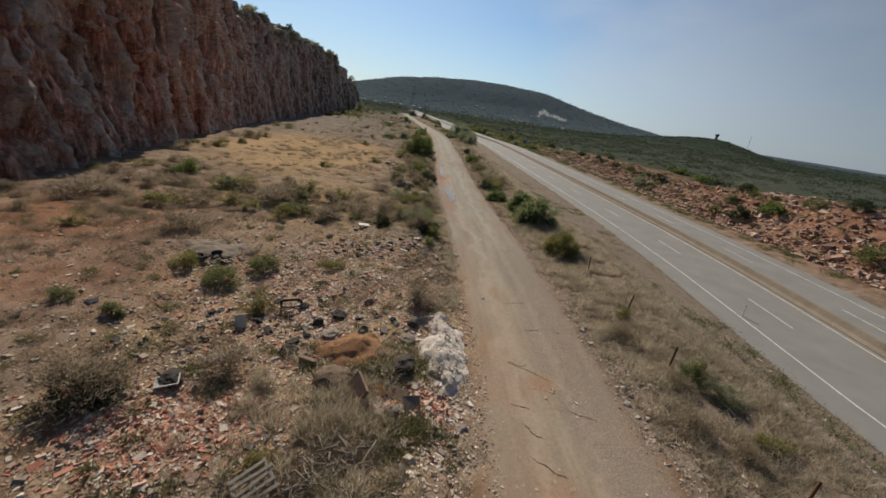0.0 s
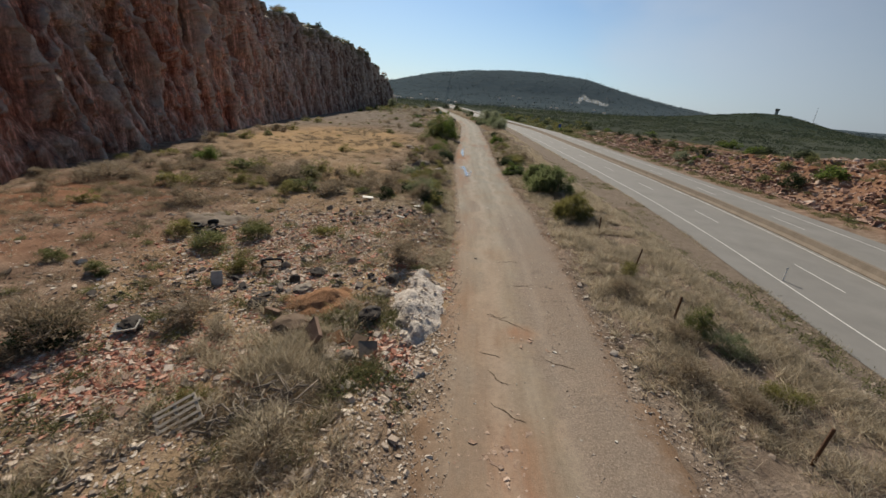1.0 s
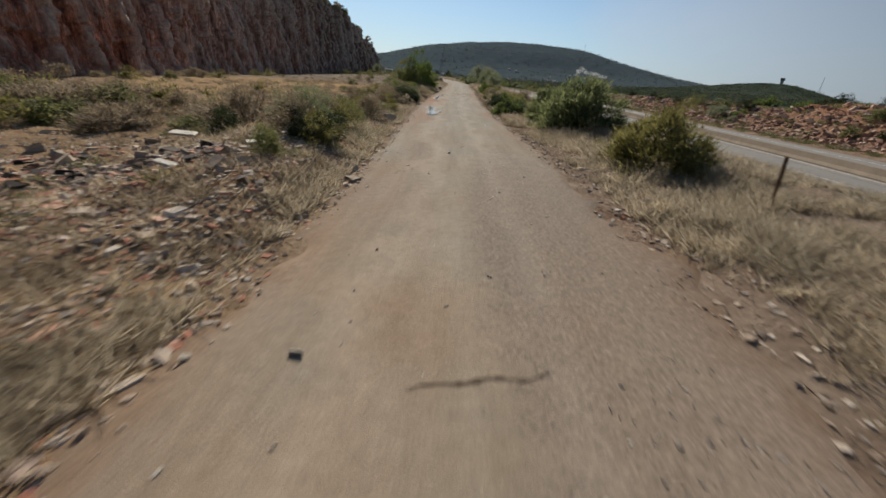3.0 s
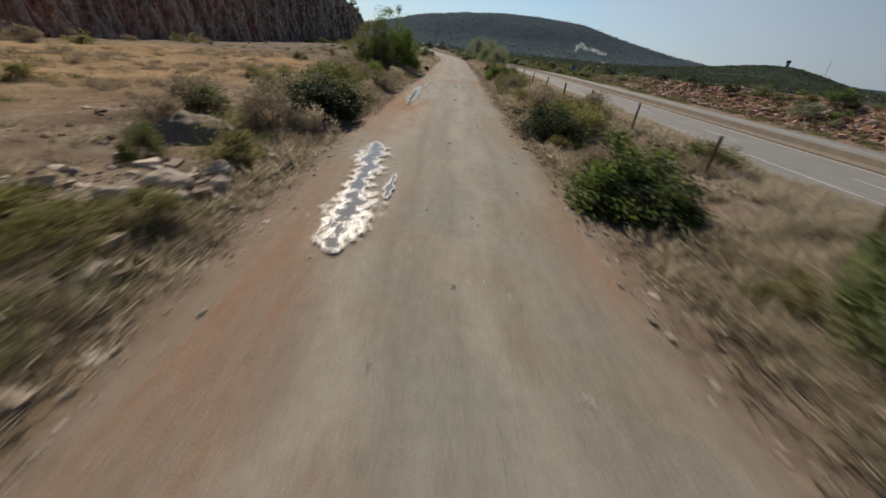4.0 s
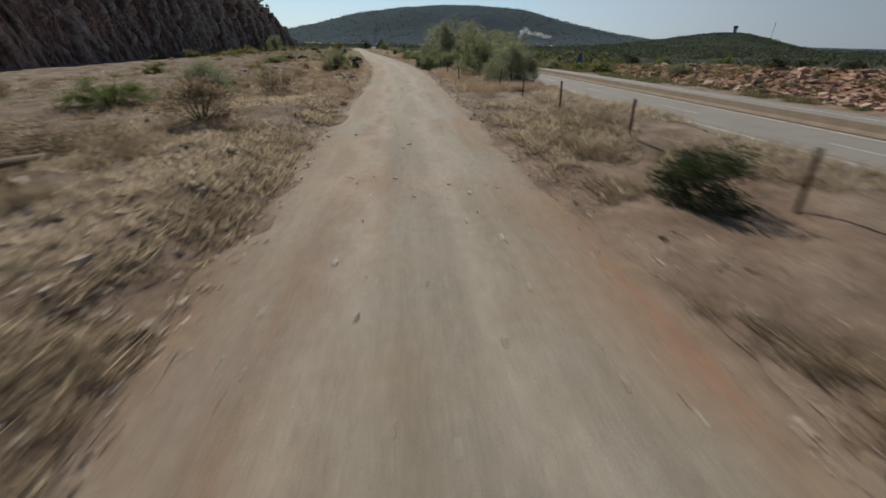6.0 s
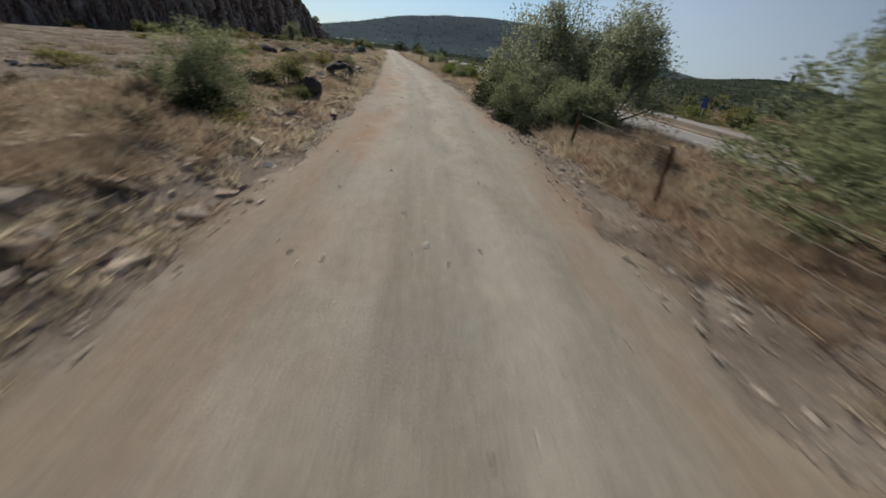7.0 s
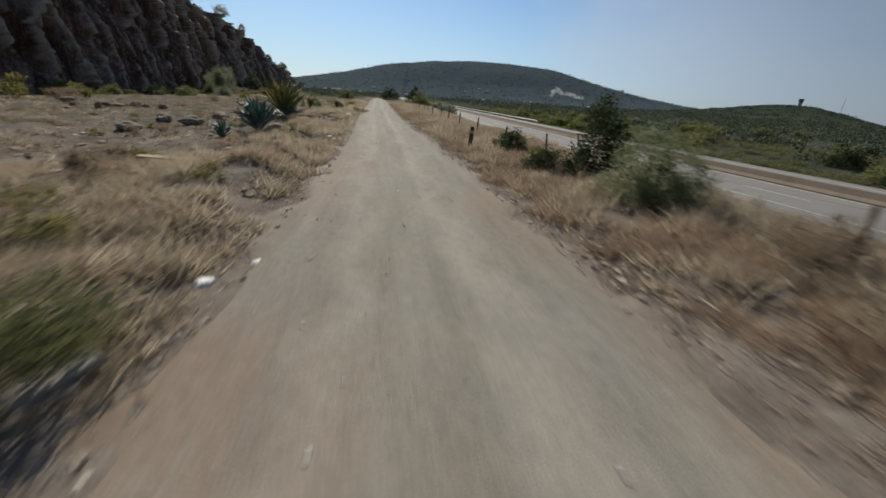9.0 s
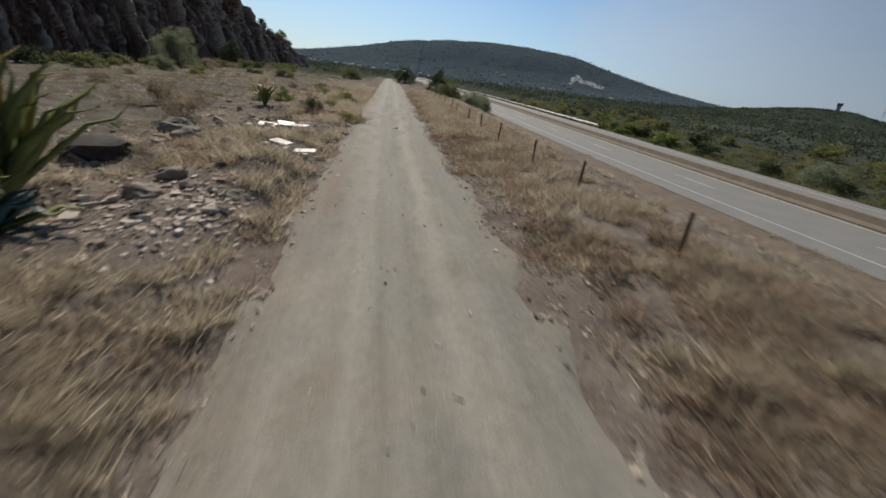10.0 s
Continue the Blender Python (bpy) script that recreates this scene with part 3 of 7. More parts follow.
def mesh_np(name, verts, faces, mats, smooth=False, uv=None):
    me = bpy.data.meshes.new(name)
    me.from_pydata(np.asarray(verts).tolist(), [], np.asarray(faces).tolist() if not isinstance(faces, list) else faces)
    for m in (mats if isinstance(mats, (list, tuple)) else [mats]):
        me.materials.append(m)
    if smooth:
        me.polygons.foreach_set("use_smooth", [True] * len(me.polygons))
    if uv is not None:
        lay = me.uv_layers.new(name="UVMap")
        idx = np.empty(len(me.loops), int)
        me.loops.foreach_get("vertex_index", idx)
        lay.data.foreach_set("uv", np.asarray(uv)[idx].astype(np.float32).ravel())
    me.update()
    return me


def grid(xs, ys):
    X, Y = np.meshgrid(xs, ys)
    n, m = len(xs), len(ys)
    i = np.arange(m - 1)[:, None] * n + np.arange(n - 1)[None, :]
    f = np.stack([i, i + 1, i + n + 1, i + n], -1).reshape(-1, 4)
    return X.ravel(), Y.ravel(), f


def spread(a, b, step, out, grow=1.22):
    """Even steps from a to b, then growing ones out to both sides."""
    mid = list(np.arange(a, b + 1e-6, step))
    lo, hi, d = [a], [b], step
    while hi[-1] < out[1]:
        d *= grow
        hi.append(hi[-1] + min(d, 60))
    d = step
    while lo[-1] > out[0]:
        d *= grow
        lo.append(lo[-1] - min(d, 60))
    return np.array(lo[:0:-1] + mid + hi[1:])


def part(name, me, parent, label="", m=None):
    ob = new(name, me)
    ob.parent = parent
    if m is not None:
        ob.matrix_basis = m
    return tagged(ob, label=label)


# ---- ground, track, road ----
xs, ys = spread(-34, 14, 0.45, (-2600, 2600)), spread(14, 320, 0.55, (-700, 4300))
X, Y, faces = grid(xs, ys)
Z = height(X, Y)
GROUND = (xs, ys, Z.reshape(len(ys), len(xs)))


def ground_z(x, y):
    """Height of the ground sheet as it is built."""
    gx, gy, g = GROUND
    x, y = np.asarray(x, float), np.asarray(y, float)
    i, j = np.clip(np.searchsorted(gx, x) - 1, 0, len(gx) - 2), np.clip(np.searchsorted(gy, y) - 1, 0, len(gy) - 2)
    a, b = np.clip((x - gx[i]) / (gx[i + 1] - gx[i]), 0, 1), np.clip((y - gy[j]) / (gy[j + 1] - gy[j]), 0, 1)
    return (g[j, i] * (1 - a) + g[j, i + 1] * a) * (1 - b) + (g[j + 1, i] * (1 - a) + g[j + 1, i + 1] * a) * b


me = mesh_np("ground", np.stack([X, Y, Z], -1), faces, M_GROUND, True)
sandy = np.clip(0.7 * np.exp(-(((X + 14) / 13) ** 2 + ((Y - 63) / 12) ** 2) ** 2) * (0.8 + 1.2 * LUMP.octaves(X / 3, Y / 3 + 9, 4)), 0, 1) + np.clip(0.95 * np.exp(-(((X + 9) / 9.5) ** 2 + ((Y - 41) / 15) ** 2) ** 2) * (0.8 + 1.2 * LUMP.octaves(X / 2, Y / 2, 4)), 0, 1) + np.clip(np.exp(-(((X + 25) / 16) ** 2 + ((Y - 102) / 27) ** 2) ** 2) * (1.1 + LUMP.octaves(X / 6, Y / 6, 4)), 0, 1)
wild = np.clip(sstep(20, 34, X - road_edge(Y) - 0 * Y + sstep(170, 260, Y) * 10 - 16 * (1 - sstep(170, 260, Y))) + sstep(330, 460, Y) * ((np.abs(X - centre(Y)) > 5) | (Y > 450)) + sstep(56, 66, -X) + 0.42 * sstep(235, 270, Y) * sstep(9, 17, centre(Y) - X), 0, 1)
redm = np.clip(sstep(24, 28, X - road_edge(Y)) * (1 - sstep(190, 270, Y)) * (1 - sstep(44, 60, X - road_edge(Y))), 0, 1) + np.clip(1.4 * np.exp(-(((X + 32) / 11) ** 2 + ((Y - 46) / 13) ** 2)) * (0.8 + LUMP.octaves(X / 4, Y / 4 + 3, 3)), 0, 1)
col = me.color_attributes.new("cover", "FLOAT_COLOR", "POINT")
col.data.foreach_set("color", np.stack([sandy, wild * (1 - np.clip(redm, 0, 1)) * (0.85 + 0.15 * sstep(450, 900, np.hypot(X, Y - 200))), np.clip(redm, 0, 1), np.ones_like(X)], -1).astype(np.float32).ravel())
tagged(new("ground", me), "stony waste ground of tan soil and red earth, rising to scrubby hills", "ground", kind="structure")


def strip(name, mat, ys, offs, xfun, zfun, label, category="road", parent=None, kind="structure"):
    """A ribbon along y: offsets across, from a line xfun(y)."""
    ys = np.asarray(ys, float)
    O, YY = np.meshgrid(np.asarray(offs, float), ys)
    XX = xfun(YY) + O
    n = len(offs)
    i = np.arange(len(ys) - 1)[:, None] * n + np.arange(n - 1)[None, :]
    f = np.stack([i, i + 1, i + n + 1, i + n], -1).reshape(-1, 4)
    v = np.stack([XX, YY, zfun(XX, YY, O)], -1).reshape(-1, 3)
    me = mesh_np(name, v, f, mat, True, np.stack([O, YY], -1).reshape(-1, 2))
    ob = new(name, me)
    if parent:
        ob.parent = parent
        return ob
    return tagged(ob, label, category, kind=kind)


def track_z(x, y, o):
    hw = half_width(y)
    ragged = 0.5 * LUMP.octaves(y * 0.35 + 3 * np.sign(o), y * 0.0 + np.sign(o) * 5, 2) + 0.7 * LUMP.octaves(x * 1.7, y * 1.1, 4)
    edge = sstep(hw - 0.35 + ragged, hw + 0.9 + ragged, np.abs(o))
    ruts = -0.035 * (np.exp(-((o + 0.85) / 0.3) ** 2) + np.exp(-((o - 0.85) / 0.3) ** 2))
    return height(x, y, False) + 0.05 + ruts + 0.03 * LUMP.octaves(x * 0.9, y * 0.5, 3) - 0.5 * edge


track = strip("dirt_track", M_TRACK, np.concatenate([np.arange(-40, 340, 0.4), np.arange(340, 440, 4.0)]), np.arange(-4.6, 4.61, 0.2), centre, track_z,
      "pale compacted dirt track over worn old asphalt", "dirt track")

co = np.empty(3 * len(track.data.vertices), np.float32)
track.data.vertices.foreach_get("co", co)
co = co.reshape(-1, 3).astype(float)
tx, ty = co[:, 0], co[:, 1]
tu = tx - centre(ty)
blot = np.clip(0.72 + 1.5 * LUMP.octaves(tx * 0.7 + 5, ty * 0.22, 4), 0, 1.3)
red_l = sstep(-0.2, -1.5, tu + 0.8 * LUMP.octaves(tx * 0.3, ty * 0.3 + 40, 3)) * np.interp(ty, (20, 60, 66, 76, 83, 104, 122, 150, 165, 188, 202, 216, 232, 340), (0.25, 0.25, 0.48, 0.5, 1.1, 1, 0.45, 0.3, 0.5, 0.7, 0.75, 0.5, 0.3, 0.1))
red_r = sstep(1.7, 2.8, tu + 0.8 * LUMP.octaves(tx * 0.3 + 9, ty * 0.3, 3)) * np.interp(ty, (20, 60, 80, 112, 132, 165, 192, 216, 236, 340), (0.1, 0.3, 0.5, 0.7, 0.4, 0.55, 0.75, 0.6, 0.3, 0.1))
hole = 0.6 * np.exp(-(((tx - 0.3) / 0.75) ** 2 + ((ty - 29.4) / 2.0) ** 2) ** 2) + 0.6 * np.exp(-(((tx - 1.2) / 0.8) ** 2 + ((ty - 36.0) / 0.5) ** 2) ** 2) + 0.7 * np.exp(-(((tx - 2.6) / 1.3) ** 2 + ((ty - 105.5) / 3) ** 2) ** 2)
asphalt = sstep(-0.5, 0.7, tu + 0.9 * LUMP.octaves(tx * 0.5 + 3, ty * 0.4, 4)) * (1 - sstep(48, 66, ty)) * (1 - np.clip(1.4 * hole, 0, 1)) + 0.75 * np.exp(-((tu - 1.3) / 1.3) ** 4 - ((ty - 104) / 9.0) ** 4) + 0.5 * np.exp(-((tu - 0.6) / 1.0) ** 4 - ((ty - 120) / 6.0) ** 4)
lines_ = (np.exp(-((np.abs(tu + 0.12 * np.sin(ty * 0.11)) - 0.78) / 0.2) ** 2) + 0.5 * np.exp(-((tu + 0.1) / 0.2) ** 2)) * np.interp(ty, (20, 50, 100, 200, 228, 250, 340), (0.2, 0.3, 0.35, 0.3, 0.5, 0.8, 0.8)) * np.clip(0.7 + 1.2 * LUMP.octaves(tx * 0.6 + 60, ty * 0.13, 3), 0, 1)
lay_ = track.data.color_attributes.new("wear", "FLOAT_COLOR", "POINT")
lay_.data.foreach_set("color", np.stack([np.clip((red_l + red_r) * blot + hole, 0, 1), np.clip(asphalt, 0, 1) * 0.42, np.clip(lines_ * 0.55, 0, 1), 0 * tx + 1], -1).astype(np.float32).ravel())

far_ys = np.concatenate([np.arange(-200, 420, 5.0), np.arange(420, 900, 8.0)])
flat = lambda dz: (lambda x, y, o: 0 * x + ROAD_Z + dz)
strip("road_near", M_ASPHALT, far_ys, [-2.5, 2, 5, 8.6], road_edge, flat(0.0), "grey asphalt carriageway of a main road")
strip("road_far", M_ASPHALT, far_ys, [9.6, 12, 16, 19.6], road_edge, flat(0.0), "grey asphalt carriageway beyond the barrier")
strip("road_shoulder", M_GRAVEL, np.concatenate([np.arange(20, 345, 1.0), np.arange(345, 900, 8.0)]), np.concatenate([np.arange(-9.6, -2.8, 0.4), [-2.5]]), road_edge, lambda x, y, o: np.where(o > -2.7, ROAD_Z - 0.03, np.maximum(np.maximum(height(x, y, False), ground_z(x, y)), ROAD_Z - 0.06) + 0.04 + 0.16 * LUMP.octaves(x * 0.8, y * 0.7, 4)) - 0.5 * sstep(-8.4, -9.6, o + 0.8 * LUMP.octaves(x * 0.6, y * 0.6, 3)), "grey-brown gravel shoulder of the main road", "shoulder")
lines = tagged(new("road_markings"), "white painted lines on the asphalt road", "road marking", kind="structure")
for off in (0.0, 8.0, 10.3, 17.3):
    strip("edge_line", M_LINE, far_ys, [off - 0.07, off + 0.07], road_edge, flat(0.006), "", parent=lines)
for k in range(-5, 24):
    for off in (3.9, 13.8):
        y0 = 49.6 + 18.4 * k
        strip("dash", M_LINE, [y0, y0 + 2.8, y0 + 5.6], [off - 0.065, off + 0.065], road_edge, flat(0.006), "", parent=lines)


def profile_strip(name, mat, ys, prof, xfun, label, category):
    """A profile (offset, height) drawn along y."""
    v, f, n = [], [], len(prof)
    for y in ys:
        x0 = float(xfun(np.array(y)))
        v += [(x0 + a, y, ROAD_Z + b) for a, b in prof]
    for k in range(len(ys) - 1):
        for j in range(n - 1):
            a = k * n + j
            f.append((a, a + 1, a + n + 1, a + n))
    return tagged(new(name, mesh_np(name, v, f, mat)), label, category)


profile_strip("median_barrier", M_BARRIER, far_ys, [(8.55, -0.05), (8.55, 0.1), (8.78, 0.35), (8.9, 0.82), (9.3, 0.82), (9.42, 0.35), (9.65, 0.1), (9.65, -0.05)], road_edge,
              "dusty brown concrete barrier between two carriageways", "barrier")


# ---- cliff ----
def cliff_top(y):
    return np.interp(y, [-120, 0, 60, 130, 160, 200, 280, 303, 345, 370, 410, 455, 500], [27, 27, 27, 28.3, 29.3, 30, 30.5, 29.3, 25, 20.5, 15, 9, 2])


def cliff_base(y):
    return np.interp(y, [-120, 45, 60, 80, 110, 160, 300, 400, 520], [-34, -35.5, -39, -43.5, -48, -53, -57, -60, -70])


cy, cv = np.arange(-120, 500, 0.45), np.concatenate([np.linspace(0, 1, 80), 1 + np.array([0.4, 1.5, 4, 10, 25, 60, 150, 400]) / 25])
V, CY = np.meshgrid(cv, cy)
top = cliff_top(CY) + 2.2 * LUMP.octaves(CY * 0.07, CY * 0 + 4, 5)
face = np.clip(V, 0, 1)
behind = np.clip(V - 1, 0, 20) * 25
zz = -1.6 + face * (top + 1.6) + behind * 0.04
lean = CY + 0.22 * zz                                     # the ribs lean along the face
ridge = lambda v: 1 - 2.4 * np.abs(v)
rib = ridge(LUMP.octaves(lean * 0.13, zz * 0.03, 2))
crag = ridge(LUMP.octaves(lean * 0.24 + 40, zz * 0.07, 4))
fine = LUMP.octaves(lean * 0.8 + 9, zz * 0.5, 5)
RIBS = [44, 51.5, 61.3, 67, 73.4, 79, 85.6, 93.8, 99.5, 107, 113, 121, 127, 133, 141]
RIBS = [-110 + 6.3 * k for k in range(24)] + RIBS + [150 + 6.1 * k for k in range(56)]
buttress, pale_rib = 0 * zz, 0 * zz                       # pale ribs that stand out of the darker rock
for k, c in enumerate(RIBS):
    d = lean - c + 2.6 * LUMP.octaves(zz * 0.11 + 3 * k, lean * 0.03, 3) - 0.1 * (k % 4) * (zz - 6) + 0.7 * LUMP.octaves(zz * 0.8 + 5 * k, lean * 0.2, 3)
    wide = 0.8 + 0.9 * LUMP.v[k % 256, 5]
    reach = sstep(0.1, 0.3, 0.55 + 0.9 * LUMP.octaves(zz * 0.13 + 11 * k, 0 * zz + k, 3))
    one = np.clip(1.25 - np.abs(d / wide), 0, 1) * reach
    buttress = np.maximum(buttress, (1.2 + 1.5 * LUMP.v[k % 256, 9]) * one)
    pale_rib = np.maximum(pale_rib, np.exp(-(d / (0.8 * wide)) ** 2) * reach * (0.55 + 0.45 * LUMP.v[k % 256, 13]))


def columns(wide, tall, seed):
    """Broken rock columns: a steady depth for each cell of the face."""
    a = np.floor(lean / wide + 1.3 * LUMP.octaves(lean * 0.09 + seed, zz * 0.11, 3)).astype(int)
    b = np.floor(zz / tall + 3.0 * LUMP.v[a % 256, seed] + 0.8 * LUMP.octaves(lean * 0.3, zz * 0.2 + seed, 2)).astype(int)
    return LUMP.v[(a * 3 + seed) % 256, (b * 7 + 3 * seed) % 256] - 0.5


slabs = 3.6 * columns(4.6, 22, 11) + 2.4 * columns(2.1, 10, 37) + 1.2 * columns(1.0, 3.2, 53)
xx = cliff_base(CY) - 7.2 * face + (0.75 * slabs + 1.5 * buttress - 0.5 + 2.6 * rib + 2.6 * crag * np.clip(0.45 + 1.3 * LUMP.octaves(lean * 0.09 + 70, zz * 0.05, 3), 0.05, 1.1) + 1.3 * fine - 1.4) * (0.35 + 0.65 * face) * np.exp(-behind / 10) - behind
n = len(cv)
i = np.arange(len(cy) - 1)[:, None] * n + np.arange(n - 1)[None, :]
f = np.stack([i, i + n, i + n + 1, i + 1], -1).reshape(-1, 4)
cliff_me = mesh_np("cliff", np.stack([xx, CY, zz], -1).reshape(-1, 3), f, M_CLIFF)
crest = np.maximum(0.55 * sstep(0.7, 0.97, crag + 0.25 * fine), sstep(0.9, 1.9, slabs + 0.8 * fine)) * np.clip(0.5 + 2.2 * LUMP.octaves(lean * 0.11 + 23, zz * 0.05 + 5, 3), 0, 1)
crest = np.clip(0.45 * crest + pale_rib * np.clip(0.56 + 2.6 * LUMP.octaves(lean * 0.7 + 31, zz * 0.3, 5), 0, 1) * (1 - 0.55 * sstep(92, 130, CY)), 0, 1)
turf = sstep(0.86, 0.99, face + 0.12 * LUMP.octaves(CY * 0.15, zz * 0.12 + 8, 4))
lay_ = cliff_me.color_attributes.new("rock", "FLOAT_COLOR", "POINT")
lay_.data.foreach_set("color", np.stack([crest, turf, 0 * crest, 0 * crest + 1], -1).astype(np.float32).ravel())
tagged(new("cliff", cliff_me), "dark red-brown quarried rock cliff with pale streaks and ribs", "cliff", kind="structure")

# ---- plants ----
def leaf_quads(rs, pos, way, length, width):
    """A diamond leaf at each place, along its way."""
    k = len(pos)
    side = np.cross(way, rs.normal(size=(k, 3)))
    side /= np.linalg.norm(side, axis=1)[:, None] + 1e-9
    L = (length * (0.6 + 0.8 * rs.rand(k)))[:, None]
    W = (width * (0.6 + 0.8 * rs.rand(k)))[:, None]
    v = np.stack([pos, pos + way * L * 0.5 + side * W, pos + way * L, pos + way * L * 0.5 - side * W], 1).reshape(-1, 3)
    return v, np.arange(4 * k).reshape(-1, 4)


def twig(p, q, r0, r1, sides=5):
    """A tapered tube from p to q."""
    p, q = np.asarray(p, float), np.asarray(q, float)
    d = (q - p) / (np.linalg.norm(q - p) + 1e-9)
    a = np.cross(d, [0.3, 0.5, 0.8])
    a /= np.linalg.norm(a)
    b = np.cross(d, a)
    ang = np.arange(sides) * 2 * math.pi / sides
    ring = np.cos(ang)[:, None] * a + np.sin(ang)[:, None] * b
    v = np.concatenate([p + ring * r0, q + ring * r1])
    return v, [(k, (k + 1) % sides, sides + (k + 1) % sides, sides + k) for k in range(sides)]


def join(pieces):
    v, f, o = [], [], 0
    for pv, pf in pieces:
        v.append(np.asarray(pv))
        f += [tuple(int(c) + o for c in q) for q in pf]
        o += len(pv)
    return np.concatenate(v), f


# kind: clumps, leaves, clump radius, leaf length, leaf width, upward pull, crown from, leaf material
KINDS = {
    "broom": (110, 9000, 0.065, 0.085, 0.008, 1.5, 0.03, M_BROOM),
    "dark": (44, 5600, 0.095, 0.04, 0.0145, 0.4, 0.02, M_DARK),
    "lush": (44, 5600, 0.095, 0.042, 0.0155, 0.4, 0.02, M_LUSH),
    "olive": (120, 26000, 0.07, 0.021, 0.0062, 0.6, 0.1, M_OLIVE),
    "green": (44, 5600, 0.095, 0.04, 0.0135, 0.4, 0.03, M_GREEN),
    "yellow": (24, 2600, 0.11, 0.08, 0.01, 0.9, 0.02, M_YEL),
    "scrub": (30, 3000, 0.12, 0.1, 0.007, 0.8, 0.0, M_SCRUB),
    "strawbush": (22, 1900, 0.12, 0.17, 0.006, 1.4, 0.0, M_STRAW),
}
KINDS["sage"] = (110, 15000, 0.07, 0.026, 0.0068, 0.9, 0.1, M_SAGE)
for _k in ("dark", "green", "lush"):
    KINDS["big_" + _k] = (130, 24000, 0.06, 0.017, 0.0066, 0.3, 0.04, KINDS[_k][7])
KINDS["pale_broom"] = KINDS["broom"][:7] + (M_YEL,)
TEMPLATES = {}


def plant_meshes(kind, variant):
    key = (kind, variant)
    if key not in TEMPLATES:
        clumps, leaves, cr, ll, lw, up, low, mat = KINDS[kind]
        rs = np.random.RandomState(sum(map(ord, kind)) * 7 + variant)
        d = rs.normal(size=(clumps, 3))
        d[:, 2] = np.abs(d[:, 2])
        d /= np.linalg.norm(d, axis=1)[:, None]
        r = 0.5 * rs.uniform(0.35, 1.0, clumps) ** 0.6
        lop = 1 + (0.05 if "broom" in kind else 0.22) * np.sin(np.arctan2(d[:, 1], d[:, 0]) * 2 + variant * 2.1)
        c = d * (r * lop)[:, None]
        c[:, 2] = low + (c[:, 2] * 2 * (1 - low - cr)) * rs.uniform(0.8, 1.0, clumps)
        w = rs.uniform(0.5, 1.5, clumps)
        pick = rs.choice(clumps, leaves, p=w / w.sum())
        p = c[pick] + np.clip(rs.normal(size=(leaves, 3)), -1.7, 1.7) * cr * rs.uniform(0.5, 1.2, clumps)[pick][:, None]
        p[:, 2] = np.maximum(p[:, 2], 0.005)
        way = p - np.array([0, 0, 0.25]) + rs.normal(size=(leaves, 3)) * 0.45 + np.array([0, 0, up * 0.5])
        way /= np.linalg.norm(way, axis=1)[:, None]
        v, f = leaf_quads(rs, p, way, ll, lw)
        if lw < 0.0085 or "broom" in kind:                                     # needles and twigs: narrow triangles
            v = v.reshape(-1, 4, 3)
            v = np.stack([v[:, 0] + (v[:, 1] - v[:, 3]) * 0.5, v[:, 0] - (v[:, 1] - v[:, 3]) * 0.5, v[:, 2]], 1).reshape(-1, 3)
            f = np.arange(len(v)).reshape(-1, 3)
        fol = mesh_np("foliage", v, f, mat)
        bits = []
        if low > 0.15:
            knee = np.array([rs.uniform(-0.05, 0.05), rs.uniform(-0.05, 0.05), 0.2])
            bits.append(twig((0, 0, -0.03), knee, 0.035, 0.026, 7))
            for q in c[:16]:
                bits.append(twig(knee, q, 0.014, 0.004))
        else:
            for q in c[:14]:
                bits.append(twig((q[0] * 0.1, q[1] * 0.1, -0.03), q, 0.012, 0.003))
        bv, bf = join(bits)
        TEMPLATES[key] = (fol, mesh_np("branches", bv, bf, M_BARK))
    return TEMPLATES[key]


PLANT_RS = np.random.RandomState(11)
WORDS = {
    "pale_broom": ("upright yellow-green broom shrub on dry verge", "shrub"),
    "broom": ("upright green broom shrub on dry verge", "shrub"), "dark": ("dense dark green evergreen shrub", "shrub"),
    "lush": ("bright green leafy shrub at the track side", "shrub"), "olive": ("loose grey-green wispy olive tree", "tree"),
    "sage": ("pale sage-green feathery shrub on dry ground", "shrub"), "green": ("rounded green shrub among dry grass", "shrub"), "yellow": ("yellow-green shrub on stony ground", "shrub"),
    "scrub": ("low grey-brown twiggy dry scrub", "dry shrub"), "strawbush": ("straw-coloured clump of dead stalks", "dry shrub"),
}


def plant(kind, x, y, w, h, label="", z=None):
    variant = int(PLANT_RS.randint(3))
    fol, br = plant_meshes("big_" + kind if w > 3.1 and "big_" + kind in KINDS else kind, variant)
    word, cat = WORDS[kind]
    root = new("tree" if cat == "tree" else "shrub")
    z = float(ground_z(x, y)) - 0.04 if z is None else z
    turn = PLANT_RS.uniform(0, 6.28)
    for nm, me in (("trunk", br), ("crown" if cat == "tree" else "foliage", fol)):
        part(nm, me, root)
    root.matrix_world = Matrix.Translation((x, y, z)) @ Matrix.Rotation(turn, 4, "Z") @ Matrix.Diagonal((w, w, h, 1))
    return tagged(root, label or word, cat, group=cat + "s")


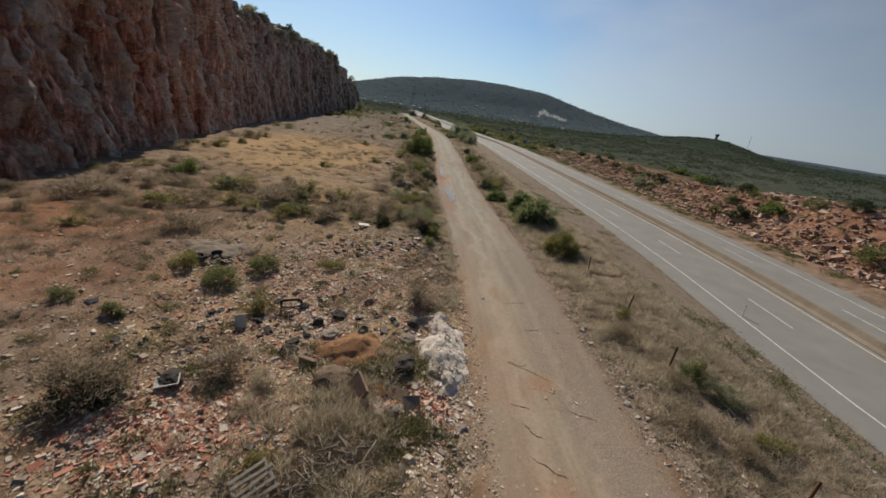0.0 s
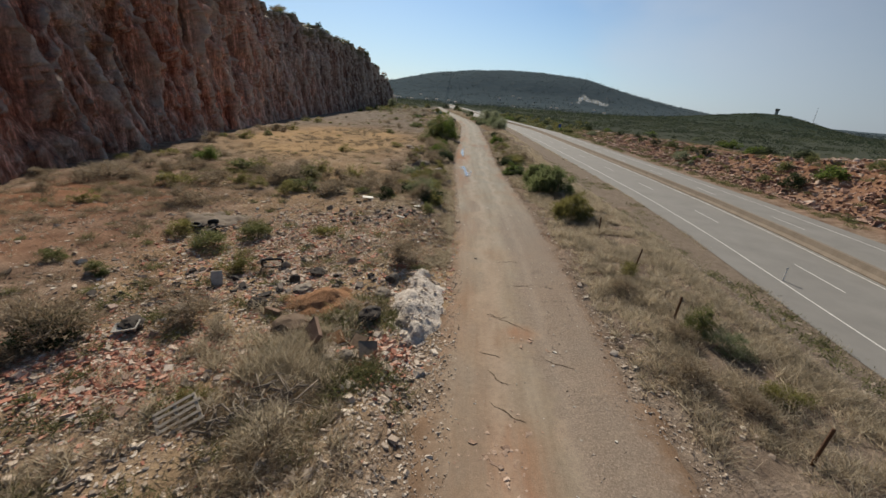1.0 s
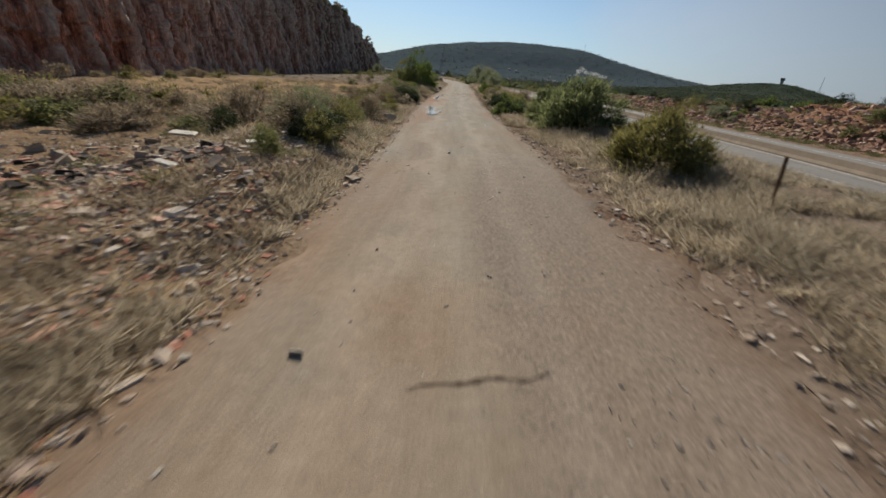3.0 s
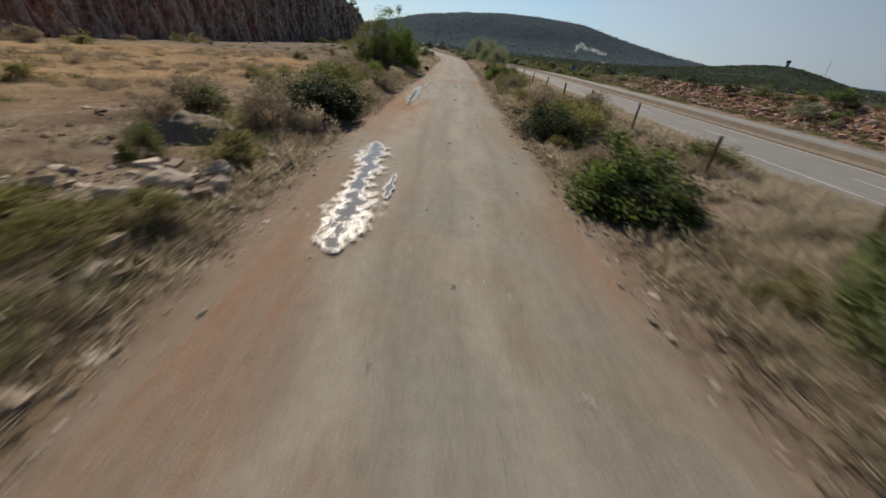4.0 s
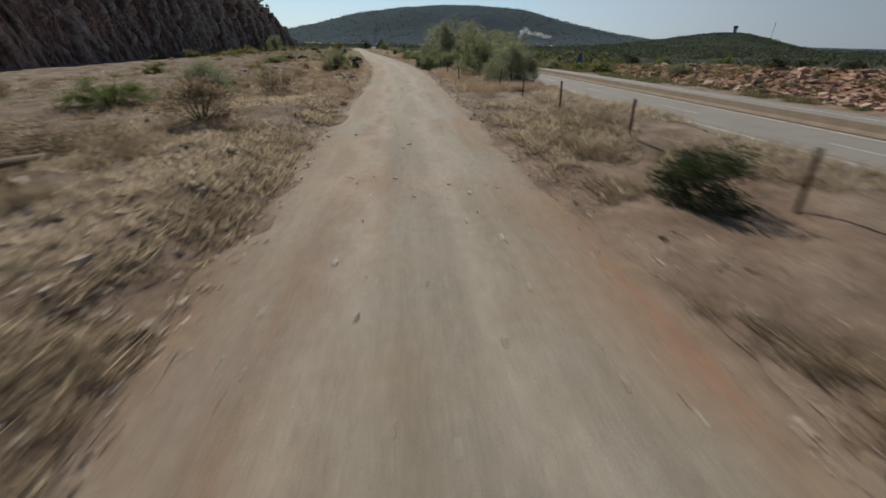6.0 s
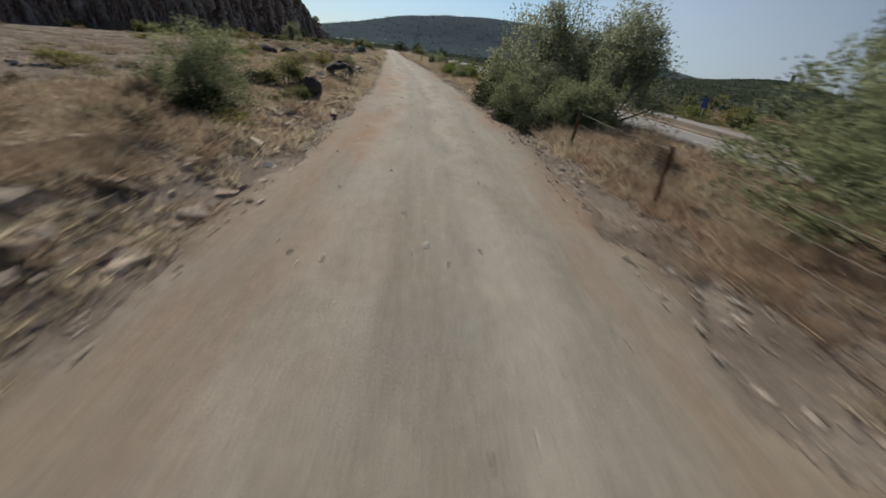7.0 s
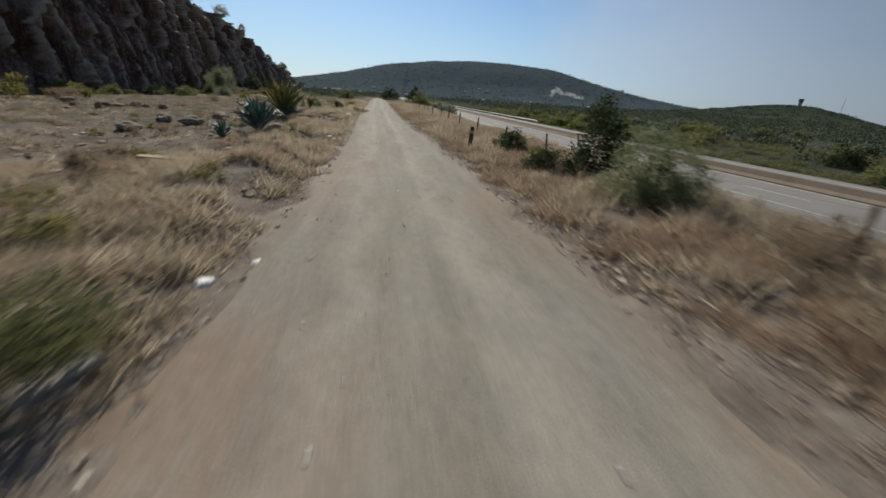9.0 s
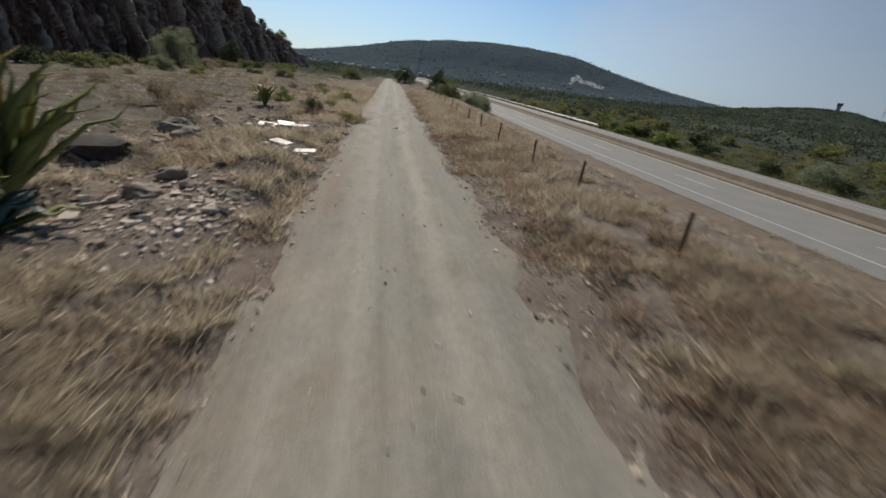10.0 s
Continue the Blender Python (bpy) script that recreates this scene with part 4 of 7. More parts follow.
def shrub_belt(name, rows, label):
    """Many far shrubs joined, one mesh for each kind of leaf."""
    for kind in sorted({r[0] for r in rows}):
        vs, fs, o = [], [], 0
        for _, x, y, w, h, z in (r for r in rows if r[0] == kind):
            me = plant_meshes(kind, int(PLANT_RS.randint(3)))[0]
            v = np.empty(3 * len(me.vertices))
            me.vertices.foreach_get("co", v)
            a = PLANT_RS.uniform(0, 6.28)
            c = len(me.polygons[0].vertices)
            v = v.reshape(-1, c, 3)[::3].reshape(-1, 3) @ np.array([[math.cos(a), math.sin(a), 0], [-math.sin(a), math.cos(a), 0], [0, 0, 1]])
            mid = np.repeat(v.reshape(-1, c, 3).mean(1), c, 0)
            vs.append((mid + (v - mid) * 1.7) * np.array([w, w, h]) + np.array([x, y, z]))
            fs.append(np.arange(len(v)).reshape(-1, c) + o)
            o += len(v)
        tagged(new(name, mesh_np(name, np.concatenate(vs), np.concatenate(fs), KINDS[kind][7])), label, "shrubs", kind="stuff")


for row in (
    ("scrub", -15.2, 33.4, 2.7, 1.7), ("dark", -15.3, 33.5, 1.9, 1.3), ("scrub", -15.7, 33.9, 2.4, 1.8), ("green", -20.9, 39.7, 1.1, 0.7), ("green", -18.2, 39.0, 1.1, 0.7),
    ("lush", -30.5, 69, 2.6, 1.7), ("green", -13.8, 45.6, 1.9, 1.3), ("yellow", -9.7, 46.7, 1.3, 0.9), ("scrub", -33, 57.9, 5.5, 1.6),
    ("yellow", -18.3, 45.1, 1.6, 1.4), ("scrub", -17.9, 61.6, 4.4, 1.7), ("scrub", -7.6, 58.7, 3.1, 1.7), ("dark", -5.9, 58.2, 1.5, 1.2),
    ("dark", -3.5, 54.9, 1.9, 1.1), ("scrub", -4.3, 41.7, 2.2, 1.2), ("strawbush", -10.1, 34.7, 0.9, 1.0), ("strawbush", -6, 29.8, 1.8, 1.2),
    ("yellow", -8.8, 31.3, 0.8, 0.7), ("green", 8.3, 36.6, 1.2, 1.5), ("sage", 8.9, 35.6, 1.5, 0.9), ("scrub", 6.3, 33.6, 1.7, 1.0), ("scrub", 7.6, 32.3, 1.2, 0.8), ("scrub", 7.4, 36.2, 1.4, 0.9), ("yellow", 9.2, 33.0, 1.3, 0.8), ("scrub", 7.0, 40.5, 1.5, 0.9), ("yellow", 7.9, 42.4, 1.2, 0.8),
    ("lush", 5.3, 73.2, 2.6, 1.45), ("dark", 5.7, 72.8, 2.3, 1.2), ("lush", 6.0, 74.0, 2.4, 1.3), ("broom", 7.1, 68.2, 2.2, 2.2), ("green", -3.7, 67.6, 1.8, 1.0), ("yellow", -3.5, 69.3, 1.3, 0.8), ("yellow", -3.3, 70.5, 1.1, 0.8), ("yellow", -4.4, 68.2, 1.4, 0.8), ("yellow", -5.0, 69.6, 1.8, 1.0), ("broom", 7.9, 62.8, 4.3, 2.9), ("pale_broom", 7.75, 53.3, 3.0, 2.3),
    ("dark", -7.5, 56.5, 1.6, 1.2), ("scrub", -4.4, 55.4, 1.9, 1.6), ("green", -3.6, 51.1, 0.9, 1.0), ("sage", -4.5, 56.7, 2.4, 1.7), ("yellow", -3.1, 53.9, 1.2, 1.0), ("yellow", -3.4, 55.4, 1.3, 1.0), ("yellow", 6.9, 56.6, 0.9, 0.6),
    ("scrub", -7.6, 65, 1.6, 1), ("yellow", -5.4, 66.8, 2.4, 1.3), ("sage", -6.5, 68.5, 2.2, 1.2), ("green", -5.9, 74.6, 1.1, 1.0), ("scrub", -4.4, 79, 2.2, 1.7),
    ("yellow", -3.9, 74.5, 1.7, 1.1), ("yellow", -4.2, 91.2, 1.8, 1.2), ("scrub", -5.2, 84, 2.2, 1.3), ("lush", -4.6, 86.8, 2.1, 1.5),
    ("lush", -4.4, 111.4, 5.4, 5.7), ("lush", -3.7, 113.8, 3.4, 4.0), ("green", -6.2, 109.6, 4.8, 4.6), ("green", -7.8, 106.5, 3.2, 1.9), ("lush", -3.2, 112.9, 3.1, 2.7), ("dark", -5.5, 113.5, 3.4, 3.2),
    ("lush", -3.2, 114.4, 2.2, 1.7), ("green", -4.2, 107.6, 2.6, 1.9), ("scrub", -3.4, 64.2, 1.9, 1.3), ("green", -3.9, 61.2, 1.8, 1.4), ("yellow", -3.3, 58.9, 1.6, 1.2), ("scrub", -4.6, 60.2, 2.2, 1.5),
    ("scrub", -3.8, 83.0, 1.9, 1.4), ("green", -4.5, 89.5, 2.0, 1.6), ("scrub", -5.6, 92.5, 2.6, 1.6), ("scrub", -3.9, 93.8, 1.6, 1.1), ("yellow", -4.1, 99.5, 1.6, 1.1), ("scrub", -6.8, 102.5, 2.6, 1.5), ("green", -5.4, 104.5, 2.0, 1.4),
    # low right-hand dark shrubs, y 178 to 185, partly stand for tree shade
    ("dark", -3.4, 81.5, 3.0, 1.5), ("scrub", -3.3, 84.0, 2.4, 1.2), ("green", -3.3, 86.0, 2.2, 1.2), ("dark", 5.9, 81.0, 2.2, 1.0), ("yellow", 6.8, 83.4, 2.8, 1.6), ("scrub", 6.0, 82.6, 2.0, 0.9), ("dark", 5.9, 79.9, 1.9, 1.1), ("dark", 5.2, 81.5, 1.9, 1.3), ("green", 6.2, 82.4, 1.8, 1.3), ("dark", -2.95, 81.5, 2.0, 1.5), ("dark", -3.3, 80.7, 2.2, 1.3), ("green", -3.5, 82.6, 2.4, 1.3), ("dark", 6.3, 178.8, 1.7, 0.9), ("green", -4.4, 182.6, 2.4, 1.6), ("dark", 7.0, 179.6, 2.4, 0.9), ("dark", 6.6, 184.6, 2.4, 1.2), ("sage", 7.0, 180.5, 2.8, 2.1), ("sage", 8.4, 178.4, 2.9, 2.2), ("dark", 6.4, 183.9, 2.3, 2.0), ("green", -2.9, 178.9, 1.5, 0.7), ("broom", 8.3, 69.2, 2.2, 2.3), ("yellow", 6.2, 69.4, 0.9, 0.6), ("dark", -5.8, 182.0, 1.8, 1.0), ("dark", 6.8, 176.8, 1.8, 1.0),
    ("scrub", -8.0, 80.5, 2.6, 1.2), ("scrub", -9.0, 72, 2.6, 1.2), ("yellow", -7.5, 88, 2.2, 1.2), ("yellow", -4.4, 70.3, 1.5, 0.8),
    ("yellow", 6.9, 81.6, 2.0, 1.5), ("scrub", 7.2, 88.8, 2.0, 1.4), ("yellow", 6.6, 91.4, 1.6, 1.1), ("scrub", 7.4, 104.6, 1.8, 1.2), ("scrub", 6.6, 107.0, 1.5, 1.0),
    ("scrub", -3.4, 108.0, 1.6, 0.9), ("lush", -3.9, 96.6, 1.9, 1.3), ("yellow", -12.2, 96.7, 2.1, 1.1), ("scrub", -6.4, 98, 2.6, 1.3),
    ("green", 10.2, 78.1, 1.7, 1.0), ("strawbush", 6.9, 92.6, 2.4, 1.3), ("dark", 6.9, 110.8, 1.7, 1.5), ("yellow", 7.0, 102.5, 2.0, 1.6),
    ("scrub", 6.2, 86.9, 2.0, 1.1), ("yellow", 7.6, 84.3, 2.5, 1.5), ("scrub", 8.8, 86.0, 2.2, 1.3), ("lush", 6.7, 110.4, 2.9, 1.7), ("green", 7.2, 112.8, 3.3, 1.8),
    ("green", 6.7, 99.6, 3.0, 1.7), ("scrub", 6.3, 97.2, 1.7, 1.2), ("yellow", 7.0, 100.2, 2.2, 1.5), ("scrub", 7.4, 98.7, 1.6, 0.9), ("yellow", 7.3, 98.6, 1.7, 1.3), ("yellow", 6.6, 112.2, 1.9, 1.4), ("scrub", 7.2, 113.9, 1.4, 1.6),
    ("scrub", 7.0, 116.2, 1.3, 1.9), ("green", 10, 119.4, 1.1, 0.7), ("scrub", 9.1, 116.3, 1.2, 1.2), ("lush", 6.6, 110.3, 2.3, 1.7),
    ("dark", 7.9, 130.8, 1.9, 1.4), ("dark", 7.4, 125.7, 1.2, 1.1), ("scrub", 8.2, 120.6, 1.4, 1.6), ("green", 9.8, 120.6, 1.0, 0.8),
    ("scrub", -5.8, 141.5, 3.4, 1.7), ("scrub", -8.4, 137, 3.2, 1.3), ("scrub", -5.6, 153.3, 3.0, 1.9), ("olive", -9.5, 152, 3.2, 2.6), ("lush", -14, 150, 4.2, 1.6),
    ("sage", -4.1, 173.6, 2.7, 2.7), ("dark", -3.9, 173.0, 1.5, 0.9), ("scrub", -7.4, 170, 2.0, 0.9), ("green", -9.5, 165, 1.7, 1.1), ("scrub", -11, 172, 2.4, 0.9),
    ("olive", 9.6, 185.6, 6.2, 6.2), ("olive", 12.2, 182.5, 6.0, 5.6), ("sage", 10.6, 165.4, 5.0, 3.9), ("sage", 13.2, 169.5, 5.4, 4.2), ("olive", 11.8, 159.0, 4.2, 3.4),
    ("olive", 9.3, 190.5, 3.6, 3.0), ("olive", 8.5, 182.0, 3.2, 2.6), ("sage", 9.6, 178.6, 3.0, 2.6), ("dark", 7.2, 188.6, 3.1, 2.5), ("green", 9.2, 191, 3.0, 2.2),
    ("scrub", 9.0, 172, 1.8, 1.2), ("sage", 8.1, 200.8, 1.9, 1.5), ("lush", -18.7, 207, 5.0, 1.5), ("green", -9, 206.5, 2.2, 1.1), ("sage", -8.6, 204.6, 2.8, 1.3), ("green", -10.6, 211.5, 3.0, 1.4), ("sage", -4.9, 202.2, 1.5, 1.0), ("green", -7.0, 204.0, 1.9, 0.9),
    ("lush", 5.5, 211.1, 2.5, 1.5), ("lush", 5.2, 212.8, 2.2, 1.6), ("lush", 6.4, 210.0, 3.0, 1.6), ("lush", 7.0, 207.7, 2.8, 1.6), ("sage", 6.0, 206.6, 2.0, 1.4), ("yellow", 7.4, 199, 1.4, 1.2), ("lush", 7.2, 211.2, 2.4, 1.5),
    ("scrub", 4.9, 221.5, 1.6, 1.2), ("scrub", 4.8, 231, 1.6, 1.3), ("dark", 4.9, 240.2, 2.4, 2.9), ("sage", 4.6, 235.8, 2.5, 2.4), ("green", -5.7, 228.4, 2.0, 1.0), ("dark", 3.2, 246.5, 1.7, 1.3), ("yellow", 3.7, 243.5, 1.3, 0.9), ("dark", 3.4, 241.4, 1.7, 1.1), ("strawbush", 4.6, 229, 1.8, 1.2),
    ("strawbush", 3.9, 237.0, 1.6, 1.2), ("yellow", -8.0, 231.5, 2.0, 1.2), ("scrub", -11.1, 224.1, 1.6, 1.1), ("yellow", 2.9, 248.6, 1.2, 0.8),
    ("strawbush", -7.6, 242.0, 1.6, 0.9), ("strawbush", -8.3, 250.5, 1.6, 0.8), ("scrub", -24, 244, 3.4, 1.4), ("dark", -13.0, 286.2, 1.7, 1.3), ("yellow", -9.6, 285, 1.9, 1.0), ("scrub", -18.0, 278.6, 2.4, 1.5), ("scrub", -13.4, 254.8, 0.9, 0.6), ("scrub", -13.6, 256.4, 1.0, 0.7), ("scrub", -11.2, 258.8, 1.3, 0.7),
    ("olive", -49.5, 335, 6.0, 7.0), ("dark", -56, 372, 7.5, 6.0), ("strawbush", -20.7, 297.4, 1.8, 2.6), ("olive", -42, 318, 3.0, 2.4), ("lush", -17.5, 293.8, 2.2, 1.3), ("yellow", -12.6, 291.9, 2.2, 1.1),
    ("yellow", -13.5, 300, 2.6, 1.3), ("scrub", -23, 285, 3.0, 1.6), ("dark", -2.5, 352, 6.5, 4.6), ("green", -1, 330, 4.6, 3.2), ("olive", 3.0, 333, 6.0, 3.8), ("olive", 6.5, 345, 6.0, 4.0),
    ("dark", -12, 385, 6, 4.6), ("olive", 0, 372, 6, 4.2), ("dark", 9, 362, 5, 3.6), ("green", -28, 385, 6, 4), ("green", -34, 345, 4, 2.6),
):
    plant(*row)

rs = np.random.RandomState(5)
for k in range(60):                                         # bushes over the waste ground and the cliff foot
    y = rs.uniform(25, 330)
    x = float(centre(y)) - (rs.uniform(8, 40) if k % 3 else rs.uniform(36, 44))
    plant(rs.choice(["scrub", "scrub", "green", "yellow"]), x, y, *(rs.uniform(1.0, 2.4) * np.array([1, 0.55])))
for k in range(20):                                         # a ragged hedge of dry scrub at both sides of the track
    y = 77 + 36 * k / 19 + rs.uniform(-0.6, 0.6)
    if k % 2:
        plant(rs.choice(["scrub", "scrub", "scrub", "yellow", "strawbush"]), float(centre(y)) - rs.uniform(3.9, 4.8), y, rs.uniform(1.3, 1.9), rs.uniform(0.6, 1.1))
    else:
        plant(rs.choice(["scrub", "scrub", "yellow", "green"]), float(centre(y)) - rs.uniform(5.6, 9), y, rs.uniform(1.5, 2.4), rs.uniform(0.7, 1.2))
rs2 = np.random.RandomState(91)
belt = []
for k in range(40):                                         # a belt of scrub before the bare sandy patch
    x, y = -15 + 7 * rs2.normal(), 62 + 4 * rs2.normal()
    if x < -5:
        s_ = rs2.uniform(1.3, 3.0)
        belt.append((str(rs2.choice(["scrub", "scrub", "scrub", "green", "yellow"])), x, y, s_, s_ * rs2.uniform(0.45, 0.6), float(ground_z(x, y)) - 0.04))
for k in range(26):                                         # scrub on the stony slope under the cliff
    y = rs2.uniform(44, 150)
    s_ = rs2.uniform(1.4, 3.2)
    x = float(cliff_base(y)) + rs2.uniform(5, 11)
    belt.append((str(rs2.choice(["scrub", "scrub", "yellow"])), x, y, s_, s_ * 0.5, float(ground_z(x, y)) - 0.04))
shrub_belt("scrub_belt", belt, "low grey-brown scrub across the waste ground below the cliff")
foot = []
for k in range(24):                                         # bushes before the cliff's far end
    y = rs.uniform(240, 400)
    s_ = rs.uniform(1.4, 3.4)
    x = float(cliff_base(y)) + rs.uniform(4, 20)
    foot.append((str(rs.choice(["scrub", "green", "yellow"])), x, y, s_, s_ * rs.uniform(0.5, 0.8), float(ground_z(x, y)) - 0.04))
for k in range(70):                                         # a green fringe along the cliff's foot
    y = rs.uniform(228, 400)
    s_ = rs.uniform(1.4, 3.2)
    x = float(cliff_base(y)) + rs.uniform(3, 11)
    foot.append((str(rs.choice(["dark", "green", "green", "scrub"])), x, y, s_, s_ * rs.uniform(0.5, 0.8), float(ground_z(x, y)) - 0.04))
dry = []
for k in range(64):                                         # low dead bushes on the stony ground beside the track
    y = rs2.uniform(148, 262)
    s_ = rs2.uniform(0.6, 1.5)
    x = float(centre(y)) - rs2.uniform(4.6, 17)
    dry.append((str(rs2.choice(["scrub", "scrub", "scrub", "strawbush", "yellow"])), x, y, s_, s_ * rs2.uniform(0.5, 0.75), float(ground_z(x, y)) - 0.04))
shrub_belt("dead_bushes", dry, "low dead grey-brown bushes scattered over stony ground")
shrub_belt("cliff_foot_shrubs", foot, "mixed dry and green shrubs at the far end of the cliff")
for k in range(30):
    y = 76 + 42 * k / 29 + rs.uniform(-0.6, 0.6)
    plant(rs.choice(["scrub", "scrub", "yellow", "green"]), float(centre(y)) + rs.uniform(4.3, 5.6), y, rs.uniform(1.0, 1.7), rs.uniform(0.45, 0.9))
rim = []
for k in range(110):                                        # along the cliff's rim
    y = rs.uniform(60, 470)
    s = rs.uniform(1.4, 3.8) if k % 9 else rs.uniform(3.6, 5.0)
    rim.append((str(rs.choice(["dark", "green", "scrub"])), float(np.interp(y, cy, xx[:, 79])) - rs.uniform(-0.3, 2.0), y, s, s * rs.uniform(0.55, 0.95), float(np.interp(y, cy, zz[:, 79])) - 0.2))
shrub_belt("rim_shrubs", rim, "dark green shrubs along the rim of the rock cliff")
over = []
for k in range(60):                                         # beyond the main road
    y = rs.uniform(40, 420)
    x = float(road_edge(np.array(y))) + (rs.uniform(21.5, 26) if k % 2 else rs.uniform(32, 75)) + (6 if y < 220 else 0)
    s = rs.uniform(1.6, 4.2)
    over.append((str(rs.choice(["dark", "green", "lush", "olive"])), x, y, s * 1.2, s * 0.7, float(ground_z(x, y)) - 0.04))
rs3 = np.random.RandomState(61)
for k in range(70):                                         # larger bushes on the land beyond the road
    y = rs3.uniform(225, 430)
    x = float(road_edge(np.array(y))) + 21.5 + 26 * rs3.rand() ** 1.5
    s_ = rs3.uniform(2.0, 4.4)
    over.append((str(rs3.choice(["green", "dark", "yellow", "green"])), x, y, s_, s_ * rs3.uniform(0.5, 0.75), float(ground_z(x, y)) - 0.05))
shrub_belt("roadside_shrubs", over, "green shrubs on rough land beyond the road")

# far woods on the plain and the hills
cv_, cf_, base = [], [], 0
rsf = np.random.RandomState(8)
pts = []
while len(pts) < 5600:
    x, y = rsf.uniform(-300, 700), rsf.uniform(280, 1000)
    if len(pts) % 3 == 0:
        x, y = rsf.uniform(44, 420), rsf.uniform(60, 700)
    if x < float(centre(np.array(y))) - 14 and y < 430 or x < -66 and y < 520 or float(centre(np.array(y))) - 16 < x < float(road_edge(np.array(y))) + 27 and y < 460 or -4 < x - float(road_edge(np.array(y))) < 27 or (y < 215 and x < float(road_edge(np.array(y))) + 58):
        continue
    pts.append((x, y))
pts = np.array(pts)
PZ = ground_z(pts[:, 0], pts[:, 1])
allv, allf, o = [], [], 0
for k, ((x, y), z) in enumerate(zip(pts, PZ)):
    near = y < 620 and x < 340
    s = min(math.exp(rsf.normal(0.66, 0.45)), 4.2) * (1 + min(y, 1500) / 1500)
    kk = (80 if y < 450 and x < 200 else 44) if near else 22
    p = rsf.normal(size=(kk, 3)) * np.array([0.55, 0.55, 0.17]) * s
    p[:, 2] = np.abs(p[:, 2])
    way = rsf.normal(size=(kk, 3)) + np.array([0, 0, 0.4])
    way /= np.linalg.norm(way, axis=1)[:, None]
    v, f = leaf_quads(rsf, p + np.array([x, y, z]), way, s * (0.15 if near else 0.32), s * (0.07 if near else 0.14))
    allv.append(v)
    allf.append(f + o)
    o += 4 * kk
tagged(new("far_woods", mesh_np("far_woods", np.concatenate(allv), np.concatenate(allf), M_WOODS)), "dark green scrub and trees over the plain and hills", "woods", kind="stuff")
n_ = 9000
px_, py_ = 655 + 300 * rsf.normal(size=n_), 930 + 240 * rsf.normal(size=n_)
far_ok = (py_ > 480) & (px_ > 200)
px_, py_ = px_[far_ok], py_[far_ok]
n_ = len(px_)
p = rsf.normal(size=(n_, 10, 3)) * np.array([1.7, 1.7, 0.35]) + np.stack([px_, py_, ground_z(px_, py_) + 0.25], -1)[:, None, :]
way = rsf.normal(size=(n_ * 10, 3)) + np.array([0, 0, 0.4])
way /= np.linalg.norm(way, axis=1)[:, None]
v, f = leaf_quads(rsf, p.reshape(-1, 3), way, 1.1, 0.6)
tagged(new("hill_scrub", mesh_np("hill_scrub", v, f, M_WOODS)), "dense olive-green scrub over a rounded hill", "scrub", kind="stuff")
hx, hy = rsf.uniform(-1100, 1500, 5000), rsf.uniform(1000, 2420, 5000)
hz = ground_z(hx, hy)
kk = 5
p = rsf.normal(size=(5000, kk, 3)) * np.array([9, 9, 1.0]) + np.stack([hx, hy, hz + 0.6], -1)[:, None, :]
way = rsf.normal(size=(5000 * kk, 3)) * np.array([1, 1, 0.5]) + np.array([0, 0, 0.3])
way /= np.linalg.norm(way, axis=1)[:, None]
# leaves tinted to the same painted haze as the hill
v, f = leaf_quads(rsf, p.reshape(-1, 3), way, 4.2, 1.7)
tagged(new("hill_woods", mesh_np("hill_woods", v, f, M_HAZED_HILL)), "woods covering the distant hill, with blue haze in their colour", "woods", kind="stuff")

# ---- dry grass ----
STONY = [(-4.9, 72.3, 2.0, 1.8), (-8.1, 250.6, 1.7, 1.7), (-9.8, 255.2, 2.2, 1.9), (-10.2, 263.4, 2.3, 2.8), (-9.7, 271.2, 1.5, 1.4), (-12.4, 278.2, 2.8, 3.0), (-12.5, 251.5, 2.6, 3.0), (-9.5, 243.5, 2.4, 2.6), (-7.2, 236.5, 1.5, 2.6), (-10, 221, 2.6, 5)]   # stony patches with little grass


def grass(name, pts, lens, mat, label, blades=11, width=0.0132, fan=0.55, seed=1, wide=0.07, category="grass"):
    rs = np.random.RandomState(seed)
    keep = np.abs(pts[:, 0] - centre(pts[:, 1])) > half_width(pts[:, 1]) - 0.15
    for cx, cy, rx, ry in STONY:
        keep &= ((pts[:, 0] - cx) / rx) ** 2 + ((pts[:, 1] - cy) / ry) ** 2 + 1.2 * LUMP.octaves(pts[:, 0] * 1.1, pts[:, 1] * 1.1, 3) > 1
    pts, lens = pts[keep], lens[keep]
    k = len(pts)
    z = ground_z(pts[:, 0], pts[:, 1]) - 0.02
    base = np.repeat(np.stack([pts[:, 0], pts[:, 1], z], -1), blades, 0)
    L = np.repeat(lens, blades) * rs.uniform(0.5, 1.15, k * blades)
    base[:, :2] += rs.normal(size=(k * blades, 2)) * (wide * np.repeat(rs.uniform(0.6, 1.4, k), blades))[:, None]
    way = np.stack([rs.normal(size=k * blades) * fan, rs.normal(size=k * blades) * fan, np.ones(k * blades)], -1)
    way /= np.linalg.norm(way, axis=1)[:, None]
    side = np.cross(way, rs.normal(size=way.shape))
    side /= np.linalg.norm(side, axis=1)[:, None]
    droop = way * np.array([1.5, 1.5, 0.55])
    tip = base + way * (L * 0.55)[:, None] + droop * (L * 0.45)[:, None]
    w = side * width
    v = np.stack([base - w, base + w, tip], 1).reshape(-1, 3)
    fl = np.arange(3 * k * blades).reshape(-1, 3)
    return tagged(new(name, mesh_np(name, v, fl, mat)), label, category, kind="stuff")


